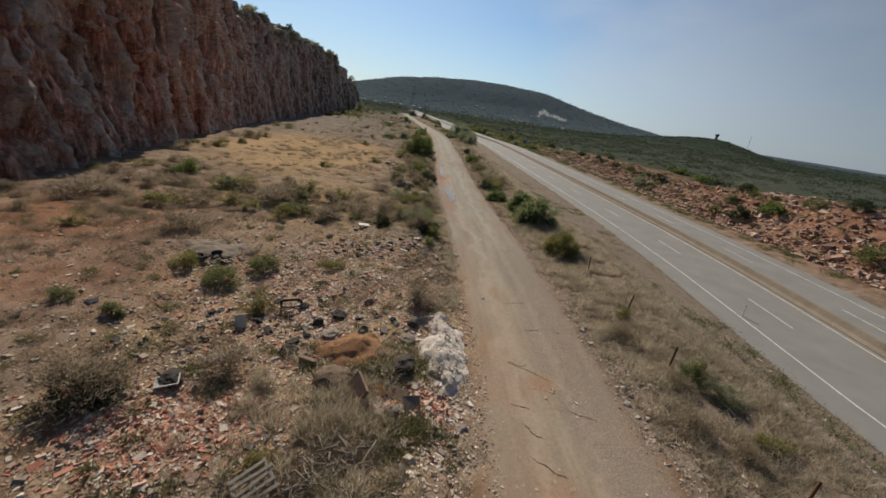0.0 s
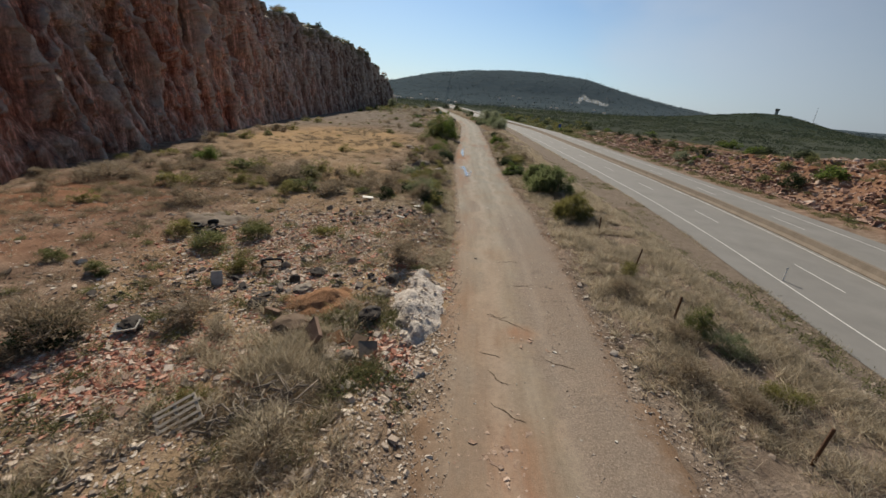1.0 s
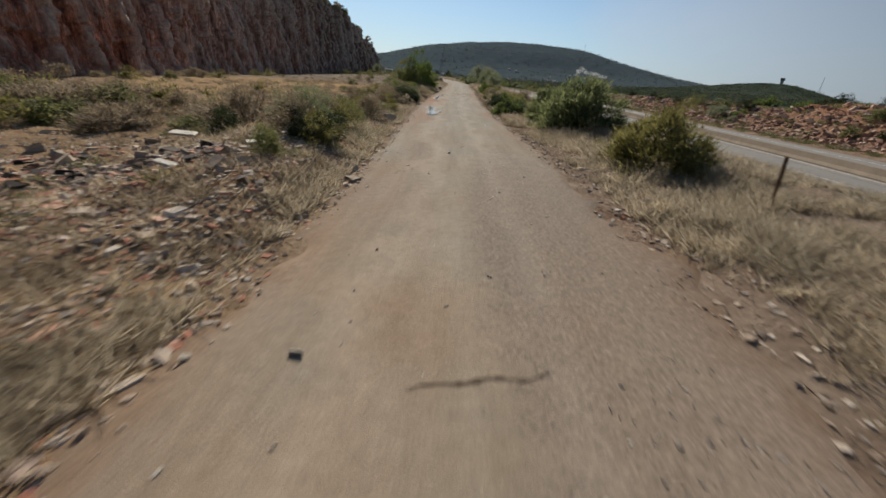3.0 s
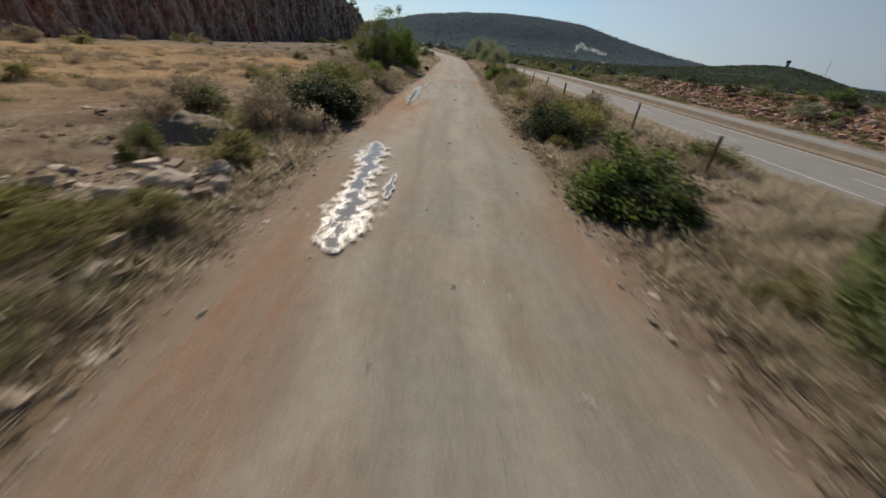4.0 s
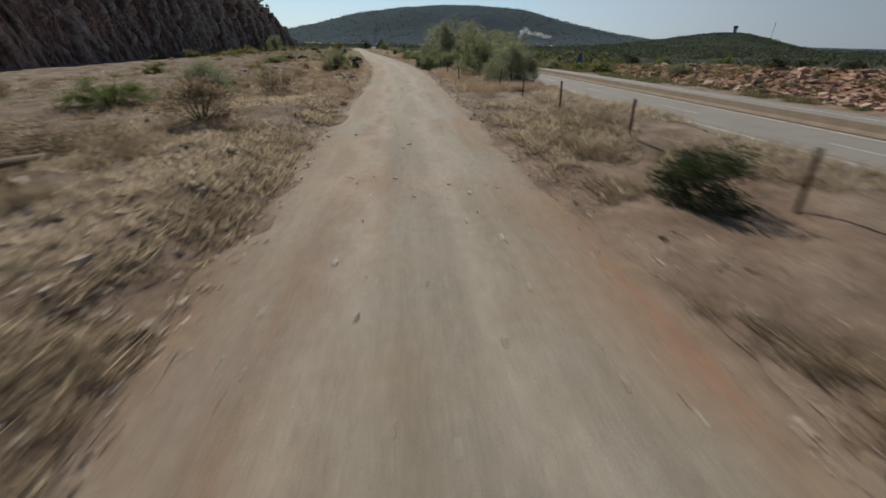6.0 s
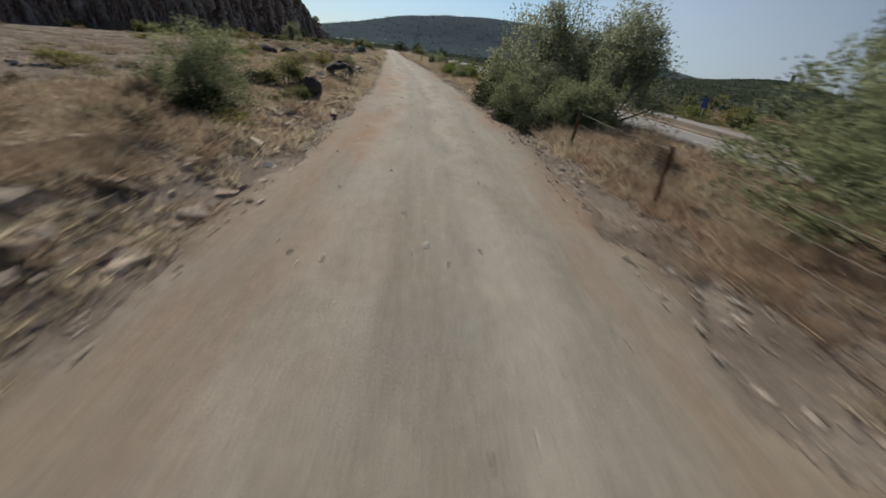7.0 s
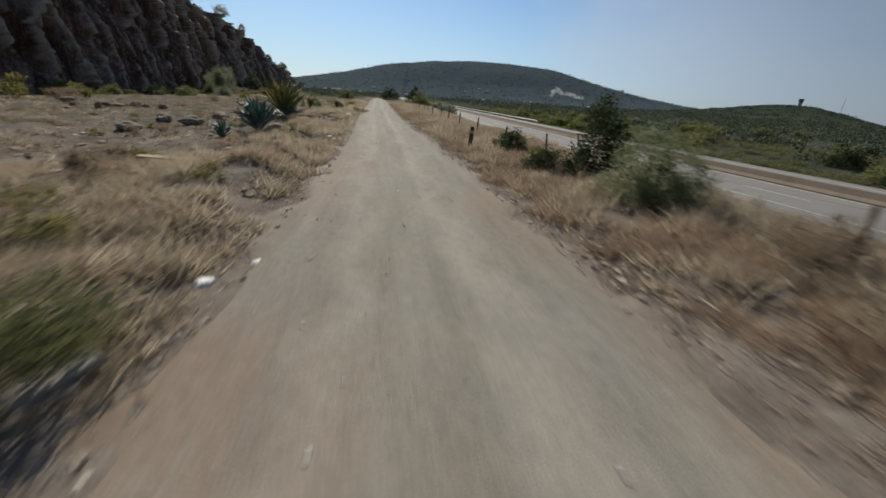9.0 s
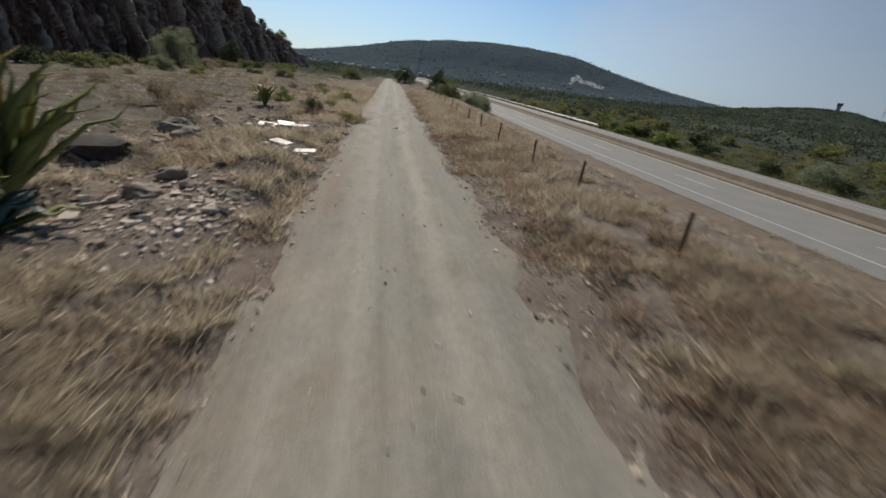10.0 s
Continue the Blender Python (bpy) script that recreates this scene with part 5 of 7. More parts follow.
def scatter(rs, n, y0, y1, u0, u1, patch=0.0, scale=0.35):
    y = rs.uniform(y0, y1, n)
    x = centre(y) + rs.uniform(u0, u1, n)
    x = x - np.sign(x - centre(y)) * (3.25 - half_width(y))
    keep = LUMP.octaves(x * scale + 17, y * scale, 3) > patch
    return np.stack([x[keep], y[keep]], -1)


rs = np.random.RandomState(77)
for k in range(16):                                         # dark shrubs along the top of the cut bank
    y = 60 + 8.2 * k + rs.uniform(-3, 3)
    s_ = rs.uniform(2.2, 3.6)
    plant(rs.choice(["dark", "green", "dark"]), float(road_edge(np.array(y))) + rs.uniform(34, 38), y, s_ * 1.2, s_ * 0.75, "dark green rounded shrub on top of the rocky bank")
rs = np.random.RandomState(21)
P = np.concatenate([scatter(rs, 17000, 18, 150, 3.6, 12.5, -0.12), scatter(rs, 15000, 150, 335, 3.6, 13, -0.08, 0.6), scatter(rs, 5000, 30, 330, 12, 17, -0.2), scatter(rs, 2600, 30, 75, 3.5, 8, -0.1), scatter(rs, 4200, 18, 78, 5.2, 11.6, 0.0, 0.6)])
P = np.concatenate([P, scatter(rs, 2200, 42, 82, 3.6, 6.5, 0.0, 0.7), scatter(rs, 1800, 42, 62, -4.6, -3.3, -0.1, 0.7)])
y = rs.uniform(24, 96, 5200)
P = np.concatenate([P, np.stack([centre(y) + 9.9 + 0.9 * sstep(40, 60, y) + 0.42 * rs.normal(size=5200), y], -1)])
y = rs.uniform(24, 300, 3800)
P = np.concatenate([P, np.stack([road_edge(y) - 2.75 + 0.2 * rs.normal(size=3800), y], -1)[LUMP.octaves(y * 0.4, y * 0 + 2, 3) > -0.1]])
P = P[~((P[:, 0] - centre(P[:, 1]) > 11.2) & (P[:, 1] < 112) & (P[:, 0] < road_edge(P[:, 1]) - 3.3) & (rs.rand(len(P)) < 0.85))]
grass("dry_grass_verge", P, rs.uniform(0.25, 0.6, len(P)), M_STRAW, "straw-coloured dry grass on the verge by the fence", seed=2)
P = np.concatenate([scatter(rs, 7000, 205, 335, 4.4, 9.5, -0.05, 0.6), scatter(rs, 9000, 150, 335, 4.2, 10.5, -0.1), scatter(rs, 3500, 150, 215, 4.2, 7.5, -0.3), scatter(rs, 4200, 148, 190, -14, -3.8, -0.05), scatter(rs, 3500, 232, 335, -7.5, -2.9, 0.0)])
grass("rusty_grass_verge", P, rs.uniform(0.25, 0.6, len(P)), M_RUST, "rust-brown dry grass along the fence", seed=3)
P = np.concatenate([scatter(rs, 14000, 40, 215, -10, -3.4, -0.08), scatter(rs, 6500, 226, 335, -12, -3.0, 0.05, 0.6), scatter(rs, 1800, 205, 226, -12, -3.2, 0.0), scatter(rs, 7000, 20, 330, -36, -6, 0.08, 0.15), scatter(rs, 1500, 20, 62, -9, -3.4, -0.05)])
P = np.concatenate([P, scatter(rs, 5500, 150, 205, -15, -3.4, -0.15, 0.5), scatter(rs, 2200, 114, 150, -13, -3.3, -0.1, 0.6)])
P = np.concatenate([P, scatter(rs, 4200, 228, 335, -4.8, -3.1, -0.05, 0.9), scatter(rs, 3000, 228, 335, -9, -4.4, 0.0, 0.6), scatter(rs, 7000, 225, 400, -42, -10, -0.2, 0.15), scatter(rs, 3500, 60, 205, -4.4, -3.2, -0.15)])
P = P[~((P[:, 1] > 31) & (P[:, 1] < 57) & (P[:, 0] > -13) & (P[:, 0] < -2) & (rs.rand(len(P)) < 0.55))]
grass("dry_grass_waste", P, rs.uniform(0.15, 0.5, len(P)), M_STRAW, "thin dry grass tufts on waste ground", seed=4)
P = np.concatenate([scatter(rs, 1200, 232, 310, 3.6, 5.6, 0.0), scatter(rs, 8000, 20, 130, -34, -4, -0.05, 0.25), scatter(rs, 8000, 130, 330, -34, -4, -0.05, 0.25), scatter(rs, 7000, 60, 140, 3.6, 9, -0.1), scatter(rs, 3200, 62, 115, -8.5, -3.4, -0.2), scatter(rs, 3500, 225, 330, 3.2, 8, 0.05)])
P = np.concatenate([P, scatter(rs, 1800, 200, 335, 3.8, 5.4, -0.05), scatter(rs, 3000, 205, 335, 4.6, 9, -0.2), scatter(rs, 2200, 228, 335, -9, -3.3, -0.15), scatter(rs, 2500, 60, 150, 3.2, 5.0, -0.15), scatter(rs, 2500, 60, 150, -4.6, -3.1, -0.15)])
P = P[~((P[:, 1] > 31) & (P[:, 1] < 57) & (P[:, 0] > -13) & (P[:, 0] < -2) & (rs.rand(len(P)) < 0.7))]
P = P[~((P[:, 1] > 40) & (P[:, 1] < 90) & (P[:, 0] > -24) & (P[:, 0] < -4.5) & (rs.rand(len(P)) < 0.45))]
grass("dry_twigs", P, rs.uniform(0.12, 0.42, len(P)), M_SCRUB, "low grey-brown dry weeds over stony ground", 10, 0.0145, 0.9, 6)
P = np.concatenate([scatter(rs, 90, 18, 34, -24, -4.2, -0.1, 0.4), scatter(rs, 650, 18, 66, -32, -4.2, -0.05, 0.2), scatter(rs, 650, 66, 150, -34, -6, 0.02, 0.15), scatter(rs, 700, 150, 330, -30, -5, 0.0, 0.15), scatter(rs, 420, 45, 116, -7, -3.7, -0.2), scatter(rs, 420, 50, 150, 4.4, 8.5, -0.1), scatter(rs, 500, 215, 330, 3.8, 9, 0.0)])
P = np.concatenate([P, scatter(rs, 130, 22, 58, -24, -3.9, -0.05, 0.5), np.stack([-15 + 6.5 * rs.normal(size=230), 63 + 3.2 * rs.normal(size=230)], -1), np.stack([-33 + 5 * rs.normal(size=200), 58 + 9 * rs.normal(size=200)], -1), scatter(rs, 150, 114, 142, -13, -3.6, -0.1, 0.5), scatter(rs, 220, 150, 205, -16, -3.8, -0.1, 0.5), np.stack([-6.5 + 1.3 * rs.normal(size=60), 30.2 + 1.6 * rs.normal(size=60)], -1)])
P = P[~((P[:, 1] > 27) & (P[:, 1] < 76) & (P[:, 0] > -20) & (P[:, 0] < -2) & (rs.rand(len(P)) < 0.62))]
grass("low_scrub", P, rs.uniform(0.35, 0.8, len(P)), M_SCRUB, "knee-high grey-brown dead scrub over waste ground", 110, 0.011, 0.75, 16, 0.26, "dry scrub")
P = np.concatenate([scatter(rs, 420, 18, 66, -32, -4.2, -0.05, 0.3), scatter(rs, 330, 66, 330, -36, -5, 0.05, 0.2), scatter(rs, 260, 225, 400, -44, -14, -0.1, 0.15), np.stack([-10.5 + 3 * rs.normal(size=110), 218 + 4 * rs.normal(size=110)], -1), np.stack([-4.2 + 0.45 * rs.normal(size=22), 32.6 + 0.5 * rs.normal(size=22)], -1), scatter(rs, 130, 50, 115, -7, -3.7, -0.1), scatter(rs, 120, 60, 140, 4.4, 9, -0.1)])
P = np.concatenate([P, scatter(rs, 120, 24, 58, -20, -3.9, -0.1, 0.6), np.stack([-5.6 + 0.8 * rs.normal(size=28), 36.2 + 1.0 * rs.normal(size=28)], -1)])
P = P[~((P[:, 1] > 38) & (P[:, 1] < 76) & (P[:, 0] > -22) & (P[:, 0] < -2) & (rs.rand(len(P)) < 0.5))]
grass("green_weeds", P, rs.uniform(0.3, 0.65, len(P)), M_WEED, "low dull green weeds over waste ground", 90, 0.013, 0.7, 17, 0.22, "weeds")
y = rs.uniform(190, 430, 1300)
P = np.stack([road_edge(y) + 20.4 + rs.rand(1300) ** 1.3 * 22, y], -1)
y = rs.uniform(50, 190, 420)
P = np.concatenate([P, np.stack([road_edge(y) + 22 + rs.rand(420) ** 1.5 * 34, y], -1)])
y = rs.uniform(24, 110, 240)
P = np.concatenate([P, np.stack([road_edge(y) - 3.2 - 5.5 * rs.rand(240) ** 1.4, y], -1)[LUMP.octaves(y * 0.5, 0 * y + 8, 2) > -0.15]])
lens_ = np.where(P[:, 0] < road_edge(P[:, 1]), rs.uniform(0.2, 0.45, len(P)), rs.uniform(0.5, 1.4, len(P)))
grass("roadside_scrub", P, lens_, M_WEED, "olive-green scrub on the land beyond the road", 80, 0.03, 0.8, 33, 0.5, "scrub")
P = np.concatenate([scatter(rs, 1000, 222, 335, -7.5, -3.5, -0.15, 0.6), scatter(rs, 110, 18, 37, -13, -4, -0.1), np.stack([-6.6 + 0.9 * rs.normal(size=60), 33.4 + 1.0 * rs.normal(size=60)], -1), scatter(rs, 700, 225, 335, 4.0, 9, -0.1, 0.6), scatter(rs, 200, 150, 225, 4, 8, 0.0), scatter(rs, 420, 24, 75, 4.3, 9.5, -0.1, 0.6)])
grass("tall_dry_grass", P, rs.uniform(0.55, 0.95, len(P)), M_STRAW, "tall straw-coloured grass clumps beside the track", 100, 0.011, 0.5, 18, 0.2)

P = np.concatenate([scatter(rs, 520, 150, 335, 4.0, 9.5, -0.1, 0.5), scatter(rs, 260, 225, 335, -8.5, -3.4, -0.05, 0.6), scatter(rs, 260, 148, 200, -13, -3.5, -0.1, 0.5), scatter(rs, 160, 225, 335, 3.2, 4.4, 0.1, 0.9)])
P = np.concatenate([P, scatter(rs, 330, 198, 240, -18, -4.2, -0.1, 0.6), scatter(rs, 420, 203, 262, 3.9, 9, -0.1, 0.6)])
grass("rusty_tussocks", P, rs.uniform(0.3, 0.7, len(P)), M_RUST, "rounded rust-brown tussocks of dead grass beside the track", 130, 0.011, 0.85, 41, 0.26)
P = np.concatenate([scatter(rs, 300, 225, 335, -9, -3.4, -0.1, 0.7), scatter(rs, 160, 20, 75, 4.6, 10, -0.1, 0.7), scatter(rs, 200, 148, 200, -13, -3.5, -0.1, 0.6)])
P = np.concatenate([P, scatter(rs, 360, 198, 240, -16, -4.2, -0.1, 0.5)])
grass("pale_tussocks", P, rs.uniform(0.35, 0.75, len(P)), M_STRAW, "pale straw tussocks of dead grass beside the track", 130, 0.011, 0.7, 43, 0.24)

# ---- rubble ----
CUBE = np.array([(-1, -1, -1), (1, -1, -1), (1, 1, -1), (-1, 1, -1), (-1, -1, 1), (1, -1, 1), (1, 1, 1), (-1, 1, 1)], float) * 0.5
QUADS = np.array([(0, 3, 2, 1), (4, 5, 6, 7), (0, 1, 5, 4), (1, 2, 6, 5), (2, 3, 7, 6), (3, 0, 4, 7)])


def chunks(name, pts, sizes, mat, label, flat=(1, 0.75, 0.42), jitter=0.55, seed=1, category="rubble", lift=None, zadd=None, tilt=0.35):
    """Broken pieces lying on the ground, joined."""
    rs = np.random.RandomState(seed)
    if lift is None:                                        # the track itself is swept clean
        keep = np.abs(pts[:, 0] - centre(pts[:, 1])) > 2.9
        pts, sizes, zadd = pts[keep], sizes[keep], None if zadd is None else zadd[keep]
    k = len(pts)
    v = np.repeat(CUBE[None], k, 0) + rs.uniform(-jitter, jitter, (k, 8, 3)) * 0.5
    v = v * (np.array(flat) * rs.uniform(0.65, 1.35, (k, 3)))[:, None, :] * sizes[:, None, None]
    a, b = rs.uniform(0, 6.28, k), rs.normal(size=k) * tilt
    ca, sa, cb, sb = np.cos(a), np.sin(a), np.cos(b), np.sin(b)
    y, z = v[..., 1] * cb[:, None] - v[..., 2] * sb[:, None], v[..., 1] * sb[:, None] + v[..., 2] * cb[:, None]
    x = v[..., 0] * ca[:, None] - y * sa[:, None]
    y = v[..., 0] * sa[:, None] + y * ca[:, None]
    g = ground_z(pts[:, 0], pts[:, 1]) if lift is None else lift(pts[:, 0], pts[:, 1])
    if zadd is not None:
        g = g + zadd
    low = z.min(1)
    w = np.stack([x + pts[:, 0, None], y + pts[:, 1, None], z + (g - low * 0.6 - 0.25 * sizes * flat[2])[:, None]], -1)
    f = (QUADS[None, 1:] + 8 * np.arange(k)[:, None, None]).reshape(-1, 4)
    return tagged(new(name, mesh_np(name, w.reshape(-1, 3), f, mat)), label, category, kind="stuff")


def blob(rs, n, cx, cy, rx, ry):
    return rs.normal(size=(n, 2)) * np.array([rx, ry]) * 0.5 + np.array([cx, cy])


rs = np.random.RandomState(31)
logsz = lambda n, m, s: np.clip(np.exp(rs.normal(math.log(m), s, n)), 0.02, 0.4)
P = np.concatenate([scatter(rs, 14000, 18, 62, -30, -3.9, -0.3), scatter(rs, 3200, 60, 130, -13, -3.8, -0.05), scatter(rs, 6500, 125, 300, -22, -3.6, 0.02)])
P = np.concatenate([P, scatter(rs, 5200, 120, 235, -7.5, -3.3, -0.2), scatter(rs, 1600, 76, 120, 3.2, 6.0, -0.2), scatter(rs, 1400, 225, 330, 2.6, 5.5, -0.1), scatter(rs, 1200, 18, 60, 3.2, 5.5, -0.1), scatter(rs, 1500, 60, 110, -5.2, -3.2, -0.2), scatter(rs, 900, 60, 215, 3.2, 4.8, -0.1)])
P = np.concatenate([P, scatter(rs, 1800, 255, 292, -10, -3.6, -0.2), blob(rs, 900, -14.5, 272, 8, 14), scatter(rs, 2600, 225, 290, -18, -4.2, -0.1, 0.4)])
chunks("field_stones", P, np.minimum(logsz(len(P), 0.06, 0.5), 0.24), M_STONE, "grey and tan stones strewn over waste ground", seed=2, category="stones")
P = np.concatenate([blob(rs, 1500, -12.4, 32.4, 5.0, 3.0), blob(rs, 900, -12.2, 32.2, 2.6, 1.7), blob(rs, 380, -3.9, 33.6, 1.2, 1.8), blob(rs, 1700, -9, 45, 10, 7), blob(rs, 1500, -7.5, 40, 8, 8), blob(rs, 420, -11.5, 38.5, 5, 4), blob(rs, 620, -6.8, 49.8, 6.0, 2.6), blob(rs, 260, -4.0, 34.6, 1.6, 2.2), blob(rs, 160, -13, 44, 4, 3), blob(rs, 1300, -11, 43, 9, 5), blob(rs, 900, -6.5, 50.5, 8, 4), blob(rs, 700, -12.6, 33.4, 6, 4), blob(rs, 260, -5.6, 156.5, 2.4, 5.0), blob(rs, 120, -4.6, 166, 1.5, 5)])
chunks("brick_rubble", P, logsz(len(P), 0.1, 0.4), M_BRICK, "broken red bricks and roof tiles dumped in heaps", (1, 0.55, 0.3), 0.16, 3)
P = np.concatenate([blob(rs, 260, -3.1, 37.0, 1.5, 3.8), blob(rs, 120, -3.4, 33.5, 1.6, 2.4), blob(rs, 170, -6.2, 54, 5, 4), blob(rs, 150, -5.5, 128, 3, 7), blob(rs, 520, -8.1, 250.6, 1.6, 1.6), blob(rs, 240, -9.6, 255.2, 2.4, 2.0), blob(rs, 260, -10.0, 263.4, 2.4, 3.0), blob(rs, 160, -9.7, 271.2, 1.5, 1.4), blob(rs, 320, -12.4, 278, 2.6, 2.4), blob(rs, 160, -9.5, 243.5, 2.6, 3), blob(rs, 300, -13.0, 281, 4.5, 4), blob(rs, 160, -5.6, 182, 3, 9), blob(rs, 130, -8, 205, 4, 9), blob(rs, 200, -9.5, 222, 4, 8), blob(rs, 160, -12, 262, 4, 6), blob(rs, 140, -20, 250, 4, 3)])
chunks("plaster_rubble", P, logsz(len(P), 0.085, 0.5), M_PLASTER, "white plaster and concrete fragments dumped beside the track", (1, 0.7, 0.4), 0.3, 4)
P = np.concatenate([blob(rs, 6000, -9, 43, 11, 14), blob(rs, 1200, -8, 33, 9, 6), scatter(rs, 3500, 215, 330, 2.9, 5.2, -0.3), scatter(rs, 6500, 18, 62, -30, -3.9, -0.1), scatter(rs, 1500, 62, 130, -12, -4, 0.0), scatter(rs, 4500, 18, 62, 3.1, 6.2, -0.25), blob(rs, 500, -4.9, 72.3, 2.6, 2.4)])
P = np.concatenate([P, scatter(rs, 15000, 22, 52, -16, -3.2, -0.5)])
chunks("pale_gravel", P, logsz(len(P), 0.05, 0.45), M_PALESTONE, "pale stone chips scattered over waste ground", seed=19, category="gravel")
P = np.concatenate([blob(rs, 6500, -8.5, 42, 11, 15), blob(rs, 3000, -7.5, 36, 10, 12), blob(rs, 1400, -5.5, 53, 6, 5), blob(rs, 900, -4.6, 32.5, 2.2, 5), blob(rs, 500, -6.5, 50.5, 5, 2.5), blob(rs, 900, -8.1, 250.6, 1.5, 1.5), blob(rs, 500, -9.8, 255.2, 2.2, 1.8), blob(rs, 700, -10.0, 263.4, 2.4, 3.0), blob(rs, 260, -9.7, 271.2, 1.4, 1.2), blob(rs, 500, -12.4, 278, 2.4, 2.4), blob(rs, 500, -6, 180, 5, 24), blob(rs, 300, -9, 215, 6, 12), blob(rs, 200, -13, 281, 5, 6), blob(rs, 120, -8.6, 252, 2.2, 2.6)])
chunks("white_chips", P, logsz(len(P), 0.06, 0.5), M_PLASTER, "white chips of plaster and tile strewn on the ground", (1, 0.7, 0.35), seed=29, category="chips")
P = np.concatenate([blob(rs, 130, -9.8, 39.8, 5, 3), blob(rs, 90, -7, 50.5, 6, 2), blob(rs, 50, -14.5, 36.5, 3, 2), blob(rs, 60, -17.3, 46.2, 2, 1.6)])
chunks("dark_debris", P, logsz(len(P), 0.17, 0.45), M_DEBRIS, "dark broken debris and scrap in the rubble", (1, 0.7, 0.4), seed=15)
P = np.concatenate([scatter(rs, 2900, 146, 230, -9.5, -3.4, -0.2), scatter(rs, 900, 150, 230, -20, -9, 0.0), scatter(rs, 900, 195, 245, -16, -5, 0.0, 0.3), scatter(rs, 420, 18, 60, -24, -4, 0.0), scatter(rs, 200, 225, 300, -16, -4, 0.0), blob(rs, 160, -14, 275, 6, 10), blob(rs, 130, -4.9, 72.3, 2.4, 2.0)])
chunks("pale_stone_blocks", P, logsz(len(P), 0.17, 0.45), M_PALESTONE, "pale broken stone blocks along the track side", seed=9, category="stones")
ontrack = lambda x, y: np.maximum(track_z(x, y, x - centre(y)), height(x, y))
P = np.concatenate([scatter(rs, 14000, 18, 300, 2.75, 4.6, -0.25, 0.6), scatter(rs, 14000, 18, 300, -4.6, -2.75, -0.25, 0.6)])
chunks("edge_gravel", P, np.minimum(logsz(len(P), 0.036, 0.5), 0.08), M_PALESTONE, "loose gravel and stones along the track edges", seed=12, category="gravel", lift=ontrack)
P = np.concatenate([scatter(rs, 90, 95, 140, -2.2, 2.6, -1), scatter(rs, 160, 20, 320, -2.8, 2.9, -1), blob(rs, 8, 2.2, 34.7, 0.6, 0.6), blob(rs, 30, 2.4, 101, 1.5, 3)])
chunks("track_stones", P, logsz(len(P), 0.06, 0.3), M_PEBBLE, "pale flat stones bedded in the dirt track", (1, 0.8, 0.3), seed=13, category="stones", lift=ontrack, tilt=0.06)
P = np.concatenate([blob(rs, 16, -0.1, 30.3, 0.9, 0.9), blob(rs, 70, 0.0, 30.0, 1.3, 2.2), blob(rs, 5, 1.6, 35.2, 0.6, 0.5)])
chunks("tan_flakes", P, np.concatenate([rs.uniform(0.08, 0.2, 16), rs.uniform(0.03, 0.09, 70), rs.uniform(0.1, 0.2, 5)]), M_FLAKE, "tan flakes of broken surface in a worn patch of the track", (1, 0.8, 0.16), seed=45, category="stones", lift=ontrack, tilt=0.1)
P = np.concatenate([scatter(rs, 4200, 22, 46, 1.0, 4.8, -0.1, 0.9), scatter(rs, 2600, 22, 60, 3.2, 5.4, -0.3, 0.9)])
chunks("asphalt_grit", P, np.minimum(logsz(len(P), 0.02, 0.5), 0.05), M_GRIT, "grey-brown grit broken out of the old asphalt", seed=46, category="grit", lift=ontrack)
y = rs.uniform(24, 120, 2600)
P = np.stack([road_edge(y) - rs.uniform(2.9, 8.8, 2600), y], -1)
chunks("shoulder_stones", P, np.minimum(logsz(len(P), 0.075, 0.5), 0.28), M_STONE, "grey and brown stones on the slope of the road shoulder", seed=47, category="stones")
P = scatter(rs, 1500, 24, 42, -3.9, -2.5, -0.5)
chunks("pale_edge_chips", P, np.minimum(logsz(len(P), 0.032, 0.45), 0.07), M_PALESTONE, "pale stone chips spilled onto the track edge", seed=44, category="gravel", lift=ontrack)
P = scatter(rs, 1500, 20, 320, -3.0, 3.1, -1)
chunks("track_pebbles", P, logsz(len(P), 0.032, 0.4), M_PEBBLE, "small pale stones loose on the dirt track", seed=6, category="pebbles", lift=lambda x, y: track_z(x, y, x - centre(y)))
y = rs.uniform(25, 250, 14000)
x = road_edge(y) + 24.6 + rs.rand(14000) ** 1.3 * 22
P = np.stack([x, y], -1)[rs.rand(14000) < 1 - sstep(150, 250, y)]
chunks("red_boulders", P, np.clip(np.exp(rs.normal(math.log(0.42), 0.42, len(P))), 0.15, 1.15), M_REDROCK, "red and tan broken boulders on the cut bank beyond the road", seed=7, category="boulders")


# ---- plaster heap and soil mound ----
def mound(name, cx, cy, rx, ry, h, mat, label, seed, category="heap"):
    xs, ys = np.linspace(-1.25, 1.25, 34), np.linspace(-1.25, 1.25, 44)
    X, Y, f = grid(xs, ys)
    r = np.hypot(X, Y)
    x, y = cx + X * rx, cy + Y * ry
    bump_ = LUMP.octaves(x * 1.1 + seed, y * 1.1, 4)
    z = height(x, y) - 0.12 + (h + 0.12) * np.clip(1 - r ** 1.5 + 0.55 * bump_, -0.3, 2) + 0.09 * LUMP.octaves(x * 5, y * 5 + seed, 3)
    return tagged(new(name, mesh_np(name, np.stack([x, y, z], -1), f, mat, True)), label, category)


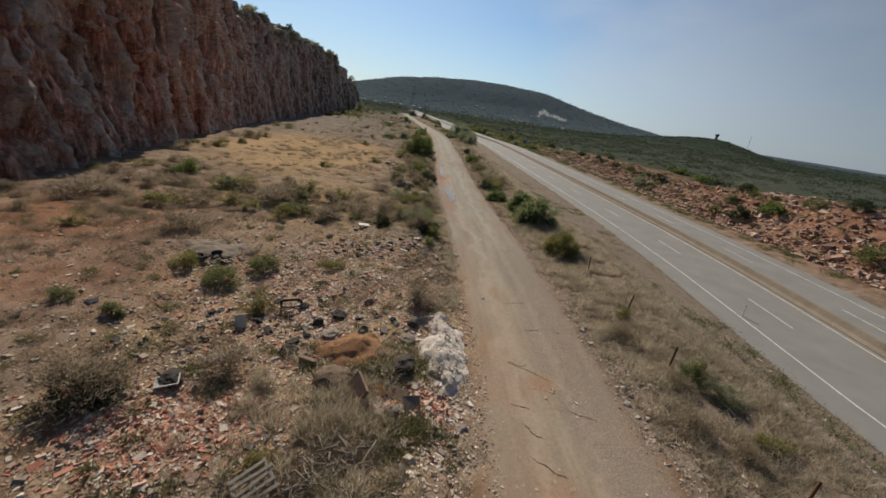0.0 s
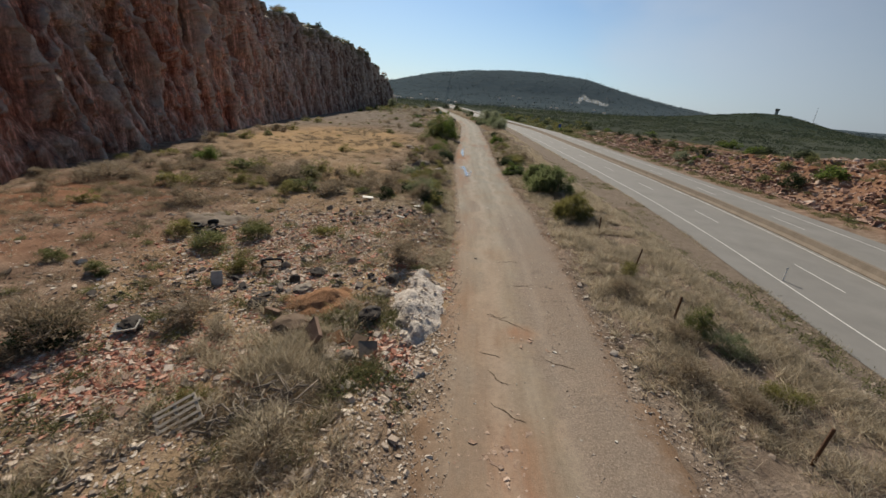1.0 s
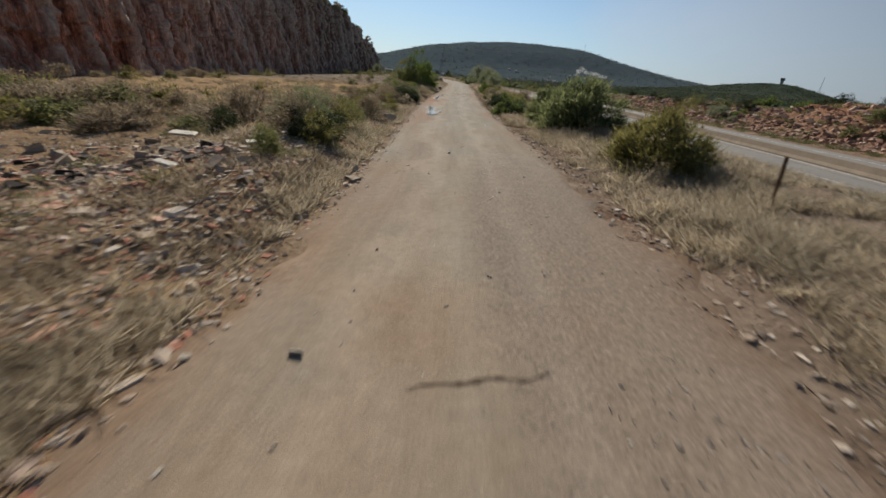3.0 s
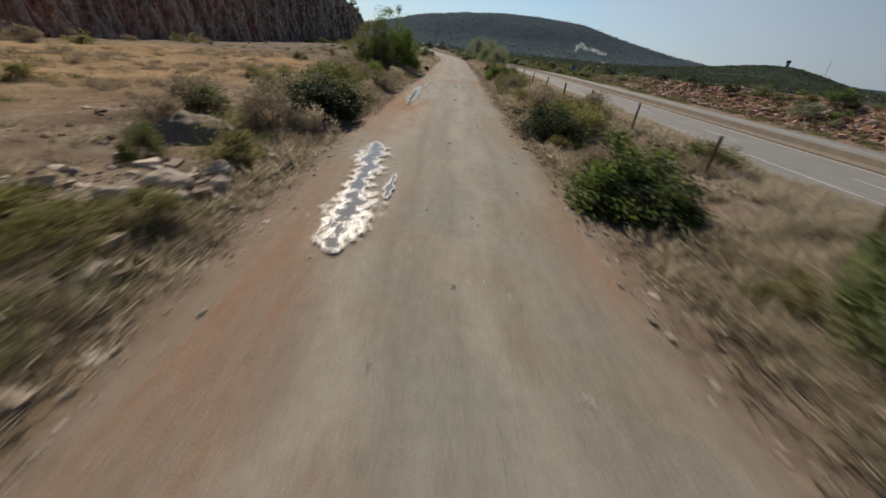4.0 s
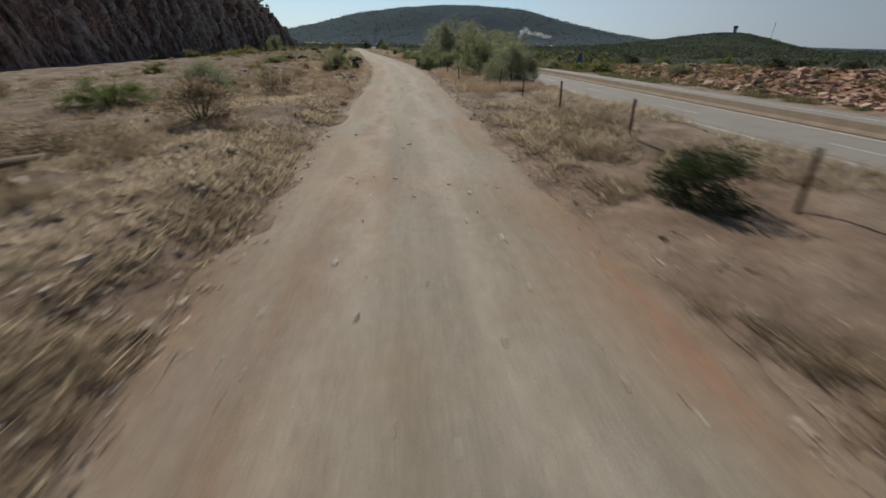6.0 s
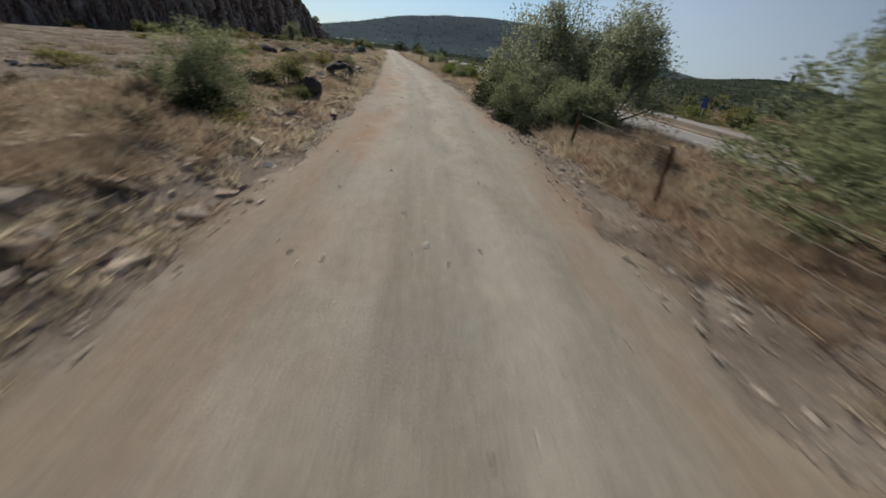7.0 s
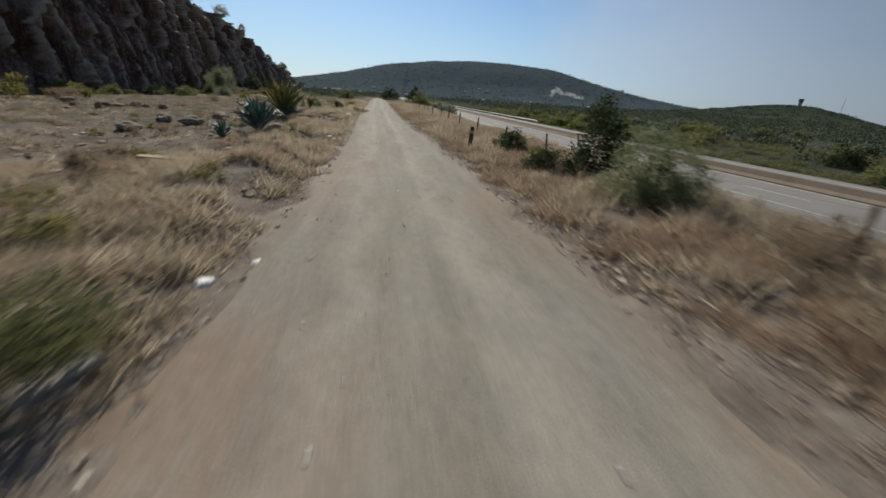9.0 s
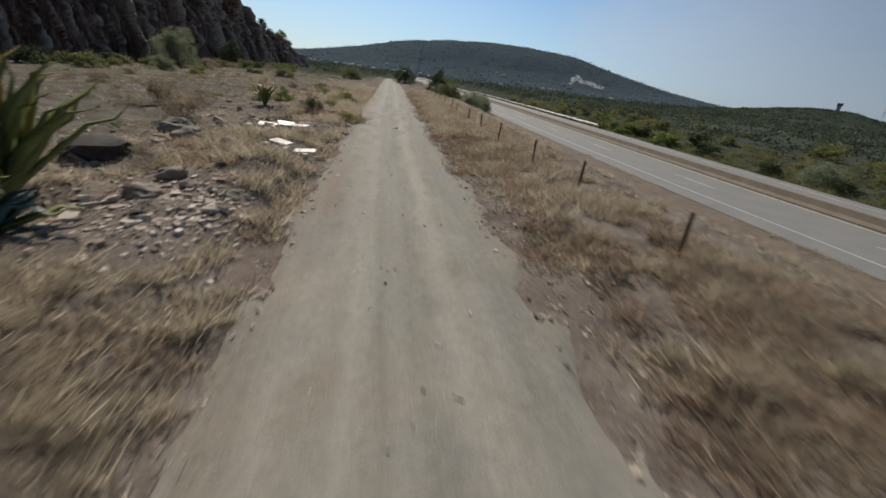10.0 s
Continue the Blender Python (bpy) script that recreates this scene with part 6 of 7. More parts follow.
P = blob(rs, 900, -3.0, 37.3, 1.25, 4.0)[:480]
q = np.hypot((P[:, 0] + 2.95) / 1.15, (P[:, 1] - 37.6) / 3.2)
chunks("plaster_lumps", P, np.clip(np.exp(rs.normal(math.log(0.04), 0.6, 480)), 0.015, 0.2), M_PLASTER, "broken lumps of white plaster on a heap", seed=27, zadd=0.56 * np.clip(1 - q ** 1.5, 0, 1))
mound("plaster_mound", -2.95, 37.6, 1.15, 3.2, 0.6, M_PLASTERHEAP, "heap of white crumbled plaster beside the dirt track", 3)
mound("soil_mound", -6.9, 37.4, 2.3, 1.3, 0.36, M_SOIL, "low mound of orange soil on waste ground", 9)
mound("gravel_mound", -17.6, 48.2, 2.8, 1.8, 0.25, M_SOILGREY, "spread of grey gravel beside an old tyre", 5)
mound("earth_bank", -6.4, 77.5, 1.8, 1.5, 0.7, M_SOILGREY, "low bank of grey-brown earth near the track", 14)

# ---- loose things ----
def shaped(name, bm, mat, smooth=False):
    me = bpy.data.meshes.new(name)
    bmesh.ops.recalc_face_normals(bm, faces=bm.faces)
    bm.to_mesh(me)
    bm.free()
    me.materials.append(mat)
    if smooth:
        me.polygons.foreach_set("use_smooth", [True] * len(me.polygons))
    return me


def box_bm(sx, sy, sz, bevel=0.01, z0=0.0, seg=1):
    bm = bmesh.new()
    bmesh.ops.create_cube(bm, size=1)
    for v in bm.verts:
        v.co = Vector((v.co.x * sx, v.co.y * sy, (v.co.z + 0.5) * sz + z0))
    if bevel:
        bmesh.ops.bevel(bm, geom=bm.edges[:], offset=bevel, segments=seg, affect="EDGES")
    return bm


def lathe_bm(prof, sides=24):
    """Turns a profile of (radius, height) round the z axis."""
    bm = bmesh.new()
    rings = [[bm.verts.new((r * math.cos(a), r * math.sin(a), z)) for a in (k * 2 * math.pi / sides for k in range(sides))] for r, z in prof]
    for a, b in zip(rings, rings[1:]):
        for k in range(sides):
            bm.faces.new((a[k], a[(k + 1) % sides], b[(k + 1) % sides], b[k]))
    return bm


def gz(x, y):
    return float(ground_z(x, y))


def on_ground(ob, x, y, rx=0, ry=0, rz=0, dz=0.0):
    ob.matrix_world = pose(x, y, gz(x, y) + dz, rx, ry, rz)
    return ob


def rock(x, y, w, h, mat, label, seed, category="rock"):
    bm = bmesh.new()
    bmesh.ops.create_icosphere(bm, subdivisions=3, radius=0.5)
    for v in bm.verts:
        d = 1 + 0.36 * noise.fractal(v.co * 2.0 + Vector((seed, 0, 0)), 0.8, 2.1, 4)
        v.co = Vector((v.co.x * w * d, v.co.y * w * 0.85 * d, (v.co.z * d + 0.32) * h))
    return tagged(on_ground(new("rock", shaped("rock", bm, mat)), x, y, rz=seed * 40, dz=-0.05), label, category)


def slab(x, y, sx, sy, sz, mat, label, rx=0, ry=0, rz=0, category="slab", dz=0.0):
    bm = box_bm(sx, sy, sz, min(sz, 0.05) * 0.3)
    for v in bm.verts:
        v.co += Vector((random.uniform(-1, 1), random.uniform(-1, 1), 0)) * 0.04 * sx
    return tagged(on_ground(new("slab", shaped("slab", bm, mat)), x, y, rx, ry, rz, dz), label, category)


def tyre(x, y, rx=0, ry=0, rz=0, dz=0.0):
    prof = [(0.19, 0.03), (0.22, 0.0), (0.29, -0.005), (0.325, 0.03), (0.335, 0.09), (0.335, 0.12), (0.325, 0.18), (0.29, 0.215), (0.22, 0.21), (0.19, 0.18), (0.21, 0.15), (0.21, 0.06), (0.19, 0.03)]
    bm = lathe_bm(prof, 40)
    for v in bm.verts:
        if math.hypot(v.co.x, v.co.y) > 0.328:
            k = round(math.atan2(v.co.y, v.co.x) / (2 * math.pi) * 40)
            v.co *= 0.985 if k % 2 else 1.0
    return tagged(on_ground(new("tyre", shaped("tyre", bm, M_BLACK, True)), x, y, rx, ry, rz, dz), "worn black rubber tyre lying on waste ground", "tyre")


tyre(-18.0, 46.3, 8, 12, 0, 0.05)
tyre(-17.2, 46.9, -30, 6, 50, 0.12)
tyre(-7.9, 247.6, 12, 20, 30, 0.06)


def basin(x, y, rz):
    """A white rectangular tray with a rim and a hollow."""
    bm = bmesh.new()
    rings = []
    for sx, sy, z in ((0.32, 0.21, 0.0), (0.36, 0.25, 0.14), (0.39, 0.28, 0.155), (0.39, 0.28, 0.175), (0.345, 0.235, 0.175), (0.325, 0.215, 0.115)):
        rings.append([bm.verts.new((a * sx, b * sy, z)) for a, b in ((-1, -1), (1, -1), (1, 1), (-1, 1))])
    for a, b in zip(rings, rings[1:]):
        for k in range(4):
            bm.faces.new((a[k], a[(k + 1) % 4], b[(k + 1) % 4], b[k]))
    bm.faces.new(rings[-1])
    bm.faces.new(rings[0][::-1])
    return tagged(on_ground(new("basin", shaped("basin", bm, M_DUSTY)), x, y, 6, -6, rz, 0.06), "discarded dusty white rectangular basin on a brick heap", "basin")


basin(-13.2, 34.4, 20)


def bent_tube(pts, r, sides=8, closed=False):
    """A tube through points, tapering by each point's own radius if r is a list."""
    rr = r if isinstance(r, list) else [r] * len(pts)
    P = [Vector(p) for p in pts]
    bm = bmesh.new()
    rings = []
    for k, p in enumerate(P):
        a = P[(k - 1) % len(P)] if closed else P[max(k - 1, 0)]
        b = P[(k + 1) % len(P)] if closed else P[min(k + 1, len(P) - 1)]
        q = (b - a).to_track_quat("Z", "Y")
        rings.append([bm.verts.new(p + q @ Vector((rr[k] * math.cos(t), rr[k] * math.sin(t), 0))) for t in (j * 2 * math.pi / sides for j in range(sides))])
    for k in range(len(P) if closed else len(P) - 1):
        a, b = rings[k], rings[(k + 1) % len(P)]
        for j in range(sides):
            bm.faces.new((a[j], a[(j + 1) % sides], b[(j + 1) % sides], b[j]))
    if not closed:
        bm.faces.new(rings[0][::-1])
        bm.faces.new(rings[-1])
    return bm


frame_ring = [(0.5 * math.copysign(abs(math.cos(a)) ** 0.5, math.cos(a)), 0.0, 0.55 + 0.28 * math.copysign(abs(math.sin(a)) ** 0.5, math.sin(a))) for a in (k * 2 * math.pi / 20 for k in range(20))]
seat = tagged(new("plastic_frame"), "broken black plastic frame standing in rubble", "plastic frame")
part("rim", shaped("rim", bent_tube(frame_ring, 0.06, 8, True), M_BLACK, True), seat)
part("stem", shaped("stem", bent_tube([(0, 0, -0.1), (0.02, 0.02, 0.15), (0, 0, 0.3)], 0.07), M_BLACK, True), seat)
on_ground(seat, -10.9, 41.3, 18, 0, 20, -0.22)
slab(-12.5, 38.9, 0.5, 0.06, 0.65, M_DUSTY, "grey cement panel leaning in rubble", -25, 0, 25)
slab(-6.9, 34.8, 0.75, 0.12, 0.75, M_SOIL, "brown stone slab propped in dry grass", -48, 10, 15, dz=-0.25)
slab(-6.1, 34.4, 0.6, 0.1, 0.8, M_SOIL, "orange clay slab propped in dry grass", -62, 15, -60, dz=-0.15)
slab(-4.9, 34.2, 0.6, 0.1, 0.5, M_BROWN, "brown stone slab leaning on rubble", -66, 0, -20)
slab(-9.1, 56.4, 0.9, 0.5, 0.08, M_DUSTY, "pale flat board lying on rubble", 4, 3, 12, "board", 0.15)
slab(-4.5, 52.5, 0.5, 0.3, 0.07, M_DUSTY, "small dusty board on rubble", 6, 0, 30, "board", 0.1)
slab(-5.4, 49.8, 0.6, 0.25, 0.06, M_DUSTY, "small dusty board among broken bricks", 3, 8, -15, "board", 0.1)
slab(-4.0, 88.2, 0.6, 0.35, 0.1, M_CONCRETE, "small grey concrete slab by the track", 8, 5, 40)
slab(-4.2, 128.8, 0.9, 0.6, 0.05, M_WHITE, "white sheet of board lying on litter", 5, -4, 25, "board", 0.05)
slab(-3.6, 122.6, 0.75, 0.16, 0.04, M_YELBOARD, "pale yellow-green plank lying on dry ground", 3, 4, 60, "plank", 0.04)
slab(-7.9, 126.9, 1.2, 0.25, 0.04, M_YELBOARD, "pale broken plank in a heap of litter", 6, -12, 35, "plank", 0.15)
slab(-4.9, 166.8, 1.5, 0.18, 0.05, M_WHITE, "long white plank beside the track", 2, 2, 72, "plank", 0.06)
slab(-5.9, 180.6, 2.2, 0.16, 0.05, M_WOOD, "long weathered plank lying by the track", 3, -4, 66, "plank", 0.08)
slab(-6.4, 183.2, 1.8, 0.14, 0.05, M_WOOD, "weathered plank on rubble", 2, 6, 80, "plank", 0.1)
slab(-0.95, 176.9, 2.0, 0.13, 0.05, M_WOOD, "long splintered plank lying at the track edge", 2, 3, 103, "plank", 0.1)
slab(-1.4, 178.7, 1.2, 0.12, 0.05, M_WOOD, "broken plank lying on stone rubble", 4, -6, 62, "plank", 0.14)
slab(-1.7, 181.2, 0.8, 0.2, 0.05, M_WOOD, "short weathered board on stone rubble", 5, 4, 65, "board", 0.1)
slab(-9.4, 197.0, 1.8, 0.4, 0.06, M_BARRIER, "long dusty sheet lying on waste ground", 3, 2, 20, "board", 0.1)
slab(-7.2, 199.2, 0.9, 0.6, 0.09, M_CONCRETE, "grey slab on waste ground", 6, 12, 10, "slab", 0.06)
slab(-9.0, 239.2, 3.2, 0.22, 0.06, M_YELBOARD, "long pale plank lying in dry grass", 1, 2, 6, "plank", 0.12)
slab(-13.8, 280.0, 1.2, 0.8, 0.08, M_DUSTY, "pale slab in a heap of rubble", 6, 3, 15, "slab", 0.12)
slab(-11.4, 277.4, 1.4, 0.6, 0.08, M_DUSTY, "pale sheet on rubble near the track", 3, -4, -8, "slab", 0.1)
for k, (x, y, w, h) in enumerate(((-2.9, 188.6, 1.6, 1.1), (-6.3, 189.1, 1.1, 0.65), (-5.0, 193.6, 0.8, 0.7), (-17.5, 226, 2.2, 1.2), (-19.5, 224, 1.8, 1.1), (-22, 229, 2.4, 1.0))):
    rock(x, y, w, h, M_BLACKROCK, "rough dark rock lying on dry ground", k + 1)
for k, (x, y, w, h) in enumerate(((-3.4, 36.1, 0.75, 0.55), (-4.6, 38.4, 0.8, 0.45), (-6.9, 42.0, 0.5, 0.45), (-10.2, 41.3, 0.45, 0.5), (-12.4, 36.2, 0.9, 0.45), (-4.4, 40.0, 0.5, 0.4), (-2.3, 110.4, 0.7, 0.45), (-1.9, 111.4, 0.6, 0.5),
                                  (-2.6, 111.9, 0.7, 0.5), (-2.0, 109.6, 0.5, 0.3), (-17.5, 256, 1.6, 0.8), (-19.2, 252, 1.5, 0.7), (-16.0, 263.2, 2.0, 0.9), (-14.4, 260.2, 1.5, 0.7), (-10.3, 251.2, 1.1, 0.7), (-9.1, 249.6, 1.1, 0.6), (-18.5, 263, 1.3, 0.8), (-10.2, 255.5, 0.7, 0.4), (-8.8, 254.9, 0.65, 0.36), (-9.4, 255.6, 0.5, 0.3), (-11.2, 264.2, 0.9, 0.45), (-11.7, 266.3, 0.8, 0.45), (-10.6, 265.2, 0.5, 0.3), (-12.9, 255.2, 0.8, 0.5), (-20.5, 258, 1.2, 0.7), (-14.2, 272, 1.3, 0.7), (-16.4, 275, 1.6, 0.8), (-11.8, 270.5, 0.9, 0.5))):
    rock(x, y, w, h, M_ROCK, "grey-brown stone block on waste ground", k + 11)

rock(-15.6, 268.9, 2.4, 0.8, M_BLACKROCK, "low dark rock outcrop in dry ground", 201)
slab(-9.4, 270.9, 1.3, 0.5, 0.05, M_DUSTY, "pale flat sheet on stony ground", 3, -3, 10, "sheet", 0.08)
slab(-10.3, 271.6, 0.9, 0.5, 0.05, M_DUSTY, "pale broken sheet on stony ground", 5, 4, -25, "sheet", 0.08)
slab(-12.0, 277.6, 0.9, 0.6, 0.06, M_WHITE, "dirty white panel on a rubble heap", 12, 6, 30, "panel", 0.22)
for k, (x, y, w, h) in enumerate(((-3.3, 71.3, 0.8, 0.5), (-3.8, 72.2, 0.9, 0.5), (-3.1, 72.7, 0.5, 0.35), (-4.3, 71.5, 0.7, 0.45), (-3.5, 73.6, 0.6, 0.35), (-7.6, 92.2, 1.0, 0.6), (-8.3, 95.0, 1.1, 0.6), (-6.7, 91.0, 0.7, 0.4), (-4.4, 89.5, 0.9, 0.4), (-9.2, 93.4, 0.9, 0.5), (-7.2, 94.0, 0.6, 0.4), (-5.6, 90.0, 0.5, 0.3), (-10.0, 96.5, 1.2, 0.6))):
    rock(x, y, w, h, M_STONEPALE, "pale tan boulder at the track side", 210 + k, "boulder")
for k, (x, y, w, h) in enumerate(((-1.4, 110.9, 0.6, 0.4), (-1.1, 111.5, 0.45, 0.3), (-1.65, 110.2, 0.5, 0.35), (-1.3, 112.0, 0.4, 0.28), (-0.95, 110.5, 0.32, 0.22), (-1.9, 109.6, 0.5, 0.3), (-1.5, 111.4, 0.38, 0.3), (-1.2, 109.9, 0.28, 0.2))):
    rock(x, y, w, h, M_PLASTERHEAP, "pale lump of broken concrete at the foot of a tree", 220 + k, "rubble")
rs = np.random.RandomState(71)
for k in range(12):
    rock(-30.5 + rs.normal() * 3.2, 268 + rs.normal() * 3.5, rs.uniform(0.6, 1.5), rs.uniform(0.35, 0.8), M_REDDISH, "reddish-brown boulder on dry ground", k + 41, "boulder")

bucket = tagged(new("bucket"), "old dark metal drum with a white lid on dirt track edge", "bucket")
part("body", shaped("body", lathe_bm([(0.0, 0.0), (0.26, 0.0), (0.275, 0.03), (0.255, 0.07), (0.23, 0.3), (0.245, 0.54), (0.26, 0.58), (0.0, 0.58)]), M_DRUM, True), bucket)
part("lid", shaped("lid", lathe_bm([(0.0, 0.585), (0.285, 0.585), (0.295, 0.61), (0.285, 0.645), (0.0, 0.66)]), M_WHITE, True), bucket, "white lid")
part("handle", shaped("handle", bent_tube([(0.24, -0.02, 0.5), (0.36, -0.06, 0.4), (0.37, -0.08, 0.2), (0.24, -0.05, 0.12)], 0.02), M_DRUM, True), bucket)
bucket.matrix_world = pose(-1.15, 120.8, gz(-1.15, 120.8) + 0.03, 0, 0, 20)

log_pts = [(-7.6, 136.0, 0.1), (-7.3, 133.6, 0.42), (-7.1, 131.4, 0.5), (-6.7, 129.2, 0.42), (-6.5, 127.6, 0.2), (-6.4, 126.4, 0.05)]
tagged(new("log", shaped("log", bent_tube([(x, y, gz(x, y) + z) for x, y, z in log_pts], [0.07, 0.12, 0.15, 0.16, 0.15, 0.12], 10), M_BARK, True)), "dead grey-brown tree limb lying on litter", "log")
tagged(on_ground(new("pipe", shaped("pipe", lathe_bm([(0.19, 0), (0.22, 0), (0.22, 0.9), (0.19, 0.9), (0.19, 0)], 20), M_WHITE, True)), -7.5, 127.9, 82, 0, 20, 0.25), "short white plastic pipe in a heap of litter", "pipe")
for x, y, r in ((-7.7, 124.4, 0.17), (-6.4, 124.9, 0.14), (-5.4, 126.2, 0.12)):
    rock(x, y, r * 2, r * 1.6, M_WHITE, "crumpled white plastic bag on the ground", int(r * 100), "bag")
rock(-6.9, 57.4, 0.5, 0.35, M_ORANGE, "crumpled orange plastic sheet in scrub", 77, "plastic sheet")
rock(-5.0, 60.9, 0.45, 0.25, M_ORANGE, "crumpled orange plastic sheet in scrub", 78, "plastic sheet")

# ---- single blocks and bricks ----
def lump(seed, sx, sy, sz, rough):
    bm = box_bm(sx, sy, sz, 0.05, 0.0, 1)
    rr = random.Random(seed)
    bmesh.ops.subdivide_edges(bm, edges=bm.edges[:], cuts=1, use_grid_fill=True)
    for v in bm.verts:
        v.co += Vector((rr.uniform(-1, 1), rr.uniform(-1, 1), rr.uniform(-1, 1))) * rough
    return bm


M_BLOCK = per_piece("block_stone", [(0.0, (0.17, 0.13, 0.095)), (0.4, (0.28, 0.225, 0.17)), (0.8, (0.38, 0.32, 0.26)), (1.0, (0.52, 0.47, 0.4))], by="object")
M_BRICKS = per_piece("brick_piece", [(0.0, (0.3, 0.125, 0.085)), (0.5, (0.45, 0.2, 0.135)), (1.0, (0.53, 0.33, 0.25))], by="object")
block_mes = [shaped("stone_block", lump(k, 1.0, 0.72, 0.5, 0.09), M_BLOCK) for k in range(6)]
brick_mes = [shaped("broken_brick", lump(k + 20, 0.24, 0.12, 0.075, 0.008), M_BRICKS) for k in range(4)]
rs = np.random.RandomState(81)
spots = [(y, float(centre(y)) - rs.uniform(3.7, 9.5)) for y in rs.uniform(147, 230, 110)] + [(y, rs.uniform(-15, -4.5)) for y in rs.uniform(30, 56, 30)]
spots += [(281 + 3 * rs.normal(), -13 + 2 * rs.normal()) for k in range(34)] + [(110.6 + 1.2 * rs.normal(), -1.7 + 0.4 * rs.normal()) for k in range(64)] + [(51 + 1.4 * rs.normal(), -6.0 + 2.2 * rs.normal()) for k in range(30)] + [(252 + 1.2 * rs.normal(), -8.8 + 0.9 * rs.normal()) for k in range(14)]
spots += [(y, float(centre(y)) - rs.uniform(3.6, 5)) for y in rs.uniform(64, 76, 16)]
for k, (y, x) in enumerate(spots):
    size = float(np.clip(np.exp(rs.normal(math.log(0.32), 0.4)), 0.16, 0.42 if y < 60 else 0.85))
    ob = new("stone_block", block_mes[k % 6])
    ob.matrix_world = pose(x, y, gz(x, y) - 0.1 * size, rs.normal() * 12, rs.normal() * 12, rs.uniform(0, 360)) @ Matrix.Diagonal((size, size * rs.uniform(0.7, 1.2), size * rs.uniform(0.6, 1.1), 1))
    tagged(ob, "pale dusty block of broken stone on the ground", "stone block", group="stone blocks")
for k in range(90):
    x, y = (-12.3 + 1.3 * rs.normal(), 32.3 + 0.9 * rs.normal()) if k < 60 else (-3.9 + 0.6 * rs.normal(), 33.7 + 0.8 * rs.normal())
    ob = new("broken_brick", brick_mes[k % 4])
    ob.matrix_world = pose(x, y, gz(x, y) + 0.03, rs.normal() * 25, rs.normal() * 25, rs.uniform(0, 360)) @ Matrix.Diagonal((rs.uniform(0.5, 1.1), 1, 1, 1))
    tagged(ob, "broken red brick lying on a rubble heap", "brick", group="broken bricks")
for k, (x, y, w, h, m, lab) in enumerate(((-4.1, 198.6, 0.7, 0.55, M_DEBRIS, "dark crumpled bag of waste"), (-3.5, 199.1, 0.5, 0.4, M_DUSTY, "grey crumpled plastic bag of waste"), (-4.5, 212.6, 0.35, 0.2, M_BLUE, "scrap of blue plastic at the track side"), (-4.9, 231.0, 0.3, 0.15, M_WHITE, "scrap of white plastic at the track side"), (-4.4, 231.8, 0.25, 0.12, M_WHITE, "scrap of white plastic at the track side"))):
    rock(x, y, w, h, m, lab, 90 + k, "litter")
slab(-5.5, 229.6, 1.3, 0.14, 0.05, M_WOOD, "weathered plank at the track side", 3, 4, 70, "plank", 0.06)
slab(-5.2, 228.6, 0.9, 0.3, 0.05, M_DUSTY, "pale board at the track side", 4, -6, 60, "board", 0.06)

# ---- agaves ----
def agave(x, y, size, n, mats, label, seed, spread_=1.0, slim=0.085, curl=1.0):
    rs = np.random.RandomState(seed)
    root = tagged(new("agave"), label, "agave", group="agaves")
    for k in range(n):
        a, q = k * 2.399 + rs.uniform(-0.2, 0.2), (k + 0.5) / n
        tilt = (1.25 - 1.15 * (1 - q) ** 0.8) * spread_
        L, w = size * rs.uniform(0.75, 1.05), size * slim * rs.uniform(0.8, 1.2)
        bm = bmesh.new()
        rows = []
        for j in range(8):
            s = j / 7
            bend = tilt + 0.35 * curl * s * s * rs.uniform(0.3, 1.6)
            r, z = L * s * math.sin(bend), L * s * math.cos(bend) + 0.02
            ww = w * (0.75 + 0.9 * s - 1.6 * s * s) if s < 1 else 0.004
            d, e = Vector((math.cos(a), math.sin(a), 0)), Vector((-math.sin(a), math.cos(a), 0))
            up = Vector((0, 0, 1)) * math.sin(bend) - d * math.cos(bend)
            c = d * r + Vector((0, 0, z))
            rows.append([bm.verts.new(c - e * ww + up * ww * 0.45), bm.verts.new(c), bm.verts.new(c + e * ww + up * ww * 0.45), bm.verts.new(c - up * ww * 0.5)])
        for p_, q_ in zip(rows, rows[1:]):
            for j in range(4):
                bm.faces.new((p_[j], p_[(j + 1) % 4], q_[(j + 1) % 4], q_[j]))
        part("leaf", shaped("leaf", bm, mats[0] if rs.rand() > 0.3 else mats[1], True), root)
    root.matrix_world = pose(x, y, gz(x, y) - 0.03)
    return root


agave(-13.1, 262.7, 3.3, 54, (M_AGAVE, M_DEADAG), "large green agave with yellowed leaves on stony ground", 1, 0.66, 0.06, 0.4)
agave(-10.8, 250.0, 2.2, 34, (M_BLUEAG, M_BLUEAG), "blue-green agave on stony ground", 2, 0.66)
agave(-12.6, 249.4, 1.2, 22, (M_BLUEAG, M_BLUEAG), "smaller blue-green agave on stony ground", 3, 0.9)
agave(-12.1, 261.4, 1.5, 26, (M_BLUEAG, M_AGAVE), "small blue-green agave beside a large one", 4)
agave(-14.0, 261.2, 1.3, 20, (M_BLUEAG, M_BLUEAG), "small blue-green agave beside a large one", 5)
agave(-17.2, 288.6, 1.9, 18, (M_AGAVE, M_DEADAG), "upright green agave among dry grass", 6, 0.5)

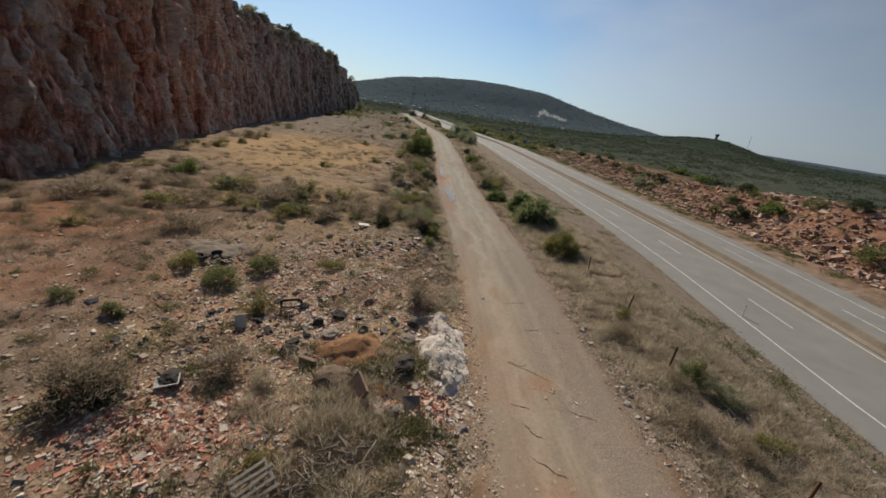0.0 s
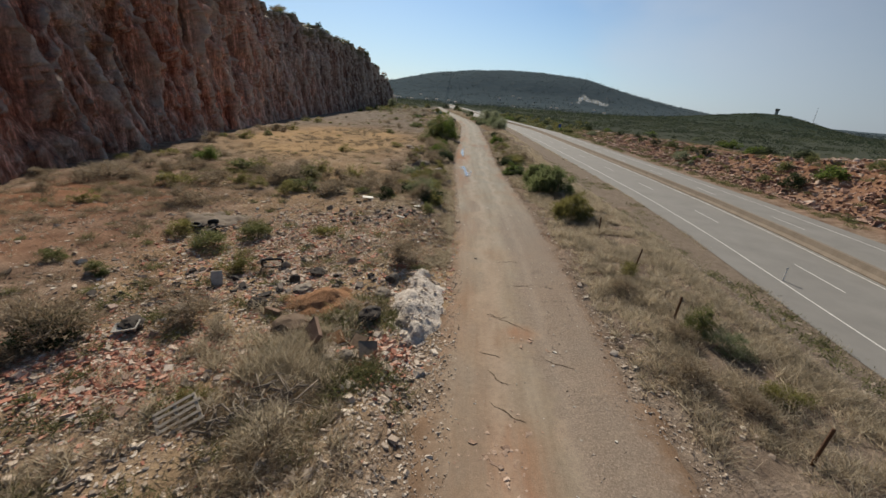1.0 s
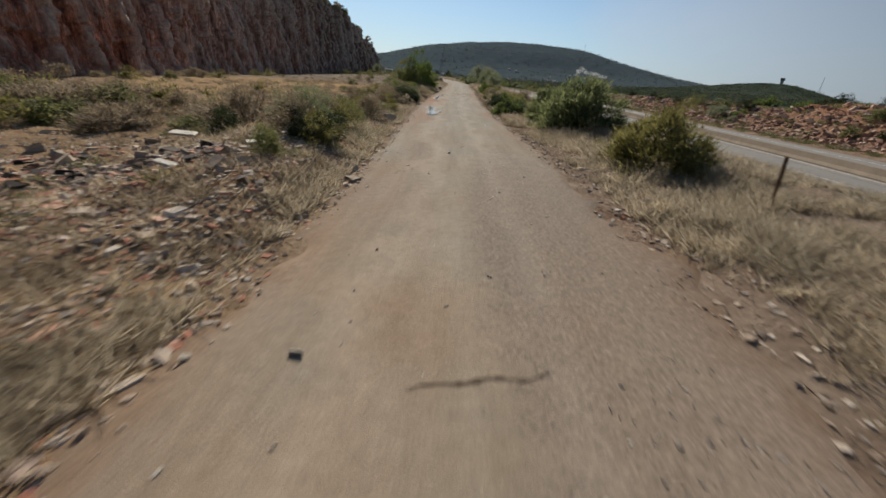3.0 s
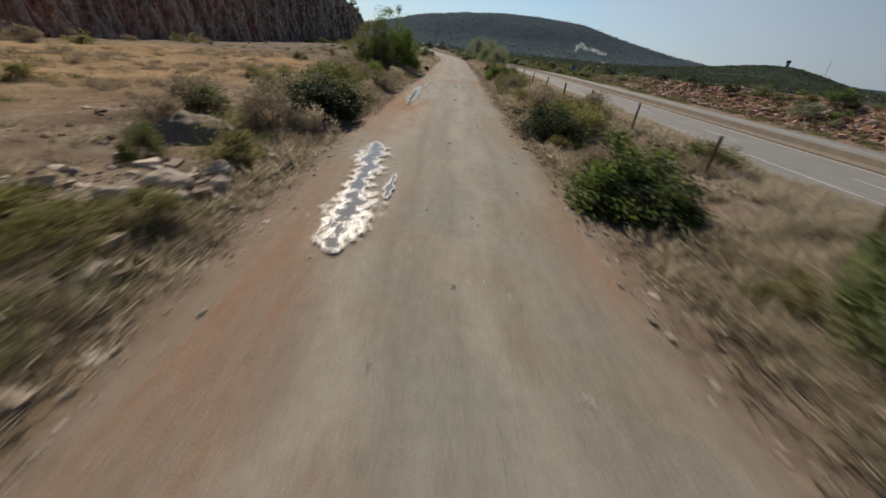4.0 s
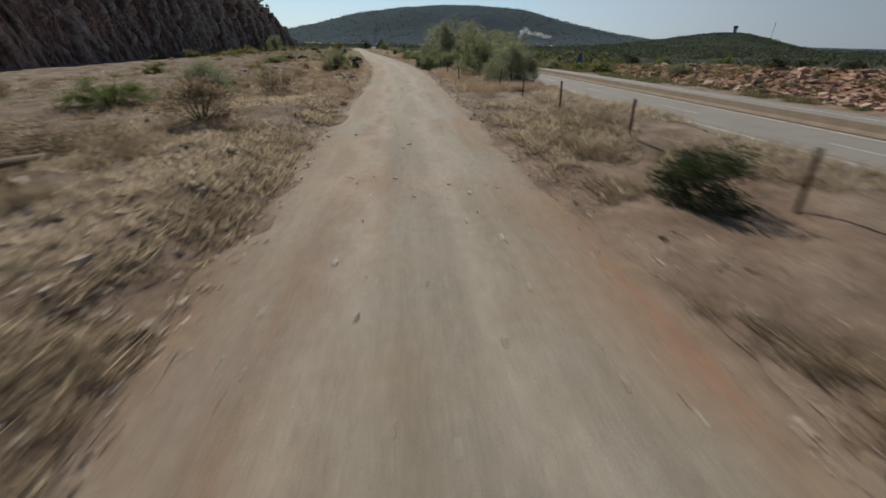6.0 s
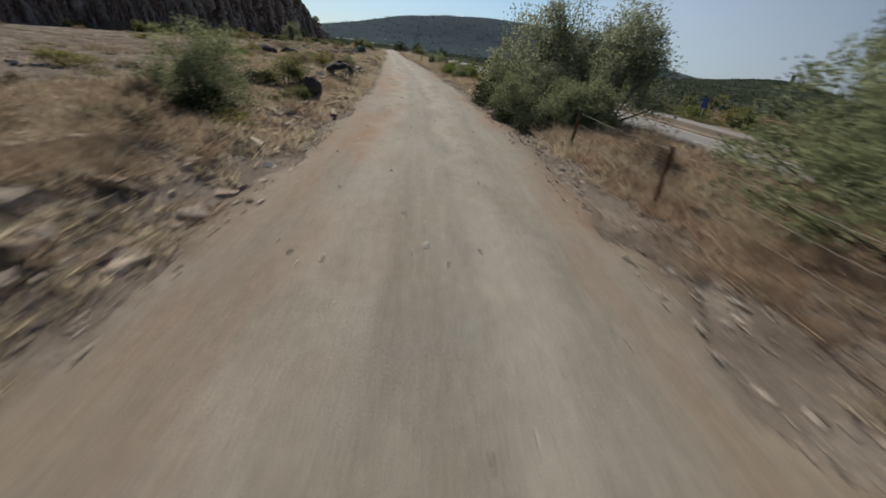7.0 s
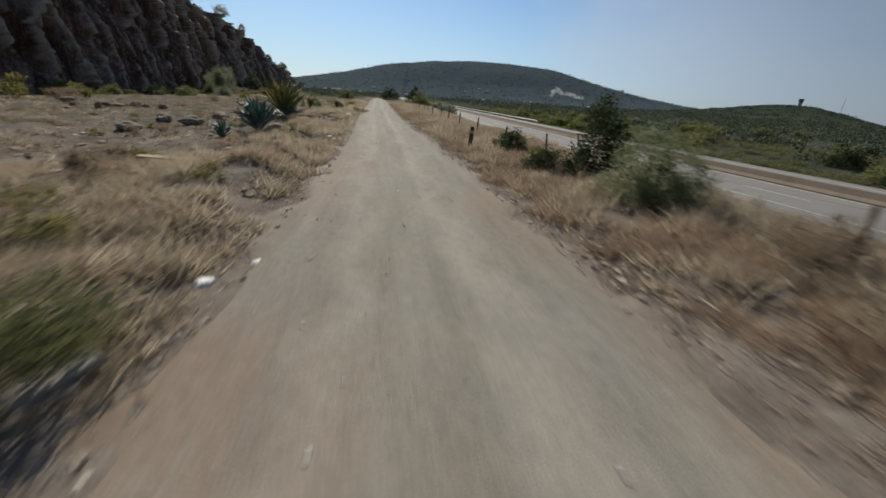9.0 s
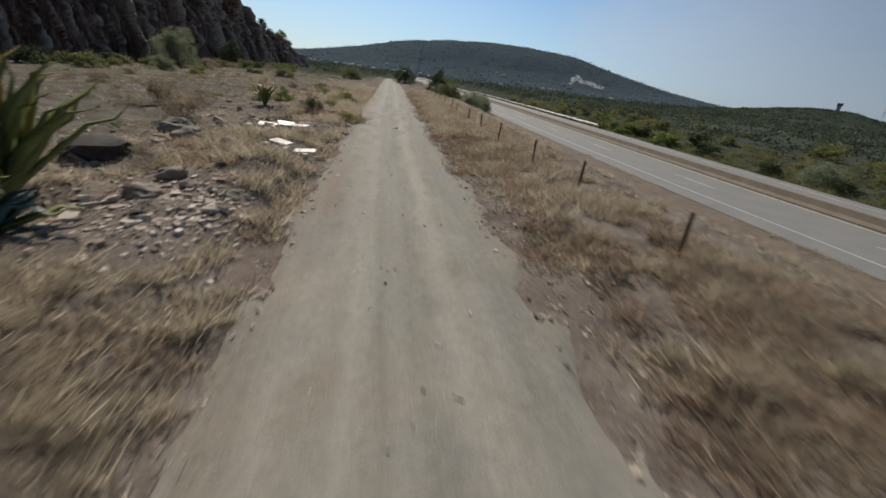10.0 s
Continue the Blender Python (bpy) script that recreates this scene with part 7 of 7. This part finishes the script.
# ---- fence ----
POST_Y = [24.5, 30.5, 37.9, 43.3, 49.5, 55.5, 61.5, 67.5, 70.6, 76.6, 82.6, 88.6, 94.8, 100.6, 107.4, 113.6, 119.4, 125.2] + [129.8 + 6.1 * k for k in range(6)] + [168.4, 173.6] + [179.4 + 6.0 * k for k in range(6)] + [217.8, 224.6, 231.0, 237.4, 243.8, 250.2, 256.7] + [263.2, 269.0, 274.3] + [280.5 + 6 * k for k in range(10)]
post_me = box_bm(0.085, 0.075, 1.32, 0.012, -0.12)
for v in post_me.verts:
    v.co.x += 0.012 * math.sin(v.co.z * 5)
post_me = shaped("fence_post", post_me, M_POST)
rs = np.random.RandomState(17)
tops = []
for k, y in enumerate(POST_Y):
    x = float(centre(y)) + (7.0 + 1.1 * float(sstep(70, 76, y) * (1 - sstep(112, 122, y))) if 68 < y < 124 else 4.75 if 160 < y < 176 else 8.1 if 214 < y < 228 else 6.9) + rs.uniform(-0.15, 0.15)
    lean_x, lean_y = rs.normal() * 2.5, rs.normal() * 3
    ob = new("fence_post", post_me)
    ob.matrix_world = pose(x, y, gz(x, y), lean_y, lean_x + 2, rs.uniform(0, 90))
    tagged(ob, "weathered brown fence post in dry grass", "fence post", group="fence posts")
    tops.append(ob.matrix_world.copy())
wires = []
for a, b in zip(tops, tops[1:]):
    for h in (0.45, 0.8, 1.12):
        p, q = a @ Vector((0, 0, h)), b @ Vector((0, 0, h))
        m = (p + q) / 2 - Vector((0, 0, 0.05))
        wires += [twig(p, m, 0.004, 0.004, 3), twig(m, q, 0.004, 0.004, 3)]
wv, wf = join(wires)
tagged(new("fence_wire", mesh_np("fence_wire", wv, wf, M_WIRE)), "thin rusty wires strung between fence posts", "fence wire", kind="stuff")

def branch_pile(x, y, wide, n, label, seed):
    """A tangle of bare dead branches."""
    rr = random.Random(seed)
    root = tagged(new("branch_pile"), label, "branch pile", group="branch piles")
    for k in range(n):
        a, L = rr.uniform(0, 6.28), wide * rr.uniform(0.35, 0.75)
        cx, cy, r = rr.gauss(0, wide * 0.22), rr.gauss(0, wide * 0.22), rr.uniform(0.012, 0.04)
        pts = []
        for j in range(5):
            q = j / 4 - 0.5
            pts.append((cx + math.cos(a) * q * L + rr.gauss(0, 0.05), cy + math.sin(a) * q * L + rr.gauss(0, 0.05), 0.08 + rr.uniform(0.0, 0.28) + 0.25 * wide * 0.3 * (1 - 4 * q * q) * rr.random()))
        part("branch", shaped("branch", bent_tube(pts, [r, r, r * 0.8, r * 0.6, r * 0.3], 5), M_TWIG, True), root)
    root.matrix_world = pose(x, y, gz(x, y))
    return root


branch_pile(-6.4, 31.3, 2.2, 34, "tangled heap of bare grey-brown branches in dry grass", 5)
branch_pile(-7.6, 30.2, 1.7, 22, "heap of dead branches beside a broken pallet", 6)
branch_pile(-4.4, 41.6, 1.6, 18, "low tangle of dead twigs at the track side", 7)
pallet = tagged(new("pallet"), "broken grey weathered pallet lying in rubble", "pallet")
for k in range(5):
    part("slat", shaped("slat", box_bm(1.15 - 0.12 * (k % 3), 0.09, 0.022, 0.004, 0.09), M_PALEWOOD), pallet, m=pose(0.05 * (k % 2), -0.4 + 0.2 * k, 0, 0, 0, (k * 37) % 11 - 5))
for k in range(3):
    part("bearer", shaped("bearer", box_bm(0.08, 0.95, 0.085, 0.006), M_PALEWOOD), pallet, m=pose(-0.5 + 0.5 * k, 0, 0))
on_ground(pallet, -8.7, 30.4, 14, -18, 38, 0.12)
for k, (x, y, w, h, m) in enumerate(((-7.6, 35.3, 1.4, 0.75, M_BROWN), (-4.8, 36.1, 1.0, 0.6, M_BLACKROCK), (-4.5, 39.7, 0.6, 0.42, M_BLACKROCK), (-8.2, 40.4, 0.85, 0.4, M_BLACKROCK), (-9.1, 39.6, 0.5, 0.55, M_BLACKROCK), (-9.8, 37.2, 0.75, 0.4, M_BLACKROCK), (-8.3, 38.5, 0.9, 0.35, M_ROCK), (-13.2, 34.6, 0.9, 0.5, M_BLACKROCK), (-5.1, 33.6, 0.5, 0.3, M_ROCK), (-5.6, 33.4, 0.45, 0.28, M_ROCK), (-2.9, 35.6, 0.75, 0.6, M_PLASTERHEAP))):
    rock(x, y, w, h, m, "rough boulder lying in mixed rubble" if m is not M_PLASTERHEAP else "pale lump of plaster in rubble", 140 + k, "boulder")
slab(-6.75, 34.3, 1.0, 0.14, 1.0, M_REDDISH, "rust-brown stone slab propped against a boulder", -28, 12, -62, dz=-0.15)
slab(-4.3, 33.6, 0.65, 0.09, 0.65, M_SOILGREY, "grey-brown stone slab leaning on rubble", -58, 8, 20, dz=-0.05)
slab(-8.8, 36.4, 0.7, 0.18, 0.28, M_REDDISH, "red-brown block face in rubble", -8, 4, -12)
rock(-2.5, 179.9, 0.75, 1.15, M_DEBRIS, "dark grey broken stump standing in rubble", 171, "stump")

stub = tagged(new("marker_post"), "short dark marker post with a pale band in dry grass", "marker post")
part("shaft", shaped("shaft", lathe_bm([(0.0, -0.1), (0.11, -0.1), (0.11, 1.2), (0.0, 1.23)], 14), M_POST, True), stub)
part("band", shaped("band", lathe_bm([(0.112, 0.9), (0.117, 0.91), (0.117, 1.04), (0.112, 1.05)], 14), M_DUSTY, True), stub, "pale band")
on_ground(stub, 1.05, 247.3, 2, 3)
delin = tagged(new("delineator"), "slim white delineator post at the road edge", "delineator")
part("post", shaped("post", box_bm(0.1, 0.06, 1.0, 0.01), M_WHITE), delin)
part("cap", shaped("cap", box_bm(0.16, 0.05, 0.2, 0.01, 0.86), M_METAL), delin)
delin.matrix_world = pose(23.6, 51, ROAD_Z)

# ---- puddles ----
def puddle(cx, cy, rx, ry, label, seed, turn=0.0):
    """A shallow pool drawn along the rut, with ragged sides."""
    ys = np.linspace(-1, 1, max(40, int(ry * 26)))
    swell = np.sqrt(np.clip(1 - ys ** 2, 0, 1)) * np.clip(0.75 + 1.1 * LUMP.octaves(ys * ry * 0.3 + seed * 5, ys * 0 + seed, 2), 0.2, 2)
    mid = 0.25 * rx * LUMP.octaves(ys * ry * 0.5 + seed * 3, ys * 0 + 9, 2)
    fray = lambda q: 0.14 * LUMP.octaves(ys * ry * 1.3 + q, ys * 0 + q, 3)
    y = cy + ry * ys
    xl, xr = cx + mid + turn * ys * ry - rx * swell * (1 + fray(seed)), cx + mid + turn * ys * ry + rx * swell * (1 + fray(seed + 4))
    bed = track_z(0 * y + cx, y, 0 * y + cx - centre(y))
    bed = np.convolve(np.pad(bed, 30, "edge"), np.ones(61) / 61, "valid") + 0.045
    n = len(ys)
    v = np.concatenate([np.stack([xl, y, bed + TILT * (xl - cx) * 0.9], -1), np.stack([xr, y, bed + TILT * (xr - cx) * 0.9], -1)])
    return tagged(new("puddle", mesh_np("puddle", v, [(j, n + j, n + j + 1, j + 1) for j in range(n - 1)], M_WATER, False, np.stack([np.repeat([-1.0, 1.0], n), np.tile(y, 2)], -1))), label, "puddle")


puddle(-0.38, 74.0, 0.8, 3.9, "shallow bright puddle in a wheel rut of the track", 1, -0.06)
puddle(0.3, 73.6, 0.45, 1.0, "small bright puddle beside a longer one", 2)
puddle(-0.56, 93.3, 0.48, 6.0, "long narrow bright puddle in a wheel rut", 3)
puddle(-0.16, 99.4, 0.24, 1.9, "narrow bright puddle beside a longer one", 4)

# ---- cracks in the old surface ----
rs = np.random.RandomState(61)
for cx, cy, ang, ln in ((0.85, 36.8, -0.65, 2.2), (0.0, 33.15, -0.8, 1.0), (0.2, 31.7, -0.55, 1.35), (0.35, 37.45, 0.1, 0.9), (1.9, 40.6, 0.1, 1.3), (2.3, 34.4, -0.3, 1.2), (1.6, 43.5, 0.4, 1.5), (-0.1, 34.6, -0.2, 0.8), (0.4, 101.5, 0.2, 1.8), (1.8, 103.5, -0.1, 2.6), (1.0, 106.5, 0.3, 2.0), (1.4, 114.5, 1.3, 2.4), (2.0, 118.5, 1.1, 1.8)):
    ks = np.linspace(-0.5, 0.5, 26)
    wob = np.convolve(np.cumsum(rs.normal(size=30)), np.ones(5) / 5, "valid") * 0.04
    px_, py_ = cx + ks * ln * math.cos(ang) - wob * math.sin(ang), cy + ks * ln * math.sin(ang) + wob * math.cos(ang)
    wd = (0.008 + 0.034 * rs.rand(26) ** 1.5) * (1 - (2 * np.abs(ks)) ** 3)
    ax, ay = px_ + wd * math.sin(ang), py_ - wd * math.cos(ang)
    bx, by = px_ - wd * math.sin(ang), py_ + wd * math.cos(ang)
    v = np.concatenate([np.stack([ax, ay, track_z(ax, ay, ax - centre(ay)) + 0.008], -1), np.stack([bx, by, track_z(bx, by, bx - centre(by)) + 0.008], -1)])
    part("crack", mesh_np("crack", v, [(j, j + 1, 27 + j, 26 + j) for j in range(25)], M_CRACK), track)

# ---- far things ----
TX, TY = 655.0, 930.0
tower = tagged(new("lookout_tower"), "small grey lookout tower on a wooded hilltop", "tower")
part("shaft", shaped("shaft", box_bm(4.2, 4.2, 9, 0.2), M_CONCRETE), tower)
part("cabin", shaped("cabin", box_bm(5.6, 5.6, 4, 0.2, 9), M_BARRIER), tower)
part("roof", shaped("roof", box_bm(6.2, 6.2, 0.6, 0.1, 13), M_CONCRETE), tower)
tower.matrix_world = pose(TX, TY, gz(TX, TY) - 0.5, 0, 0, 20)


def mast(x, y, h, label):
    root = tagged(new("radio_mast"), label, "mast", group="masts")
    for a in range(3):
        c, s_ = math.cos(a * 2.094), math.sin(a * 2.094)
        part("leg", shaped("leg", bent_tube([(c * 1.6, s_ * 1.6, -1), (c * 0.3, s_ * 0.3, h)], 0.14, 5), M_METAL), root)
    for k in range(8):
        z = h * (k + 0.5) / 8
        r = 1.6 - 1.3 * z / h
        part("brace", shaped("brace", bent_tube([(r, 0, z), (-r / 2, r * 0.87, z + 1), (-r / 2, -r * 0.87, z), (r, 0, z + 1)], 0.12, 4), M_METAL), root)
    root.matrix_world = pose(x, y, gz(x, y))


mast(672, 2400, 42, "tall thin radio mast on the hill's shoulder")
mast(690, 2405, 30, "shorter thin radio mast on the hill's shoulder")
mast(735, 930, 32, "thin lattice mast on the flank of a hill")

rs = np.random.RandomState(41)
house_wall, house_roof, house_win = box_bm(9, 7, 4.5, 0.05, -0.5), bmesh.new(), box_bm(1.2, 0.12, 1.2, 0.02)
vs = [house_roof.verts.new(c) for c in ((-4.9, -3.9, 4), (4.9, -3.9, 4), (4.9, 3.9, 4), (-4.9, 3.9, 4), (-4.9, 0, 5.8), (4.9, 0, 5.8))]
for q in ((0, 1, 5, 4), (2, 3, 4, 5), (0, 4, 3), (1, 2, 5), (0, 3, 2, 1)):
    house_roof.faces.new([vs[j] for j in q])
house_wall, house_roof, house_win = shaped("wall", house_wall, M_WHITE), shaped("roof", house_roof, M_PLASTER), shaped("window", house_win, M_BLACK)
for k in range(26):
    x, y = rs.uniform(-420, 560), rs.uniform(1180, 1720)
    root = tagged(new("house"), "small white house with a pale roof at the hill's foot", "house", group="houses")
    part("wall", house_wall, root)
    part("roof", house_roof, root)
    for wx in (-2.4, 0, 2.4):
        part("window", house_win, root, m=pose(wx, -3.55, 1.3))
    root.matrix_world = pose(x, y, gz(x, y), 0, 0, rs.uniform(-40, 40))

bm = bmesh.new()
rs = np.random.RandomState(51)
for k in range(13):                                         # a rising plume, then a few thin drifting puffs
    s_ = k / 12
    drift = max(0, s_ - 0.5) / 0.5
    c = Vector((450 + 26 * min(1, s_ / 0.5) + 80 * drift + rs.normal() * 2, 1700 + 9 * (k % 3), 16 + 36 * min(1, s_ / 0.5) - 22 * drift + rs.normal() * 2))
    g = bmesh.ops.create_icosphere(bm, subdivisions=3, radius=1.0)
    wide, tall = 4 + 5 * min(1, s_ / 0.5) + 8 * drift, 6 + 2 * min(1, s_ / 0.5) - 3 * drift
    for v in g["verts"]:
        q = 1 + 0.55 * noise.fractal(v.co * 1.8 + Vector((k * 5, 0, 0)), 0.8, 2.0, 4)
        v.co = Vector((v.co.x * wide * q, v.co.y * 4 * q, v.co.z * tall * q)) + c
tagged(new("smoke", shaped("smoke", bm, M_SMOKE, True)), "thin white smoke drifting over the far plain", "smoke", kind="stuff")

sign = tagged(new("road_sign"), "small blue road sign on a post beyond the road", "road sign")
part("pole", shaped("pole", bent_tube([(0, 0, -0.2), (0, 0, 2.2)], 0.05), M_METAL), sign)
part("panel", shaped("panel", box_bm(1.3, 0.05, 1.6, 0.02, 2.0), M_BLUE), sign, "blue panel")
sign.matrix_world = pose(48, 229, gz(48, 229), 0, 0, 15)

rail_ys = np.arange(345, 490, 4.0)
profile_strip("guard_rail", M_METAL, rail_ys, [(19.9, 0.45), (19.82, 0.5), (19.9, 0.58), (19.82, 0.66), (19.9, 0.75)], road_edge, "galvanised steel guard rail beyond the road", "guard rail")
gr_me = shaped("guard_rail_post", box_bm(0.12, 0.1, 0.75, 0.01, 0), M_METAL)
for y in np.arange(345, 490, 8.0):
    ob = new("guard_rail_post", gr_me)
    ob.matrix_world = pose(float(road_edge(y)) + 20.02, y, ROAD_Z - 0.1)
    tagged(ob, "galvanised steel post of a guard rail", "post", group="guard rail posts")
